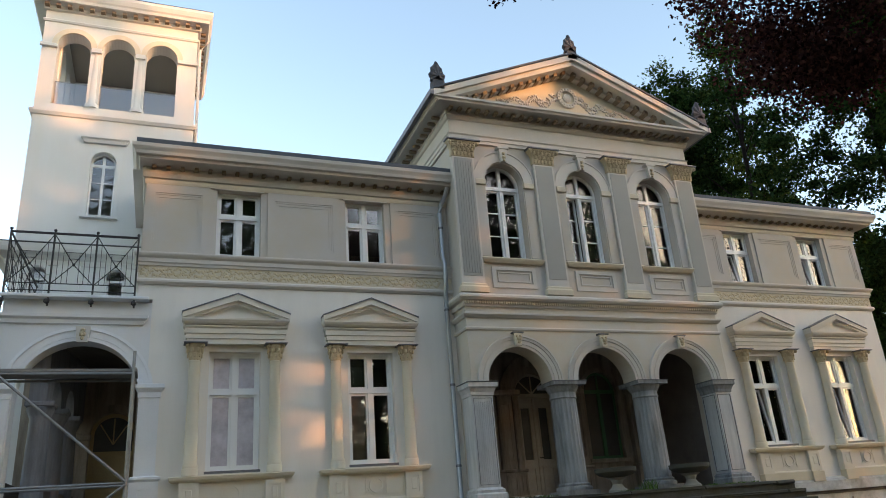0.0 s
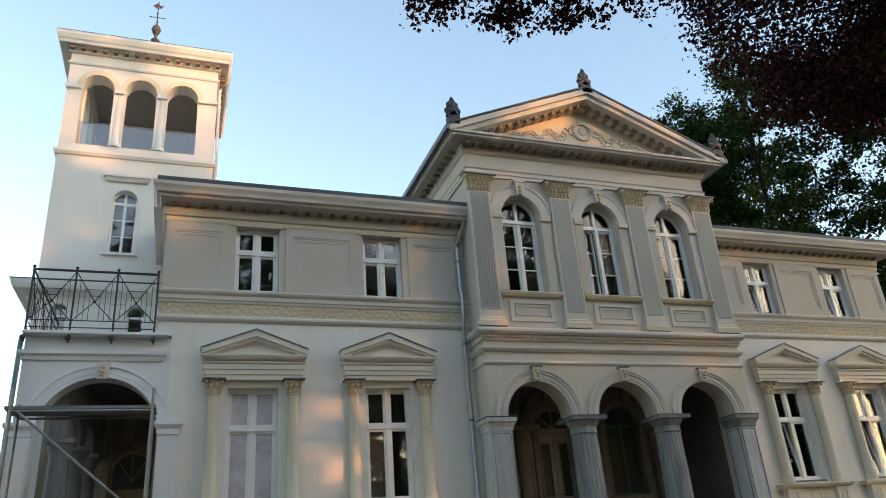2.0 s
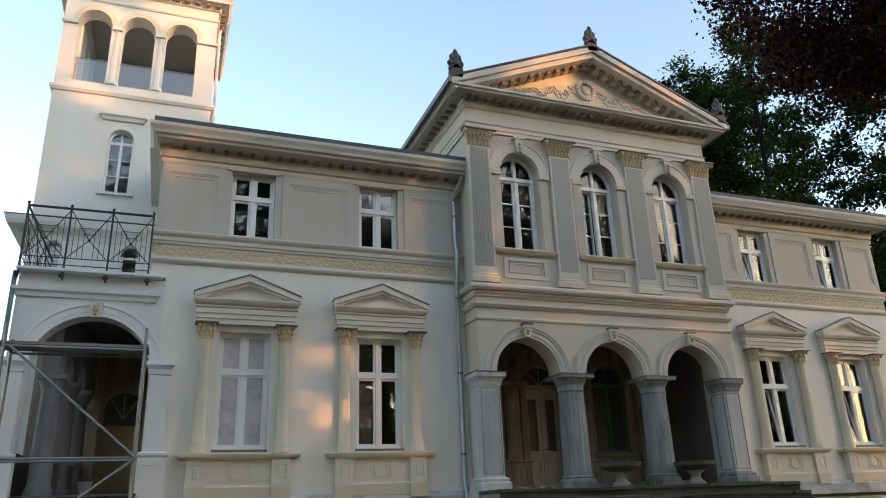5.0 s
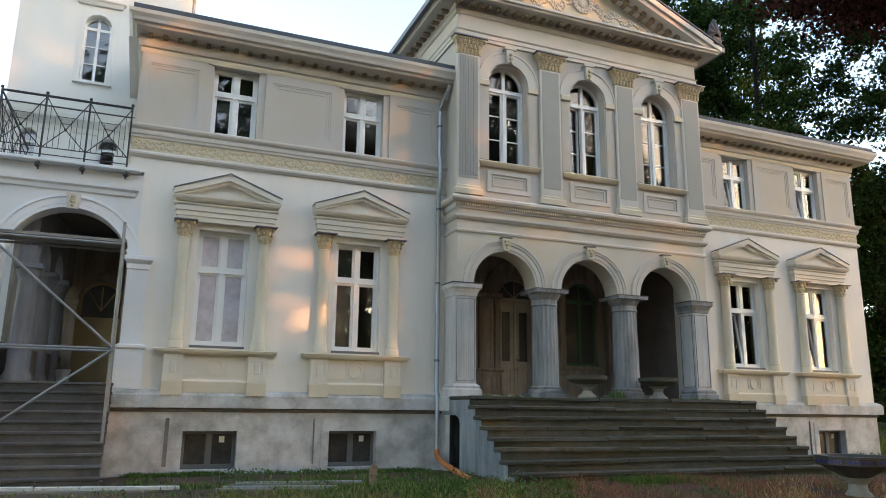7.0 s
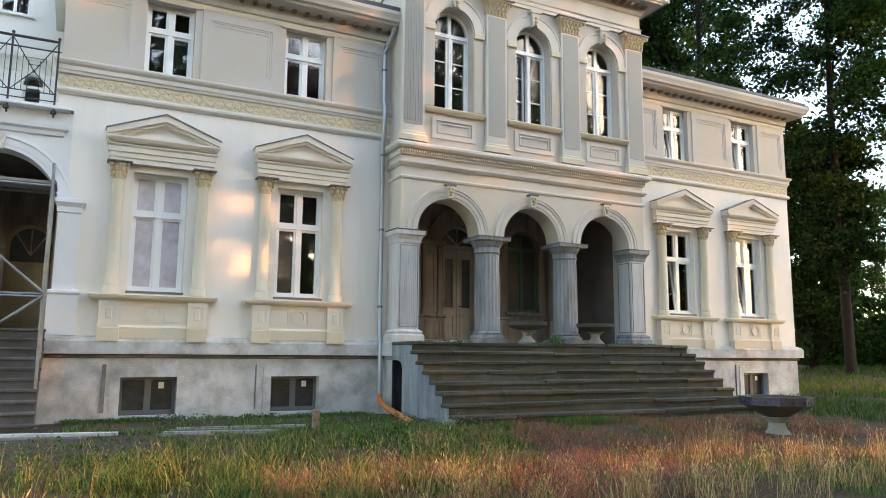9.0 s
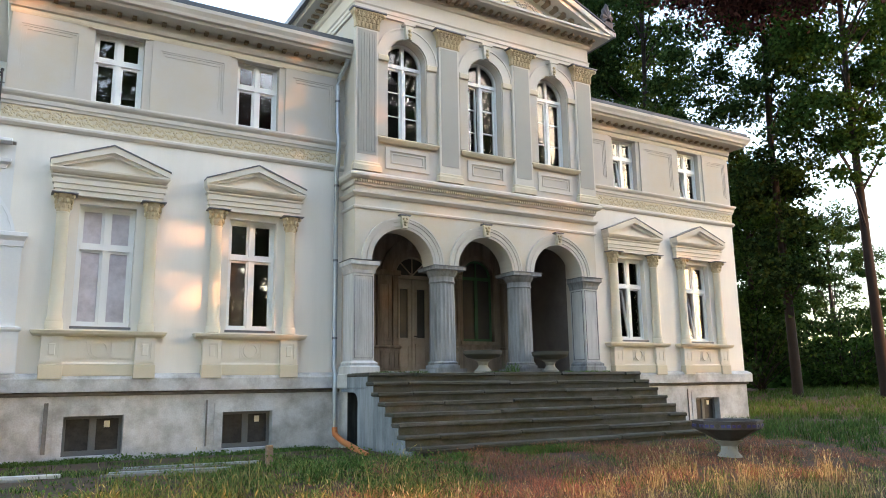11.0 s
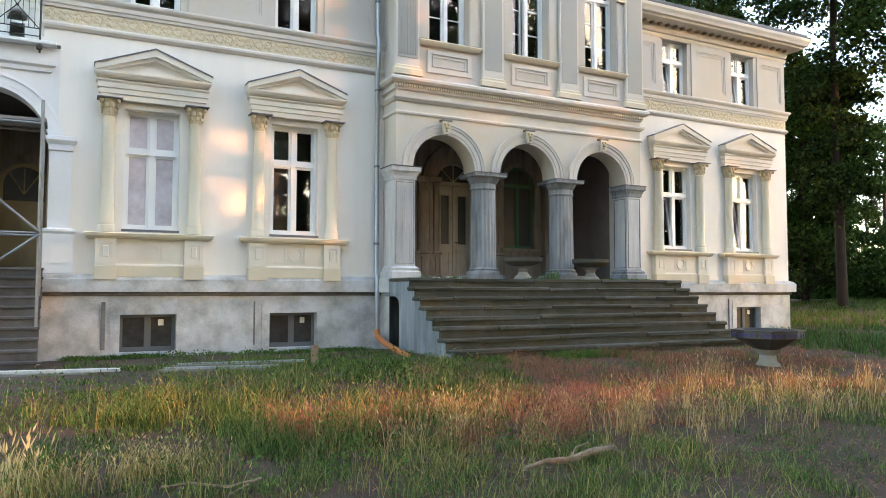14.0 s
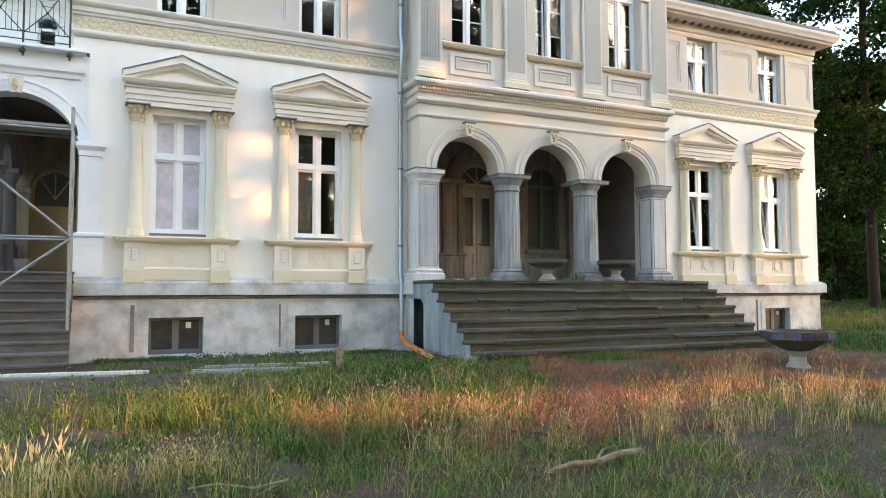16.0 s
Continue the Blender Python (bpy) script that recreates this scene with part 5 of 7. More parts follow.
for x in (DC - 0.60, DC - 0.98):
    q = spart("door_pilaster", B(x - 0.11, x + 0.11, PD - 0.32, PD - 0.2, 1.60, 3.38), PORCHTAN, porch)
    spart("pilaster_capital", B(x - 0.15, x + 0.15, PD - 0.36, PD - 0.2, 3.38, 3.52, bevel=0.02), PORCHTAN, porch)
spart("corner_pipe", tube([(AX0 - 0.06, -0.06, 5.55), (AX0 - 0.06, -0.06, 0.1)], 0.045, seg=10), mat("teal_rain_pipe", (0.14, 0.24, 0.23), 0.5, 0.1, 3.0, 40, 0.05), porch, "teal painted rain pipe", smooth=True)
# railing
rail = empty("terrace_railing", (AC, -0.12, 5.7))
tagged(rail, "dark wrought-iron terrace railing with crossed panels", "railing")
RX0, RX1, RY = -12.43, -10.18, -0.12
posts = [RX0, RX0 + (RX1 - RX0) / 3, RX0 + 2 * (RX1 - RX0) / 3, RX1]


def rail_panel(a, b_, z0=5.76, z1=6.92):
    """Bars of one panel between two points of the plan, each bar a part of its own."""
    A, Bv = Vector((*a, 0)), Vector((*b_, 0))
    at = lambda u, z: tuple(A + (Bv - A) * u + Vector((0, 0, z)))
    bar = lambda name, p, q, r, seg=5: spart(name, tube([p, q], r, seg=seg), IRON, rail)
    for z in (z0 + 0.02, z0 + 0.16, z1 - 0.18):
        bar("rail_bar", at(0, z), at(1, z), 0.011)
    m = (z0 + z1) / 2 - 0.03
    for u0, w0 in ((0.02, z0 + 0.16), (0.98, z0 + 0.16), (0.02, z1 - 0.02), (0.98, z1 - 0.02)):
        bar("cross_bar", at(u0, w0), at(0.5, m), 0.010)
    for i in (1, 2, 3, 5, 6, 7):
        u = i / 8
        bar("baluster", at(u, z0 + 0.16), at(u, z1 - 0.18 if i in (1, 7) else z1 - 0.46 + 0.06 * abs(i - 4)), 0.006, 4)
    for i in range(2):
        w = 0.12 + 0.10 * i
        bar("rung", at(0.5 - w, m + 0.12 + 0.13 * i), at(0.5 + w, m + 0.12 + 0.13 * i), 0.007, 4)
    bm = bmesh.new()
    bmesh.ops.create_icosphere(bm, subdivisions=1, radius=0.032, matrix=Matrix.Translation(at(0.5, m)))
    spart("boss", bm, IRON, rail)


for a, b_ in zip(posts, posts[1:]):
    rail_panel((a, RY), (b_, RY))
for i in range(3):
    rail_panel((RX0, RY + 1.18 * i), (RX0, RY + 1.18 * (i + 1)))
for x in posts:
    bm = tube([(x, RY, 5.48), (x, RY, 6.98)], 0.020, seg=6)
    bmesh.ops.create_icosphere(bm, subdivisions=1, radius=0.06, matrix=Matrix.Translation((x, RY - 0.12, 5.54)))
    bmesh.ops.create_icosphere(bm, subdivisions=1, radius=0.035, matrix=Matrix.Translation((x, RY, 7.)))
    tube([(x, RY, 5.58), (x, RY - 0.12, 5.56)], 0.014, bm, 5)
    spart("railing_post", bm, IRON, rail)
spart("handrail", tube([(RX0, RY + 3.55, 6.94), (RX0, RY, 6.94), (RX1, RY, 6.94)], 0.026, seg=6), IRON, rail)

# side steps
side = empty("side_staircase", (AC, -1.0, 0))
tagged(side, "grey stone side steps up to the porch", "stairs")
SIDESTONE = mat("grey_stone_steps", (0.100, 0.096, 0.095), 0.95, 0.2, 2.5, 40, 0.4, (0.055, 0.053, 0.05), 0.8, 2.6, per_object=0.25)
for k in range(10):
    z1 = 1.60 - k * 0.165
    y0 = -0.22 - k * 0.22
    spart("step", B(AC - 0.98 - 0.02 * k, AC + 0.98, y0, y0 + 0.30 if k else 0.0, z1 - 0.05, z1, bevel=0.012), SIDESTONE, side)
    spart("riser", B(AC - 0.96 - 0.02 * k, AC + 0.96, y0 + 0.03, y0 + 0.30 if k else 0.0, z1 - 0.40, z1 - 0.051), SIDESTONE, side)
spart("cheek_wall", B(AC - 1.42, AC - 1.0, -1.3, -0.17, -0.3, 1.32, bevel=0.02), PLINTH, side, "low stone stair cheek")
spart("cheek_cap", B(AC - 1.46, AC - 0.97, -1.36, -0.17, 1.322, 1.42, bevel=0.02), PLINTH, side)

# ---- tower
TX0, TX1, TY = -12.85, -9.20, 2.5
TD = 3.65
tower = empty("belvedere_tower", ((TX0 + TX1) / 2, TY + TD / 2, 0))
tagged(tower, "tall white plastered belvedere tower with arched loggia", "tower")
tw = -11.20
lo = [(-12.12, 0.38), (-11.09, 0.38), (-10.06, 0.38)]
holes = [arched(tw, 0.28, 8.47, 9.84, 12), arched(-10.72, 0.19, 6.3, 6.95, 8), arched(-12.33, 0.19, 6.3, 6.95, 8)] + [arched(x, r, 11.32, 13.02, 16) for x, r in lo]
spart("tower_wall", slab(rect(TX0, TX1, -0.3, 14.35), holes, TY, TY + 0.4), TOWERPL, tower, "white plaster tower front with arched openings")
def side_wall(x):
    """Flank of the tower with the loggia's three side arches."""
    bm = slab(rect(TY + 0.4, TY + TD, -0.3, 14.35), [arched(TY + 0.95 + 0.97 * i, 0.37, 11.32, 13.02, 12) for i in range(3)], 0.0, 0.4)
    for v in bm.verts:
        v.co = Vector((x + v.co.y, v.co.x, v.co.z))
    return bm


spart("tower_wall", side_wall(TX1 - 0.4), TOWERPL, tower)
spart("tower_wall", side_wall(TX0), TOWERPL, tower)
spart("tower_wall", B(TX0 + 0.4, TX1 - 0.4, TY + TD - 0.4, TY + TD, -0.3, 14.35), TOWERPL, tower)
spart("loggia_floor", B(TX0 + 0.4, TX1 - 0.4, TY + 0.4, TY + TD - 0.4, 11.06, 11.26), GREYPIL, tower)
spart("loggia_ceiling", B(TX0 + 0.4, TX1 - 0.4, TY + 0.4, TY + TD - 0.4, 14.0, 14.1), GREYPIL, tower)
TP = [(TX0, TY + TD), (TX0, TY), (TX1, TY), (TX1, TY + TD)]
spart("belt_course", sweep(TP, [(-0.01, 10.99), (0.04, 11.0), (0.08, 11.07), (0.08, 11.13), (0.0, 11.17), (-0.01, 11.17)]), TOWERPL, tower)
spart("belt_course", sweep(TP, [(-0.01, 13.67), (0.03, 13.68), (0.05, 13.73), (0.03, 13.76), (-0.01, 13.77)]), TOWERPL, tower)
spart("tower_cornice", sweep(TP, [(-0.01, 14.0), (0.06, 14.02), (0.08, 14.12), (0.27, 14.15), (0.29, 14.22), (0.32, 14.26), (0.36, 14.38), (0.36, 14.46), (-0.01, 14.50)]), TOWERPL, tower, "deep tower cornice on small brackets")
tb = spart("bracket", B(-0.05, 0.05, TY - 0.20, TY - 0.075, 14.06, 14.125), MODIL, tower)
nbk = 15
for i in range(nbk):
    o = tb if i == 0 else tb.copy()
    if i:
        scene.collection.objects.link(o)
    o.location = (TX0 + 0.02 + (TX1 - TX0 - 0.04) * i / (nbk - 1), 0, 0)
tbs = spart("bracket", B(TX1 + 0.075, TX1 + 0.20, -0.05, 0.05, 14.06, 14.125), MODIL, tower)
for i in range(12):
    o = tbs if i == 0 else tbs.copy()
    if i:
        scene.collection.objects.link(o)
    o.location = (0, TY + 0.2 + 0.28 * i, 0)
bm = bmesh.new()
cx, cy = (TX0 + TX1) / 2, TY + TD / 2
a = [bm.verts.new((cx + sx * (TD / 2 + 0.33), cy + sy * (TD / 2 + 0.33), 14.502)) for sx, sy in ((-1, -1), (1, -1), (1, 1), (-1, 1))]
top = bm.verts.new((cx, cy, 15.05))
bm.faces.new(a[::-1])
for i in range(4):
    bm.faces.new((a[i], a[(i + 1) % 4], top))
spart("tower_roof", bm, SLATE, tower)
bm = lathe([(0.10, 15.0), (0.08, 15.5), (0.06, 16.1), (0.13, 16.2), (0.05, 16.27), (0.05, 16.4), (0.10, 16.48), (0.14, 16.60), (0.10, 16.72), (0.04, 16.78), (0.018, 16.9), (0.012, 17.7)], (cx, cy, 0), 12)
spart("finial", bm, PALMETTE, tower, "dark finial with ball", smooth=True)
bm = tube([(cx - 0.20, cy, 17.08), (cx + 0.20, cy, 17.08)], 0.012, seg=5)
tube([(cx, cy - 0.20, 17.08), (cx, cy + 0.20, 17.08)], 0.012, bm, 5)
for p in ((-0.20, 0), (0.20, 0), (0, -0.20), (0, 0.20)):
    bmesh.ops.create_icosphere(bm, subdivisions=1, radius=0.028, matrix=Matrix.Translation((cx + p[0], cy + p[1], 17.08)))
poly_xz([(cx - 0.16, 17.50), (cx - 0.02, 17.42), (cx + 0.10, 17.46), (cx + 0.17, 17.58), (cx + 0.06, 17.54), (cx - 0.02, 17.64)], cy - 0.006, cy + 0.006, bm)
spart("weather_vane", bm, PALMETTE, tower)
for x, r in lo:
    b2 = arc_band(x, 13.02, r, r + 0.13, TY - 0.05, TY)
    spart("archivolt", b2, COLCREAM, tower)
    spart("glass_guard", B(x - r, x + r, TY + 0.22, TY + 0.232, 11.36, 12.08), GLASS, tower, "clear glass guard panel")
    spart("guard_rail", tube([(x - r, TY + 0.226, 12.09), (x + r, TY + 0.226, 12.09)], 0.014), ZINC, tower)
    spart("parapet", B(x - r, x + r, TY + 0.02, TY + 0.35, 11.11, 11.34), TOWERPL, tower)
for x in (-11.605, -10.575):
    c = spart("loggia_column", lathe([(0.165, 11.34), (0.165, 11.42), (0.13, 11.48), (0.125, 12.06), (0.11, 12.84), (0.14, 12.9), (0.165, 12.95), (0.165, 13.02)], (x, TY + 0.10, 0), 18), TOWERPL, tower, smooth=True)
    spart("abacus", B(x - 0.115, x + 0.115, TY - 0.07, TY - 0.001, 12.9, 13.02), TOWERPL, tower)
for x0, x1 in ((TX0 - 0.04, -12.50), (-9.68, TX1 + 0.04)):
    spart("impost", B(x0, x1, TY - 0.07, TY + 0.0, 12.92, 13.02, bevel=0.015), TOWERPL, tower)
# tower window
lights = [rect(tw + a, tw + b_, z0, z1) for a, b_ in ((-0.24, -0.03), (0.03, 0.24)) for z0, z1 in ((8.51, 8.92), (8.945, 9.35), (9.375, 9.78))]
lights += [[(tw + k * 0.03, 9.85), (tw + k * 0.03, 10.075)] + [(tw + k * 0.24 * math.sin(q * math.pi / 12), 9.85 + 0.225 * math.cos(q * math.pi / 12)) for q in range(2, 7)] for k in (-1, 1)]
bm = slab(arched(tw, 0.28, 8.47, 9.84, 12), lights, TY + 0.14, TY + 0.2)
w = spart("tower_window", bm, WINWHITE, tower, "narrow white arched tower window")
for s in (-1, 1):
    spart("pane", B(tw + s * 0.13 - 0.11, tw + s * 0.13 + 0.11, TY + 0.16, TY + 0.167, 8.51, 10.06), GLASS, tower)
spart("window_surround", arc_band(tw, 9.84, 0.285, 0.37, TY - 0.03, TY), TOWERPL, tower)
for s in (-1, 1):
    spart("window_jamb", B(tw + s * 0.3275 - 0.0425, tw + s * 0.3275 + 0.0425, TY - 0.03, TY, 8.442, 9.84), TOWERPL, tower)
spart("window_hood", sweep([(tw - 0.42, TY), (tw - 0.42, TY - 0.01), (tw + 0.42, TY - 0.01), (tw + 0.42, TY)], [(-0.01, 10.34), (0.05, 10.35), (0.08, 10.42), (0.12, 10.45), (0.12, 10.5), (-0.01, 10.52)]), TOWERPL, tower)
spart("window_sill", B(tw - 0.40, tw + 0.40, TY - 0.08, TY, 8.38, 8.44), TOWERPL, tower)
# lower cornice of the tower, above the terrace
spart("lower_cornice", sweep([(TX0 - 0.1, TY + TD), (TX0 - 0.1, TY), (LX + 0.0, TY)], [(-0.01, 7.16), (0.03, 7.17), (0.05, 7.28), (0.14, 7.36), (0.30, 7.39), (0.34, 7.48), (0.36, 7.58), (-0.01, 7.64)]), TOWERPL, tower)
spart("lower_cornice_flashing", sweep([(TX0 - 0.1, TY + TD), (TX0 - 0.1, TY), (LX + 0.0, TY)], [(-0.01, 7.641), (0.37, 7.582), (0.38, 7.6), (-0.01, 7.66)]), FLASH, tower)
for x in (-10.72, -12.33):
    spart("small_window", slab(rect(x - 0.19, x + 0.19, 6.3, 6.9), [rect(x - 0.14, x + 0.14, 6.35, 6.85)], TY + 0.1, TY + 0.15), WINWHITE, tower)
    spart("pane", B(x - 0.16, x + 0.16, TY + 0.16, TY + 0.167, 6.3, 7.1), GLASS, tower)
    spart("small_arch", arc_band(x, 6.95, 0.20, 0.30, TY - 0.04, TY), TOWERPL, tower)
for x in (-11.68,):
    spart("wall_pilaster", B(x - 0.22, x + 0.22, TY - 0.08, TY, 5.8, 7.16), TOWERPL, tower)
spart("tower_downpipe", tube([(TX1 + 0.30, TY + 0.5, 14.1), (TX1 + 0.08, TY + 0.35, 13.68), (TX1 + 0.08, TY + 0.35, 9.02)], 0.04), TOWERPL, tower, smooth=True)

BACK = (PD - EYE[1]) / (TY - EYE[1])      # the tower stands behind the porch, seen the same
tower.scale = (BACK, BACK, BACK)
tower.location = Vector(EYE) + BACK * (Vector(tower.location) - Vector(EYE))

# ---- a red-roofed neighbouring house far behind the porch
near_house = empty("neighbouring_house", (-21.4, 24.0, 0.0))
tagged(near_house, "distant house with red tiled roof", "house")
BRICKRED = mat("red_roof_tiles", (0.17, 0.05, 0.04), 0.85, 0.2, 2.0, 20, 0.3)
part("wall", B(-4.0, 4.0, 0.0, 7.0, -0.2, 4.6), PLASTER_W, near_house)
bm = bmesh.new()
vs = [bm.verts.new((x, y, z)) for x in (-4.4, 4.4) for y, z in ((-0.5, 4.5), (3.5, 7.6), (7.5, 4.5))]
for f in ((0, 1, 4, 3), (1, 2, 5, 4), (0, 3, 5, 2), (0, 2, 1), (3, 4, 5)):
    bm.faces.new([vs[i] for i in f])
part("roof", bm, BRICKRED, near_house, "red tiled gable roof")
for x in (-2.2, 0.0, 2.2):
    part("window", B(x - 0.45, x + 0.45, -0.04, 0.02, 1.6, 3.0), DARKIN, near_house)

# ---- scaffold before the side porch
scaf = empty("scaffold", (-11.1, -1.2, 0))
tagged(scaf, "galvanised tube scaffold with planks before the porch", "scaffold")
SX0, SX1, SY0, SY1 = -12.20, -10.05, -1.45, -0.80
for x in (SX0, SX1):
    for y in (SY0, SY1):
        spart("upright", tube([(x, y, -0.02), (x, y, 4.17 if y == SY1 else 4.32)], 0.026), SCAFF, scaf)
        spart("base_plate", B(x - 0.08, x + 0.08, y - 0.08, y + 0.08, -0.03, 0.0), SCAFF, scaf)
    for z in (0.35, 2.15, 3.95):
        spart("transom", tube([(x, SY0, z), (x, SY1, z)], 0.022), SCAFF, scaf)
for z in (0.36, 2.13, 3.93):
    for y in (SY0, SY1):
        spart("ledger", tube([(SX0, y, z), (SX1, y, z)], 0.022), SCAFF, scaf)
for i in range(3):
    y = SY0 + 0.02 + 0.215 * i
    spart("plank", B(SX0 - 0.1, SX1 + 0.06, y, y + 0.20, 3.97, 4.02), PLANK, scaf)
spart("brace", tube([(SX0 + 0.1, SY0 - 0.03, 3.92), (SX1, SY0 - 0.03, 2.15)], 0.022), SCAFF, scaf, "pale diagonal brace")
spart("brace", tube([(SX1, SY0 - 0.03, 2.10), (SX0 - 0.1, SY0 - 0.03, 0.35)], 0.022), SCAFF, scaf)
spart("toe_board", B(SX0, SX1, SY0 - 0.06, SY0 - 0.035, 0.22, 0.40), PLANK, scaf)

# ---- loose things
def thing(name, bm, material, label, category, smooth=False):
    return tagged(link(name, bm, material, None, "", smooth), label, category)


# white plastic bucket in the porch
bm = lathe([(0.13, 0), (0.155, 0.30), (0.165, 0.31), (0.165, 0.33), (0.15, 0.33)], (-11.1, 2.6, 1.60), 16)
thing("bucket", bm, WHITEPAINT, "white plastic bucket on the porch floor", "bucket", True)


def planter(x, y, z):
    p = empty("stone_planter", (x, y, z))
    tagged(p, "shallow mossy stone planter bowl on a pale waisted foot", "planter", group="planters on the landing")
    foot = part("foot", lathe([(0.20, 0), (0.20, 0.04), (0.13, 0.10), (0.10, 0.16), (0.13, 0.24), (0.22, 0.29)], (0, 0, 0), 16), PALESTONE, p, "pale cast-stone foot", True)
    bowl = part("bowl", lathe([(0.16, 0.29), (0.36, 0.34), (0.43, 0.40), (0.44, 0.48), (0.39, 0.48), (0.35, 0.42), (0.1, 0.40)], (0, 0, 0), 24), PLANTSTONE, p, "", True)
    return p


pl = planter(-0.52, -1.2, FL)
copy_thing(pl, Matrix.Translation((1.38, -1.2, FL)))

bowl = empty("octagonal_bowl", (1.57, -5.93, ground_z(1.57, -5.93) - 0.08))
tagged(bowl, "dark octagonal planter bowl with blue tiled rim", "planter")
part("pedestal", lathe([(0.26, -0.1), (0.24, 0.06), (0.15, 0.16), (0.14, 0.26), (0.24, 0.36)], (0, 0, 0), 12), PALESTONE, bowl, "pale stone pedestal", True)
part("basin", lathe([(0.20, 0.36), (0.55, 0.55), (0.60, 0.57), (0.60, 0.68), (0.62, 0.685), (0.62, 0.71), (0.53, 0.71), (0.48, 0.62), (0.1, 0.57)], (0, 0, 0), 8), BOWLDARK, bowl)
for i in range(8):
    a0, a1 = 2 * math.pi * i / 8, 2 * math.pi * (i + 1) / 8
    A, Bv = Vector((0.602 * math.cos(a0), 0.602 * math.sin(a0), 0)), Vector((0.602 * math.cos(a1), 0.602 * math.sin(a1), 0))
    d = (Bv - A).normalized(); n = Vector((d.y, -d.x, 0))
    for j in range(5):
        bm = bmesh.new()
        c = A + (Bv - A) * ((j + 0.5) / 5) + Vector((0, 0, 0.625))
        # the middle black diamond stands in for a dark hole in the rim
        corners = ((-0.05, 0), (0, -0.05), (0.05, 0), (0, 0.05)) if j == 2 else ((-0.032, -0.024), (0.032, -0.024), (0.032, 0.024), (-0.032, 0.024))
        q = [bm.verts.new(c + d * u + n * w + Vector((0, 0, h))) for w in (0.0, 0.008) for u, h in corners]
        for f in ((0, 1, 2, 3), (4, 7, 6, 5), (0, 4, 5, 1), (1, 5, 6, 2), (2, 6, 7, 3), (3, 7, 4, 0)):
            bm.faces.new([q[t] for t in f])
        part("tile", bm, IRON if j == 2 else BOWLBLUE, bowl, "black diamond drawn for a dark hole in the rim" if j == 2 else "")

bm = tube([(-3.64, -0.22, 0.34), (-3.66, -0.30, 0.22), (-3.75, -0.9, 0.12), (-4.02, -2.75, -0.02)], 0.06, seg=12)
thing("drain_pipe", bm, CLAY, "orange plastic drain pipe lying on the grass", "pipe", True)


def board(x0, y0, x1, y1, w, h, z, material, label):
    d = Vector((x1 - x0, y1 - y0, 0)); L = d.length; a = math.atan2(d.y, d.x)
    bm = B(0, L, -w / 2, w / 2, 0, h, bevel=0.004)
    o = thing("board", bm, material, label, "board")
    o.matrix_world = pose(x0, y0, z, 0, 0, math.degrees(a))
    return tagged(o, group="boards by the wall")


PALEWOOD = mat("pale_painted_board", (0.62, 0.60, 0.56), 0.8, 0.12, 3.0, 40, 0.15, (0.35, 0.31, 0.26), 0.5, 4.0)
board(-13.0, -2.30, -10.85, -2.68, 0.14, 0.05, 0.0, PALEWOOD, "pale painted board lying on the ground")
board(-10.80, -2.72, -8.88, -3.08, 0.14, 0.05, 0.0, PALEWOOD, "pale painted board lying on the ground")
board(-13.0, -2.62, -9.3, -3.28, 0.12, 0.04, -0.01, PLANK, "grey weathered board lying on the ground")
for i in range(4):
    board(-8.4 + 0.13 * i, -3.45 + 0.28 * i, -6.9 + 0.30 * i, -3.85 + 0.34 * i, 0.07, 0.04, 0.0, ZINC if i % 2 else PLANK, "thin grey metal strip lying by the wall")
bm = B(-0.05, 0.05, -0.05, 0.05, -0.15, 0.42, bevel=0.01)
post = thing("wooden_post", bm, DEADWOOD, "short weathered wooden post in the grass", "post")
post.location = (-6.02, -3.45, -0.10)

# dead branch on the lawn
bz = lambda x, y: ground_z(x, y) + 0.06
pts = [(-6.2, -9.85), (-5.95, -9.80), (-5.7, -9.80), (-5.4, -9.72), (-5.12, -9.66)]
bm = tube([(x, y, bz(x, y) + 0.02 * (i % 2)) for i, (x, y) in enumerate(pts)], 0.020, seg=8, r_end=0.040)
tube([(-5.7, -9.80, bz(-5.7, -9.80) + 0.01), (-5.5, -9.62, bz(-5.5, -9.62) + 0.05), (-5.3, -9.55, bz(-5.3, -9.55) + 0.06)], 0.014, bm, 6, 0.006)
thing("dead_branch", bm, DEADWOOD, "bleached broken branch lying in the grass", "branch", True)
pts = [(-8.95, -9.2), (-8.75, -9.27), (-8.5, -9.38), (-8.25, -9.36)]
bm = tube([(x, y, bz(x, y) + 0.03 * (i % 2)) for i, (x, y) in enumerate(pts)], 0.007, seg=6, r_end=0.011)
tube([(-8.35, -9.37, bz(-8.35, -9.37)), (-8.55, -9.62, bz(-8.5, -9.6))], 0.008, bm, 6, 0.004)
thing("dead_twig", bm, DEADWOOD, "thin dry twig lying in the grass", "branch", True)


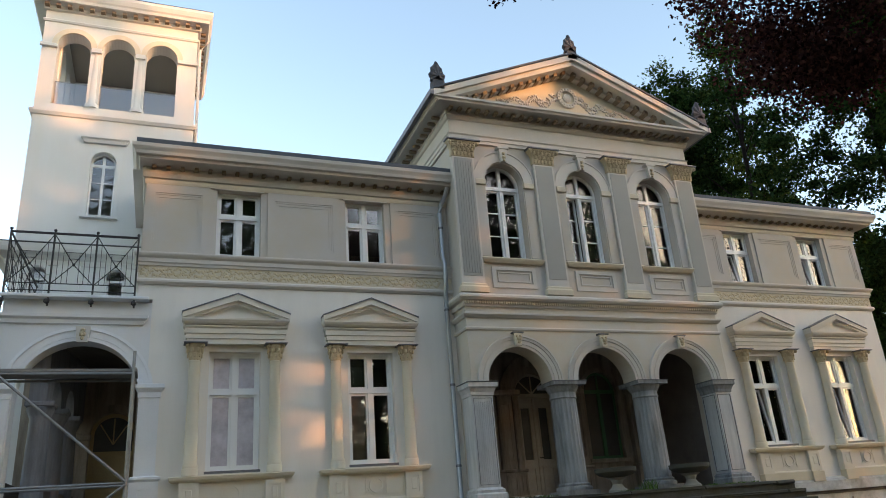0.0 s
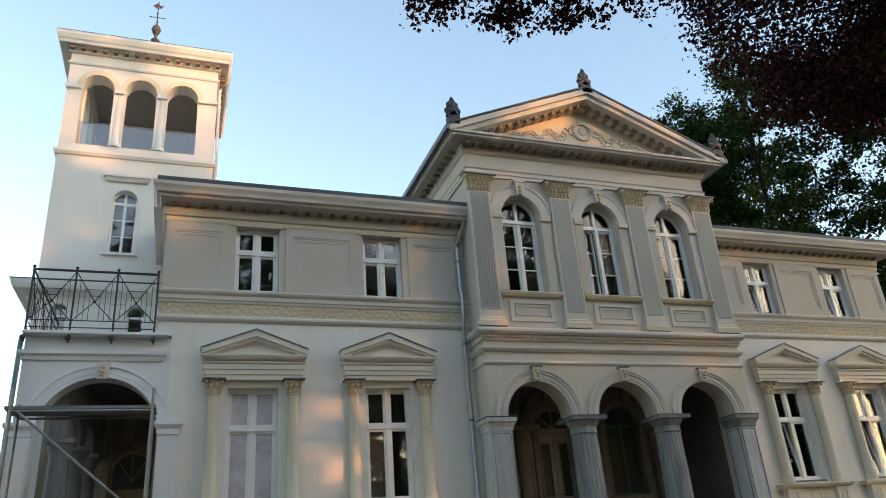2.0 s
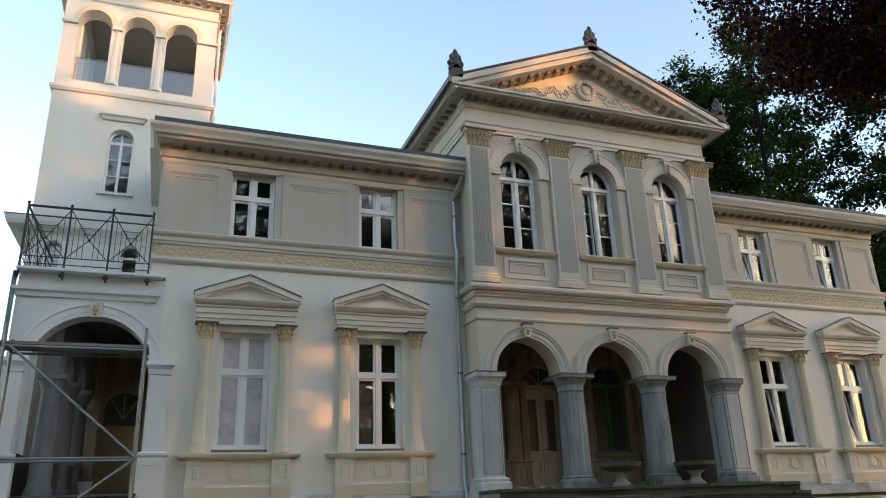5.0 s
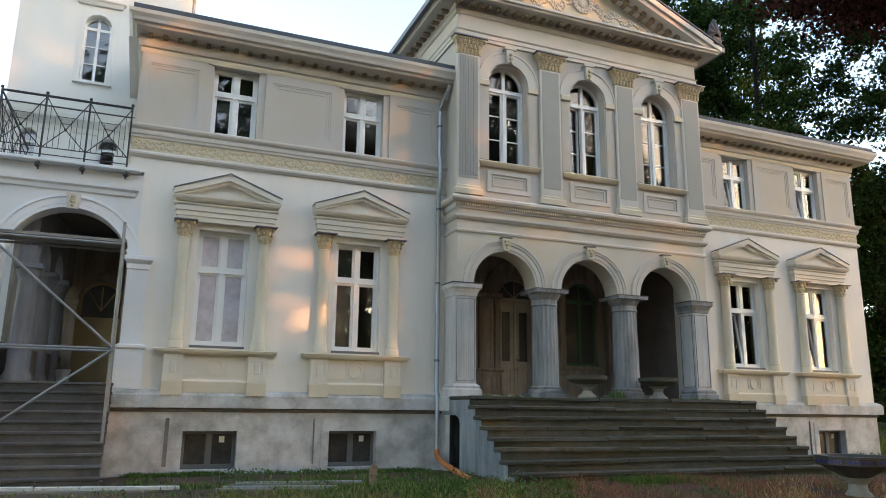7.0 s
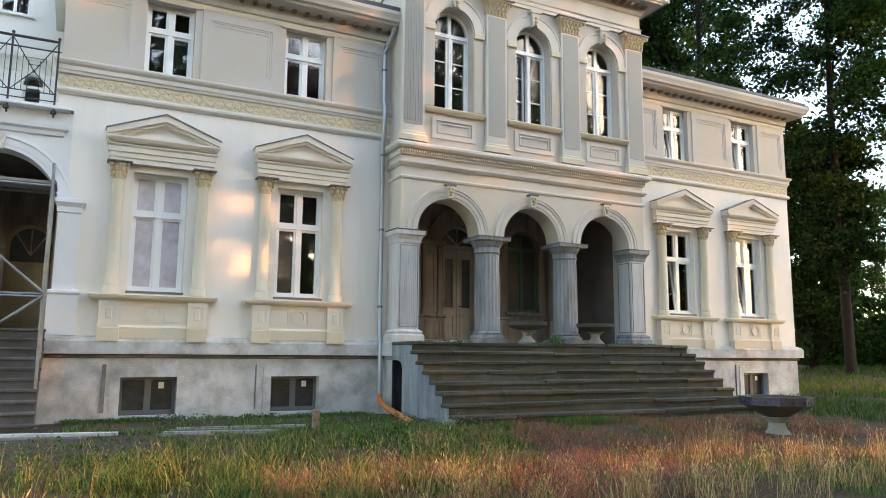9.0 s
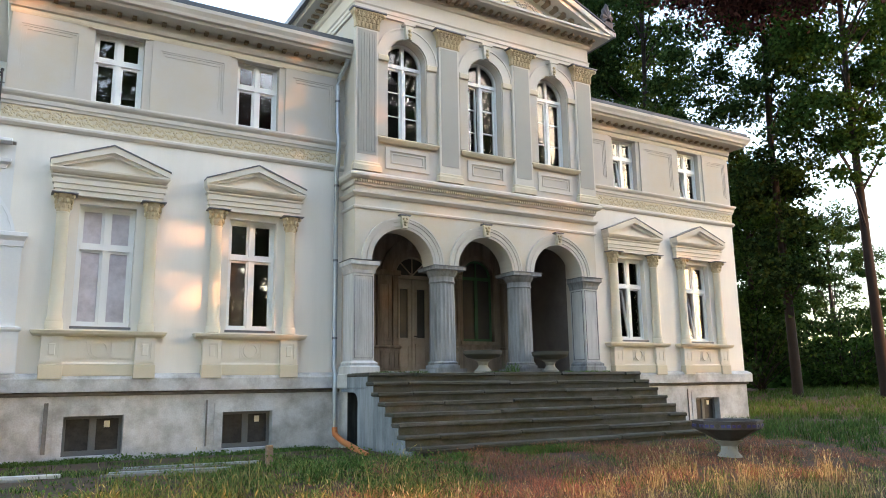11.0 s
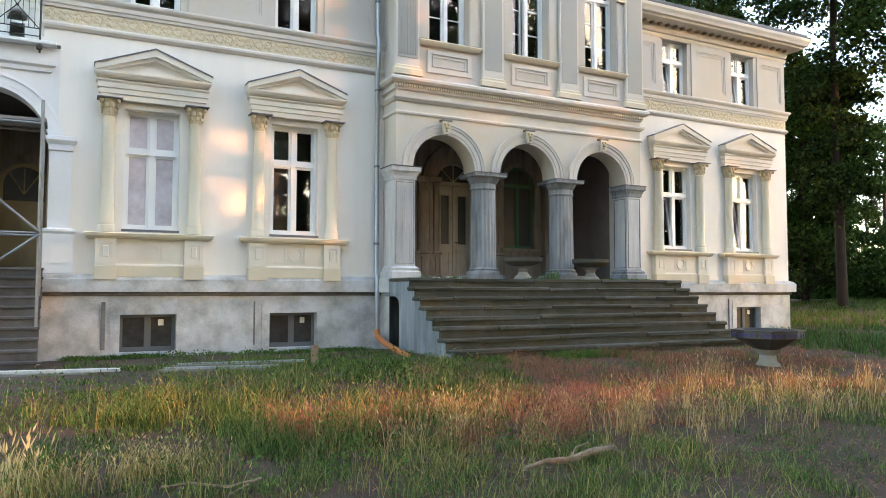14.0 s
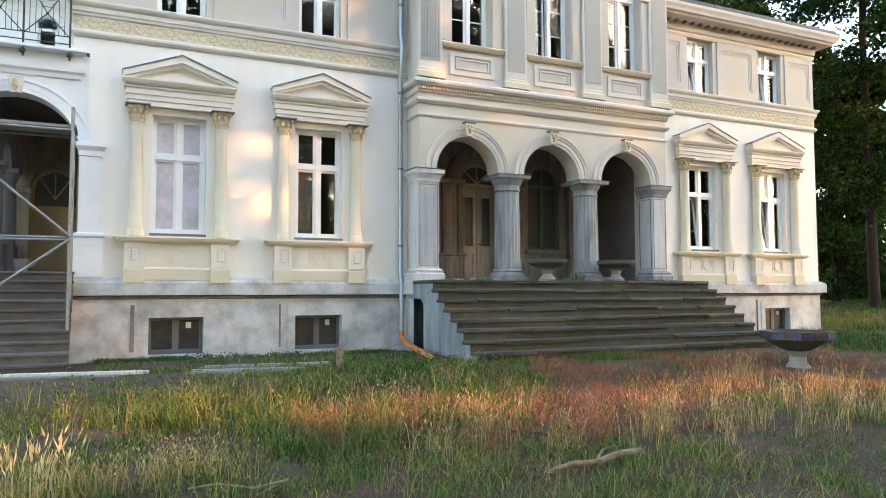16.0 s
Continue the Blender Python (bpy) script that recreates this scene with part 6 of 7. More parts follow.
# ---- trees
def leaf_mesh(name, centres, size, rng, droop=0.0):
    """Many small leaf blades, one folded rhombus each, at the given centres."""
    n = len(centres)
    a = rng.normal(size=(n, 3)); a[:, 2] -= droop; a /= np.linalg.norm(a, axis=1, keepdims=True)
    b = rng.normal(size=(n, 3)); b -= a * (a * b).sum(1, keepdims=True); b /= np.linalg.norm(b, axis=1, keepdims=True)
    c = np.cross(a, b)
    w = 0.30 if size > 0.12 else 0.40
    s = size * rng.uniform(0.6, 1.3, size=(n, 1))
    v = np.stack([centres - a * s * 0.5, centres + b * s * w + c * s * 0.08, centres + a * s * 0.5, centres - b * s * w + c * s * 0.08], 1).reshape(-1, 3)
    f = np.arange(4 * n).reshape(-1, 4)
    me = bpy.data.meshes.new(name)
    me.from_pydata(v.tolist(), [], f.tolist())
    return me


def crown_points(rng, at, height, radius, base, clumps, per, spread):
    """Leaf centres: clumps on the shell of an uneven crown, more towards its outside."""
    out, cs = [], []
    lift = (height - base) / 2
    mid = np.array([at[0], at[1], base + lift])
    for i in range(clumps):
        d = rng.normal(size=3); d /= np.linalg.norm(d)
        r = rng.uniform(0.45, 1.0) ** 0.6
        wob = 1 + 0.25 * noise.noise(Vector(d.tolist()) * 1.7 + Vector((at[0], at[1], 0)))
        c = mid + d * np.array([radius, radius, lift]) * r * wob
        cs.append(c)
        sp = spread * rng.uniform(0.6, 1.3)
        out.append(c + rng.normal(size=(per, 3)) * np.array([sp, sp, sp * 0.55]))
    return np.concatenate(out), cs


def build_tree(name, x, y, height, radius, base, clumps, per, spread, size, material, label, seed, trunk=0.26, group="trees behind the house"):
    rng = np.random.default_rng(seed)
    z = ground_z(x, y) - 0.1
    t = empty(name, (x, y, z))
    tagged(t, label, "tree", group=group)
    pts, cs = crown_points(rng, (0, 0), height, radius, base, clumps, per, spread)
    bm = tube([(0, 0, 0), (0.05, 0.1, height * 0.25), (-0.18, 0.0, height * 0.5), (0.15, -0.1, height * 0.9)], trunk, seg=10, r_end=trunk * 0.35)
    part("trunk", bm, BARK, t, smooth=True)
    for c in cs[:: max(1, len(cs) // 16)]:
        s = Vector((0, 0, min(max(base * 0.8, c[2] - radius * 0.9), height * 0.75)))
        e = Vector(c)
        part("limb", tube([s, s.lerp(e, 0.5) + Vector((0, 0, 0.25)), e], trunk * 0.28, None, 5, 0.02), BARK, t)
    me = leaf_mesh("crown", pts, size, rng)
    me.materials.append(material)
    o = new("crown", me)
    o.parent = t
    return t


TREES = [(9.5, 17, 19, 3.4, 6), (13.5, 13, 21.3, 4.2, 5), (16.7, 9.6, 25, 3.4, 4), (20.2, 5.3, 24, 2.2, 3.5), (27.3, 18.8, 26, 3.6, 3), (20.2, 1.5, 25, 3.0, 8.5), (24, 22, 27, 6, 4), (44, 4, 24, 6, 2), (5, 22, 21, 4.2, 7), (29, 1.5, 25, 3.0, 11), (23.6, 9.6, 13, 2.4, 1.0), (34, 17, 15, 3.0, 2), (15.9, 13.7, 23.6, 2.8, 14), (50, 21.6, 15, 4.5, 2.5)]
for i, (x, y, h, r, b) in enumerate(TREES):
    build_tree("tall_tree", x, y, h, r, b, 165, 190, 0.40, 0.215, LEAF if i % 5 else LEAF_LIGHT, "tall dark green broadleaf tree with open crown", 40 + i, 0.23)
# undergrowth beside the house
for i, (x, y, h, r) in enumerate([(20, 12, 3.0, 3.2), (26, 6, 2.6, 3.0), (33, 10, 2.6, 4.0), (40, 16, 3.2, 5), (30, 18, 4, 5), (48, 12, 3.6, 6), (52, 2, 3.6, 6), (15, 20, 4, 4), (26.5, 7.0, 4.5, 2.6), (31, 5.0, 3.6, 3.0), (22, 8.5, 4.0, 2.4)]):
    build_tree("shrub", x, y, h, r, 0.3, 40, 60, 0.5, 0.22, LEAF_LIGHT if i % 2 else LEAF, "dense green shrub at the wood's edge", 80 + i, 0.08, "shrubs at the wood's edge")
# woods further off
rng = np.random.default_rng(7)
pts = []
for i in range(230):
    a = radians(rng.uniform(-12, 100)); d = rng.uniform(75, 120)
    h = rng.uniform(1.5, 17 if a < radians(45) else 7.5)
    c = np.array([EYE[0] + d * math.sin(a), EYE[1] + d * math.cos(a), h])
    pts.append(c + rng.normal(size=(60, 3)) * np.array([2.2, 2.2, 1.4]))
for i in range(430):
    a = radians(rng.uniform(50, 78)); d = rng.uniform(46, 80)
    c = np.array([EYE[0] + d * math.sin(a), EYE[1] + d * math.cos(a), rng.uniform(0.2, 0.052 * d * (0.65 + 0.45 * math.sin(a * 41.0) * math.sin(a * 17.0 + 1.0)))])
    pts.append(c + rng.normal(size=(60, 3)) * np.array([1.6, 1.6, 0.7]))
me = leaf_mesh("distant_woods", np.concatenate(pts), 0.7, rng)
me.materials.append(LEAF_LIGHT)
tagged(new("distant_woods", me), "distant green woods behind the park", "woods", kind="stuff")

# gaps cut in the crowns to put low-sun patches on house and lawn
GAPS = [(-6.45, 4.20, 0.75, 0.42), (-6.50, 3.05, 0.70, 0.48), (-2.8, 5.85, 1.0, 0.30), (-0.6, 5.75, 1.3, 0.26), (1.5, 5.7, 0.9, 0.22), (-1.55, 11.40, 0.95, 0.50), (-2.8, 11.85, 0.75, 0.30), (-1.6, 12.35, 0.75, 0.30),
        (-2.6, 11.1, 0.8, 0.4), (-0.4, 6.6, 0.5, 0.15), (-3.05, 7.0, 0.22, 0.5), (-9.3, 8.5, 0.45, 0.35), (-7.2, 9.9, 0.6, 0.25), (-7.6, 13.8, 3.2, 1.5), (2.3, 5.0, 0.8, 0.25), (-1.0, 5.1, 1.0, 0.15)]
LAWN = [(-7.4, -7.9, 1.4, 0.8), (-5.2, -8.1, 1.6, 0.8), (-3.2, -8.4, 1.3, 0.7), (-0.6, -8.7, 1.8, 0.8), (1.6, -9.0, 1.5, 0.7), (-10.1, -8.9, 0.9, 0.7), (-8.6, -6.4, 1.2, 0.6), (-4.4, -9.6, 0.6, 0.35)]


def sunlit(p):
    """True where the sun's ray through p goes on to one of the bright patches."""
    k = (p[:, 1] + 0.4) / SUN_DIR.y
    qx, qz = p[:, 0] - SUN_DIR.x * k, p[:, 2] - SUN_DIR.z * k
    keep = np.zeros(len(p), bool)
    for x, z, rx, rz in GAPS:
        keep |= ((qx - x) / rx) ** 2 + ((qz - z) / rz) ** 2 < 1.3
    keep &= np.sin(37.0 * p[:, 0] + 91.0 * p[:, 1] + 53.0 * p[:, 2]) > -0.55    # a few leaves hang into the gaps
    k = (p[:, 2] - 0.15) / SUN_DIR.z
    gx, gy = p[:, 0] - SUN_DIR.x * k, p[:, 1] - SUN_DIR.y * k
    for x, y, rx, ry in LAWN:
        keep |= ((gx - x) / rx) ** 2 + ((gy - y) / ry) ** 2 < 1.3
    dapple = np.sin(2.1 * gx + 1.3 * np.sin(1.7 * gy)) + np.sin(2.9 * gy + 0.8 * gx)
    keep |= (gx > -10.5) & (gx < 3.4) & (np.abs(gy + 8.3 + 0.12 * (gx + 3)) < 1.1) & (dapple > -0.9)
    return keep


# copper beech reaching over the lawn
beech = empty("copper_beech", (4.7, -10.6, -0.4))
tagged(beech, "copper beech with dark purple leaves overhanging the lawn", "tree")
rng = np.random.default_rng(21)
local_beech = lambda p: (p[0] - 4.7, p[1] + 10.6, p[2] + 0.4)
part("trunk", tube([(0, 0, 0), (0.1, 0.1, 3), (-0.1, 0.2, 8), (0.0, 0.1, 14)], 0.42, seg=12, r_end=0.15), BARK, beech, smooth=True)


def sight(az, el, d):
    """A point d metres from the eye at that azimuth (clockwise from +y) and elevation."""
    a, e = radians(az), radians(el)
    return np.array([EYE[0] + d * math.cos(e) * math.sin(a), EYE[1] + d * math.cos(e) * math.cos(a), EYE[2] + d * math.sin(e)])


BEECH_EDGE = lambda az: float(np.interp(az, (46.4, 47.2, 48.0, 49.0, 51, 54, 57, 61, 64, 80), (34.0, 31.6, 30.2, 29.2, 27.6, 27.2, 27.4, 27.4, 27.0, 26.0)))
pts = []
for i in range(400):
    az = rng.uniform(46.4, 80)
    low = BEECH_EDGE(az) + 0.9 * math.sin(az * 1.9)
    el = low + 34 * rng.uniform() ** 2.0
    c = sight(az, el, rng.uniform(10.5, 14))
    pts.append(c + rng.normal(size=(240, 3)) * np.array([0.22, 0.22, 0.16]))
    if i % 14 == 0:
        part("limb", tube([local_beech((4.7, -10.4, 6 + 0.05 * i)), local_beech(tuple((c + np.array([4.7, -10.4, 8])) / 2 + np.array([0, 0, 0.8]))), local_beech(tuple(c))], 0.07, None, 5, 0.012), BARK, beech)
# hanging twigs along the upper edge of the view
TWIGS = [(19.9, 41.5), (21.1, 40.2), (22.6, 41.0), (24.3, 41.1), (25.8, 40.3), (27.1, 39.4), (28.4, 39.7), (29.2, 38.4), (30.9, 38.6), (32.6, 39.0), (34.1, 38.1), (35.8, 38.5), (37.3, 38.2), (39.3, 38.8), (42.0, 38.4), (43.3, 38.3), (44.7, 37.1), (46.0, 37.4)]
for az, el in TWIGS + [(a + 0.8, e + 1.7) for a, e in TWIGS if a < 37] + [(45.8, 34.5), (46.0, 33.0), (46.6, 31.6)]:
    n = 56 if az < 38.5 else 34
    c = sight(az, el + 0.7, 9.5)
    for sub in range(5):
        pts.append(c + rng.normal(size=3) * np.array([0.15, 0.15, 0.10]) + rng.normal(size=(n * 2 // 5, 3)) * np.array([0.065, 0.065, 0.06]))
    e = sight(az + 9, el + 5, 10.5)
    part("twig", tube([local_beech(tuple(e)), local_beech(tuple((e + c) / 2 + np.array([0, 0, 0.15]))), local_beech(tuple(c))], 0.025, None, 5, 0.006), BARK, beech)
part("limb", tube([local_beech((4.7, -10.4, 9)), local_beech(tuple(sight(44, 47, 11))), local_beech(tuple(sight(24, 46.5, 10.3)))], 0.10, None, 6, 0.02), BARK, beech)
P = np.concatenate(pts)
P = P[~sunlit(P)] - np.array([4.7, -10.6, -0.4])
me = leaf_mesh("crown", P, 0.066, rng)
me.materials.append(LEAF_COPPER)
cr = new("crown", me)
cr.parent = beech

# tall unseen trees behind the camera, added to screen sun and sky
rng = np.random.default_rng(99)
# a tall high-crowned tree further left, also unseen and added
hx, hy = -9.0, -31.0
t = empty("park_tree", (hx, hy, -0.5))
tagged(t, "tall unseen high-crowned tree added to screen sun and sky", "tree", group="park trees across the lawn")
part("trunk", tube([(0, 0, 0), (0.1, 0, 9), (0, 0.1, 22)], 0.4, seg=10, r_end=0.12), BARK, t, smooth=True)
u = rng.normal(size=(9000, 3)); u /= np.linalg.norm(u, axis=1, keepdims=True)
q = u * (rng.uniform(0.2, 1.0, size=(9000, 1)) ** 0.4) * np.array([8.5, 4, 7.5]) + np.array([hx, hy, 20.0])
me = leaf_mesh("crown", q[~sunlit(q)] - np.array([hx, hy, -0.5]), 0.5, rng)
me.materials.append(LEAF)
o = new("crown", me)
o.parent = t
for i, (x, y, h, r) in enumerate([(9, -30, 24, 5), (15, -31, 25, 5), (21, -30, 23, 5.2), (27, -31, 19, 5.2), (32, -30, 18.5, 4.8), (52, -29, 20, 5.0), (59, -27, 20, 5.0), (66, -23, 20, 5.5), (3.5, -31, 20, 4.6), (-13, -34, 19, 5), (-21, -34, 18, 5.5), (-31, -30, 21, 6), (-40, -20, 21, 6), (-5.6, -33, 18, 4.6)]):
    t = empty("park_tree", (x, y, -0.5))
    tagged(t, "tall unseen leafy tree added to screen sun and sky", "tree", group="park trees across the lawn")
    part("trunk", tube([(0, 0, 0), (0.1, 0, h * 0.4), (0, 0.1, h * 0.8)], 0.45, seg=10, r_end=0.12), BARK, t, smooth=True)
    n = 12000 if x > 0 else (15000 if x == -5.6 else 6000)
    u = rng.normal(size=(n, 3)); u /= np.linalg.norm(u, axis=1, keepdims=True)
    q = u * (rng.uniform(0.2, 1.0, size=(n, 1)) ** 0.4) * np.array([r, r * 0.8, h * 0.52]) + np.array([x, y, h * 0.5])
    q = q[(q[:, 2] > 0.2) & ~sunlit(q)]
    me = leaf_mesh("crown", q - np.array([x, y, -0.5]), 0.5 if x > 0 else 0.62, rng)
    me.materials.append(LEAF)
    o = new("crown", me)
    o.parent = t


# ---- grass
def blades(name, xy, height, width, rng, material, label, lean=0.35, head=0.0, ear=1.7, top=None):
    """Bent grass blades; head: a seed ear of that length at the tip."""
    n = len(xy)
    z = np.array([ground_z(float(a), float(b)) for a, b in xy]) - 0.008
    if top is not None:
        z = np.full(n, top)
    base = np.column_stack([xy, z])
    h = height * rng.uniform(0.5, 1.25, size=n)
    ang = rng.uniform(0, 2 * np.pi, n)
    side = np.column_stack([np.cos(ang), np.sin(ang), np.zeros(n)])
    la = rng.uniform(0, 2 * np.pi, n)
    ln = np.column_stack([np.cos(la), np.sin(la), np.zeros(n)]) * (h * lean * rng.uniform(0.2, 1.4, n))[:, None]
    up = np.array([0, 0, 1.0])
    p1 = base + ln * 0.30 + up * (h * 0.55)[:, None]
    p2 = base + ln + up * h[:, None]
    w = (width * rng.uniform(0.7, 1.3, n))[:, None]
    cols = [base - side * w, base + side * w, p1 + side * w * 0.8, p1 - side * w * 0.8, p2]
    if head:
        d = (p2 - p1); d /= np.linalg.norm(d, axis=1, keepdims=True)
        hw = w * ear
        hl = (head * rng.uniform(0.6, 1.3, n))[:, None]
        cols += [p2 + d * hl * 0.35 + side * hw, p2 + d * hl, p2 + d * hl * 0.35 - side * hw]
    k = len(cols)
    v = np.stack(cols, 1).reshape(-1, 3)
    fs = []
    for i in range(n):
        o = i * k
        fs.append((o, o + 1, o + 2, o + 3)); fs.append((o + 3, o + 2, o + 4))
        if head:
            fs.append((o + 4, o + 5, o + 6, o + 7))
    me = bpy.data.meshes.new(name)
    me.from_pydata(v.tolist(), [], fs)
    me.materials.append(material)
    return tagged(new(name, me), label, "grass", kind="stuff")


def scatter(rng, n, x0, x1, y0, y1, keep, scale=0.9, thr=0.0, tuft=0):
    """Points on the lawn, gathered by a patchy noise and kept by a rule."""
    out = []
    while len(out) < n:
        x, y = rng.uniform(x0, x1), rng.uniform(y0, y1)
        if keep(x, y) and noise.noise(Vector((x * scale, y * scale, 3.7))) > thr + rng.uniform(-0.25, 0.25):
            if tuft:
                for _ in range(tuft):
                    out.append((x + rng.normal() * 0.05, y + rng.normal() * 0.05))
            else:
                out.append((x, y))
    return np.array(out[:n])


def open_lawn(x, y):
    if -SW - 0.3 < x < SW + 0.1 and y > -3.85: return False
    if y > -0.25 and x < 10.2: return False
    if x < -9.7 and y > -2.4: return False
    if math.hypot(x - EYE[0], y - EYE[1]) < 1.6: return False
    return True


def near_lawn(x, y):
    return open_lawn(x, y) and y + 0.35 * (x + 9) < -7.6


def blotch(x, y, s=0.8, k=0.0):
    """A slow patchiness of the lawn, about -0.5 to 0.5."""
    return noise.noise(Vector((x * s + 11.0 + k, y * s, k)))


def zone(cx, cy, rx, ry, ragged=0.9):
    """A rule for an uneven oval patch of the lawn."""
    return lambda x, y: open_lawn(x, y) and ((x - cx) / rx) ** 2 + ((y - cy) / ry) ** 2 < 1.0 + ragged * (blotch(x, y, 1.3, cx) + blotch(x, y, 4.0, cy))


rng = np.random.default_rng(5)
path_rule = lambda x, y: open_lawn(x, y) and not (-12.5 < x < -8.4 and -4.9 < y + 0.25 * (x + 10) < -2.9 and blotch(x, y, 2.5) < 0.25)
worn = lambda x, y: path_rule(x, y) and not (x > -5.4 and -10.6 < y < -6.2 and blotch(x, y, 1.1) < 0.1)
blades("turf", scatter(rng, 50000, -14, 9, -13.0, -2.4, worn, 1.3, -0.02, 5), 0.06, 0.0040, rng, BLADE, "short sparse turf", 0.9)
blades("turf", scatter(rng, 26000, -24, 14, -27.0, -12.6, lambda x, y: math.hypot(x - EYE[0], y - EYE[1]) > 1.2, 1.3, -0.15, 6), 0.09, 0.0065, rng, BLADE, "short turf across the lawn", 0.9)
blades("dry_litter", scatter(rng, 75000, -13, 7, -13.0, -3.0, path_rule, 2.1, -0.3, 3), 0.022, 0.0045, rng, BLADE_RED, "brown dry grass litter", 3.0)
blades("dry_litter", scatter(rng, 9000, -8, 4.5, -12.6, -8.2, open_lawn, 3.0, -0.1, 3), 0.016, 0.0040, rng, BLADE_DRY, "pale scraps of straw on the bare earth", 3.2)
blades("dry_litter", scatter(rng, 14000, -8, 5, -12.6, -6.2, open_lawn, 2.4, -0.2, 4), 0.014, 0.0055, rng, LITTER, "dark brown rotted litter on the bare earth", 3.0)
blades("meadow_grass", scatter(rng, 19000, -13, -4.2, -13.0, -8.2, near_lawn, 2.1, 0.10, 8), 0.13, 0.0028, rng, BLADE, "patchy green meadow grass in tufts", 0.8)
blades("meadow_grass", scatter(rng, 5000, -13, -4.2, -13.0, -8.0, near_lawn, 1.3, 0.0, 4), 0.18, 0.0030, rng, BLADE_GOLD, "yellowing meadow grass", 0.8)
blades("meadow_grass", scatter(rng, 6500, -5.5, 4, -13.0, -9.0, open_lawn, 2.1, 0.16, 8), 0.10, 0.0028, rng, BLADE, "patchy green meadow grass in tufts", 0.9)
blades("tall_grass", scatter(rng, 6000, -10, -4.6, -9.2, -5.2, zone(-7.4, -7.0, 2.3, 1.4), 2.3, 0.14, 8), 0.23, 0.0044, rng, BLADE, "tall green grass in loose clumps", 0.7)
blades("tall_grass", scatter(rng, 3600, -6.6, -3.2, -7.4, -3.0, zone(-5.0, -5.6, 1.2, 1.7), 2.3, 0.10, 8), 0.19, 0.0046, rng, BLADE, "tall green grass beside the steps", 0.65)
blades("seed_stalks", scatter(rng, 900, -9.6, -4.4, -8.6, -5.2, zone(-7.0, -6.9, 2.5, 1.5), 2.4, 0.06, 3), 0.40, 0.0036, rng, BLADE_GOLD, "tall yellow-green seeding stalks", 0.6, 0.07)
blades("seed_stalks", scatter(rng, 700, -10.4, -4.2, -10.4, -8.2, open_lawn, 2.6, 0.22, 7), 0.24, 0.0032, rng, BLADE_GOLD, "dry tufts of seeding stalks", 0.6, 0.04)
blades("seed_stalks", scatter(rng, 420, -9.9, -7.4, -9.6, -8.0, zone(-9.0, -8.7, 0.6, 0.35), 1.9, -0.1, 6), 0.25, 0.0034, rng, BLADE_DRY, "dry tuft of seeding stalks", 0.5, 0.04)
blades("meadow_grass", scatter(rng, 7000, -12.5, -8.2, -9.0, -5.0, open_lawn, 1.7, -0.02, 8), 0.10, 0.0040, rng, BLADE, "low green grass beside the path", 0.8)
blades("seed_stalks", scatter(rng, 240, -10.5, -8.0, -8.0, -5.0, open_lawn, 2.4, 0.1, 4), 0.28, 0.0038, rng, BLADE_GOLD, "yellow-green weeds beside the path", 0.5, 0.05)
blades("wall_weeds", scatter(rng, 5500, -9.8, -3.7, -1.1, -0.2, open_lawn, 1.2, -0.05, 8), 0.07, 0.005, rng, LEAF_WEED, "low green weeds along the wall", 0.8)
blades("wall_grass", scatter(rng, 9000, -9.6, -3.8, -5.2, -1.6, path_rule, 1.7, 0.0, 9), 0.085, 0.0045, rng, BLADE, "short green grass before the wall", 0.7)
blades("step_weeds", scatter(rng, 2600, -3.4, 0.8, -4.5, -3.85, lambda x, y: True, 0.7, -0.05, 8), 0.10, 0.009, rng, LEAF_WEED, "low leafy weeds at the foot of the steps", 0.9)
blades("red_grass", scatter(rng, 11000, -6, 7, -9.0, -3.6, zone(-0.6, -5.9, 4.2, 2.1), 1.1, 0.0, 7), 0.12, 0.0022, rng, BLADE_RED, "thin reddish seeding grass", 0.8, 0.03)
blades("red_grass", scatter(rng, 4000, -9, -1.6, -9.8, -5.8, zone(-5.3, -8.0, 2.6, 1.1), 2.4, 0.14, 10), 0.21, 0.0026, rng, BLADE_RED, "reddish seeding grass in tufts", 0.7, 0.05)
blades("straw_tufts", scatter(rng, 900, -7.4, -2.0, -9.9, -7.0, zone(-4.6, -8.5, 2.2, 1.1), 3.0, 0.25, 10), 0.31, 0.0034, rng, BLADE_DRY, "dry straw-coloured tufts", 0.45, 0.06)
blades("straw_grass", scatter(rng, 1000, -6, 6.5, -11.4, -4.6, zone(-1.0, -8.3, 2.3, 1.6, 1.4), 2.4, 0.16, 6), 0.33, 0.0034, rng, BLADE_DRY, "dry straw-coloured grass stalks", 0.35, 0.07)
blades("straw_foot", scatter(rng, 2600, -6, 6.5, -11.4, -4.6, zone(-0.8, -8.5, 2.6, 1.9, 1.4), 2.0, 0.0, 8), 0.15, 0.0036, rng, BLADE, "green grass under the dry stalks", 0.6)
blades("barley_stalks", scatter(rng, 84, -10.45, -9.75, -9.3, -8.55, lambda x, y: True, 0.6, -0.9, 2), 0.37, 0.0035, rng, BARLEY, "pale wild barley with heavy ears", 0.3, 0.11, 2.7)
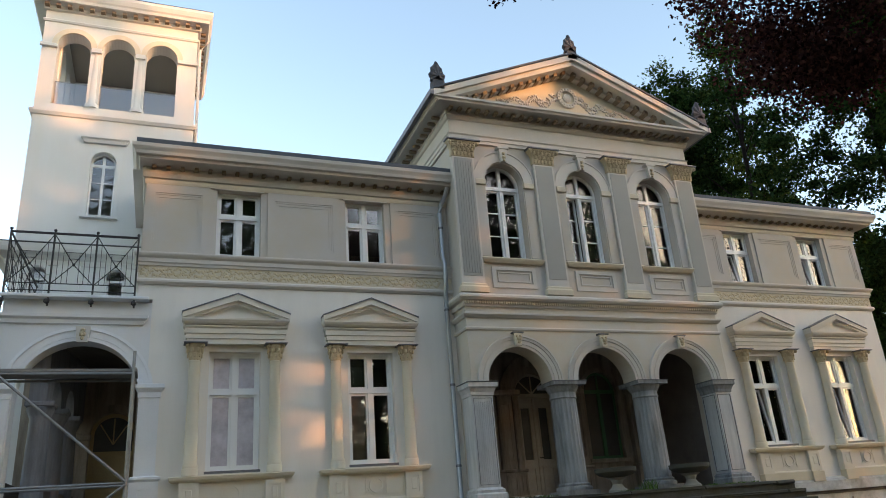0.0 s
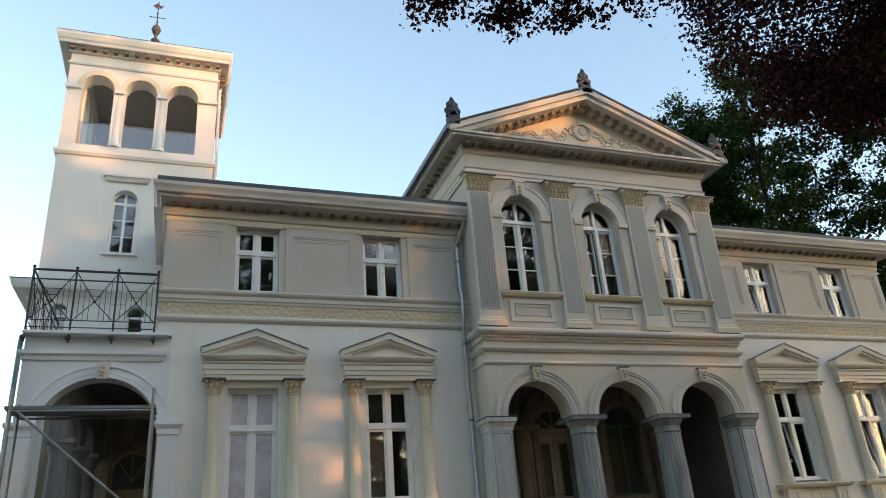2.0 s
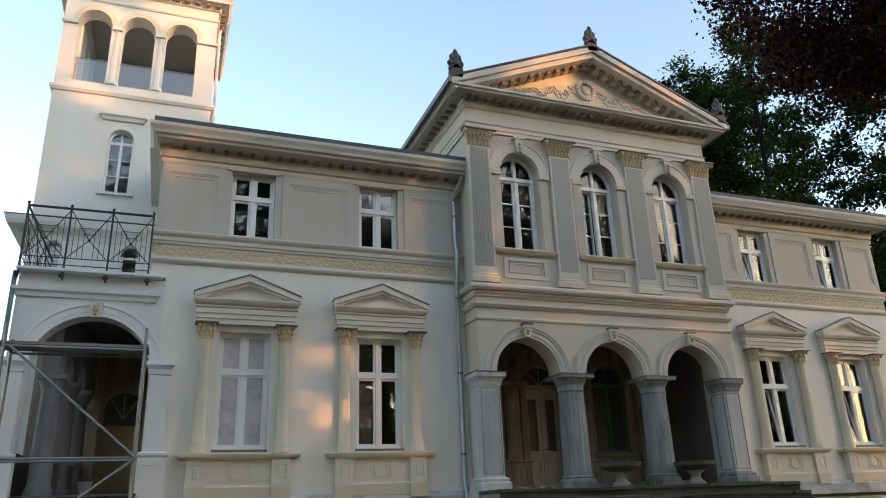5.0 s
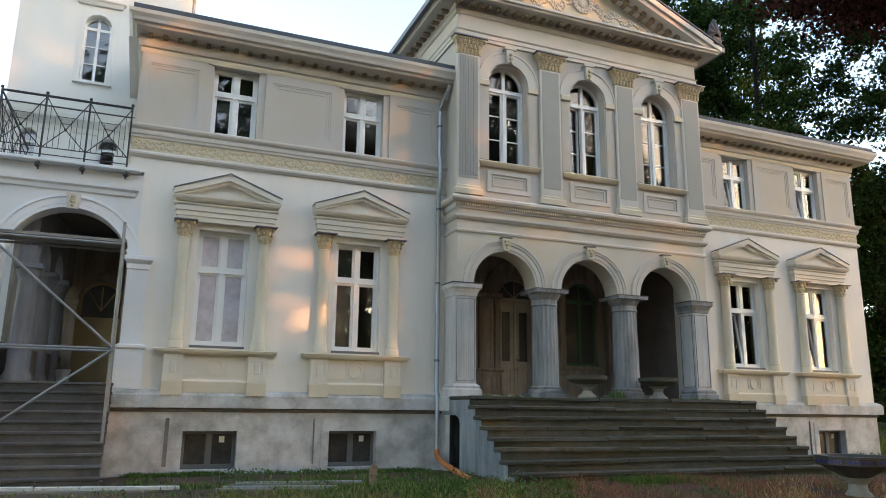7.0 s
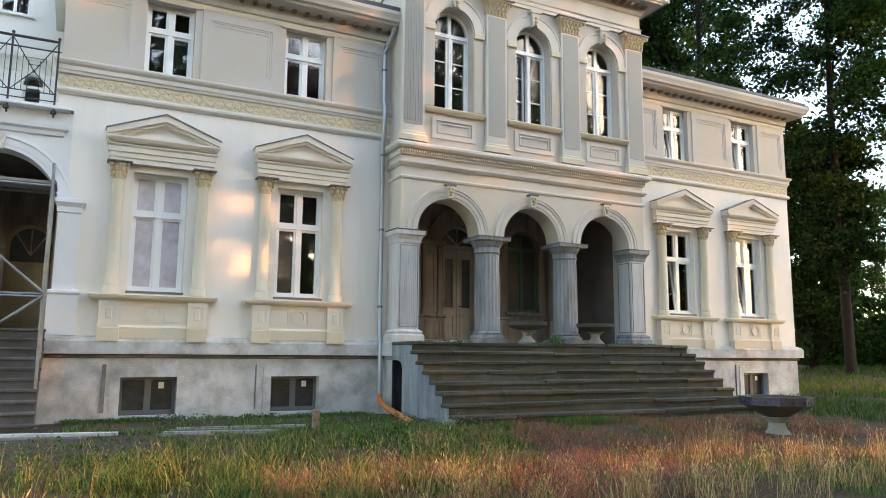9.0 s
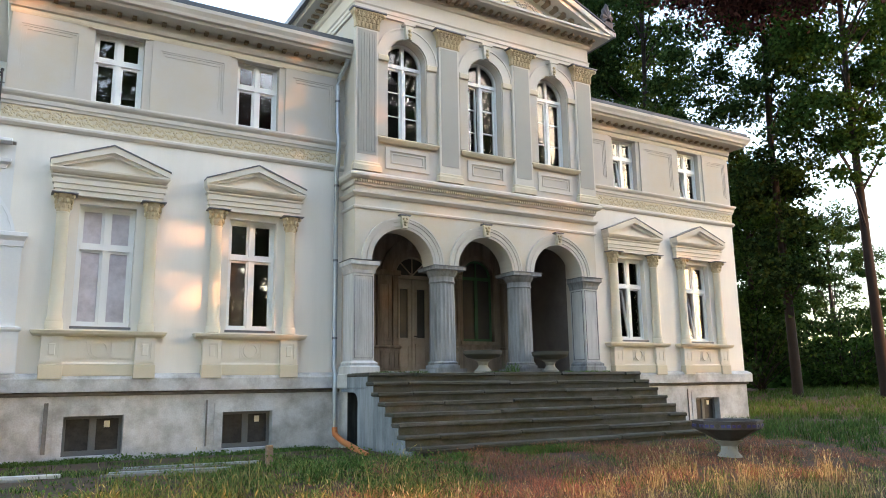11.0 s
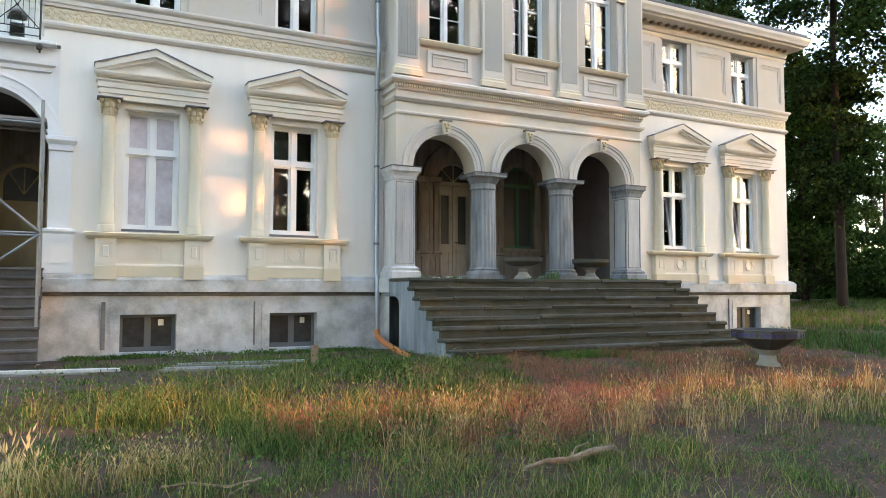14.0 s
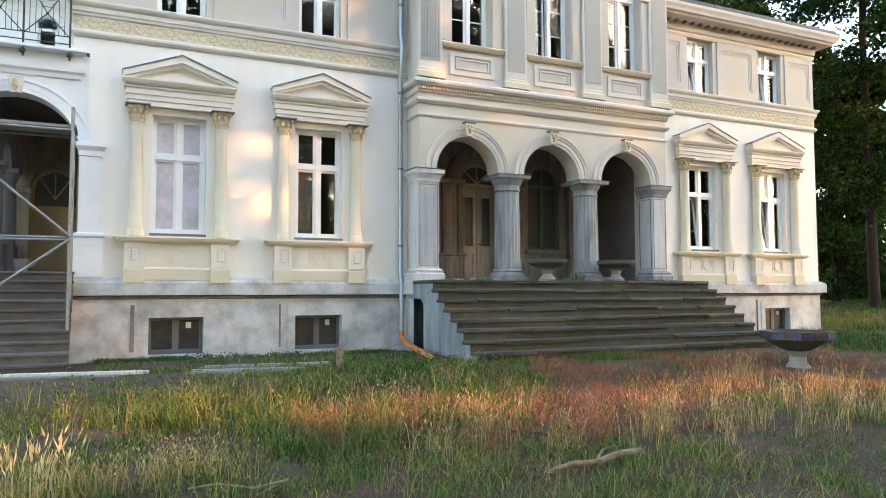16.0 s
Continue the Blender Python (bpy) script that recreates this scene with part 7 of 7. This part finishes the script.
blades("barley_leaves", scatter(rng, 500, -10.6, -9.5, -9.3, -8.5, lambda x, y: True, 0.6, -0.9, 6), 0.22, 0.004, rng, BLADE_GOLD, "yellow-green barley leaves", 0.6)
blades("side_lawn", scatter(rng, 32000, 4.5, 26, -7, 9, open_lawn, 0.5, -0.4, 6), 0.21, 0.009, rng, BLADE_SHADE, "longer green grass beside the house", 0.5)
blades("landing_weeds", np.random.default_rng(8).normal(size=(60, 2)) * np.array([0.10, 0.06]) + np.array([0.18, -1.30]), 0.22, 0.008, rng, LEAF_WEED, "green weeds growing out of the landing", 0.8, top=FL - 0.01)
blades("stair_weeds", scatter(rng, 500, -3.4, 3.4, -1.90, -1.78, lambda x, y: True, 1.4, 0.15, 8), 0.035, 0.006, rng, LEAF_WEED, "moss and weeds in the joint of the top step", 0.9, top=FL - 0.005)



def leafy_weeds(n, x0, x1, y0, y1, keep, high, label):
    """Low broad-leaved plants: small leaves round short stems."""
    at = scatter(rng, n, x0, x1, y0, y1, keep, 5.0, -0.3)
    foot = np.array([(x, y, ground_z(float(x), float(y))) for x, y in at])
    per = 11
    k = np.repeat(foot, per, axis=0)
    tall = np.repeat(rng.uniform(0.4, 1.2, n) * high, per)
    u = rng.uniform(0.1, 1.0, n * per)
    k += np.column_stack([rng.normal(size=n * per) * 0.045, rng.normal(size=n * per) * 0.045, tall * u])
    me = leaf_mesh("leafy_weeds", k, 0.04, rng, -0.6)
    me.materials.append(LEAF_WEED)
    return tagged(new("leafy_weeds", me), label, "weeds", kind="stuff")


leafy_weeds(260, -11.2, -5.0, -9.6, -4.6, open_lawn, 0.24, "low broad-leaved weeds among the grass")
leafy_weeds(110, -6.4, -3.8, -6.8, -3.2, open_lawn, 0.28, "leafy weeds beside the steps")
leafy_weeds(120, -9.6, -4.2, -1.2, -0.3, open_lawn, 0.08, "leafy weeds along the foot of the wall")

# daylight passes the window panes
for ob in scene.objects:
    if ob.type == 'MESH' and GLASS.name in ob.data.materials:
        ob.visible_shadow = False
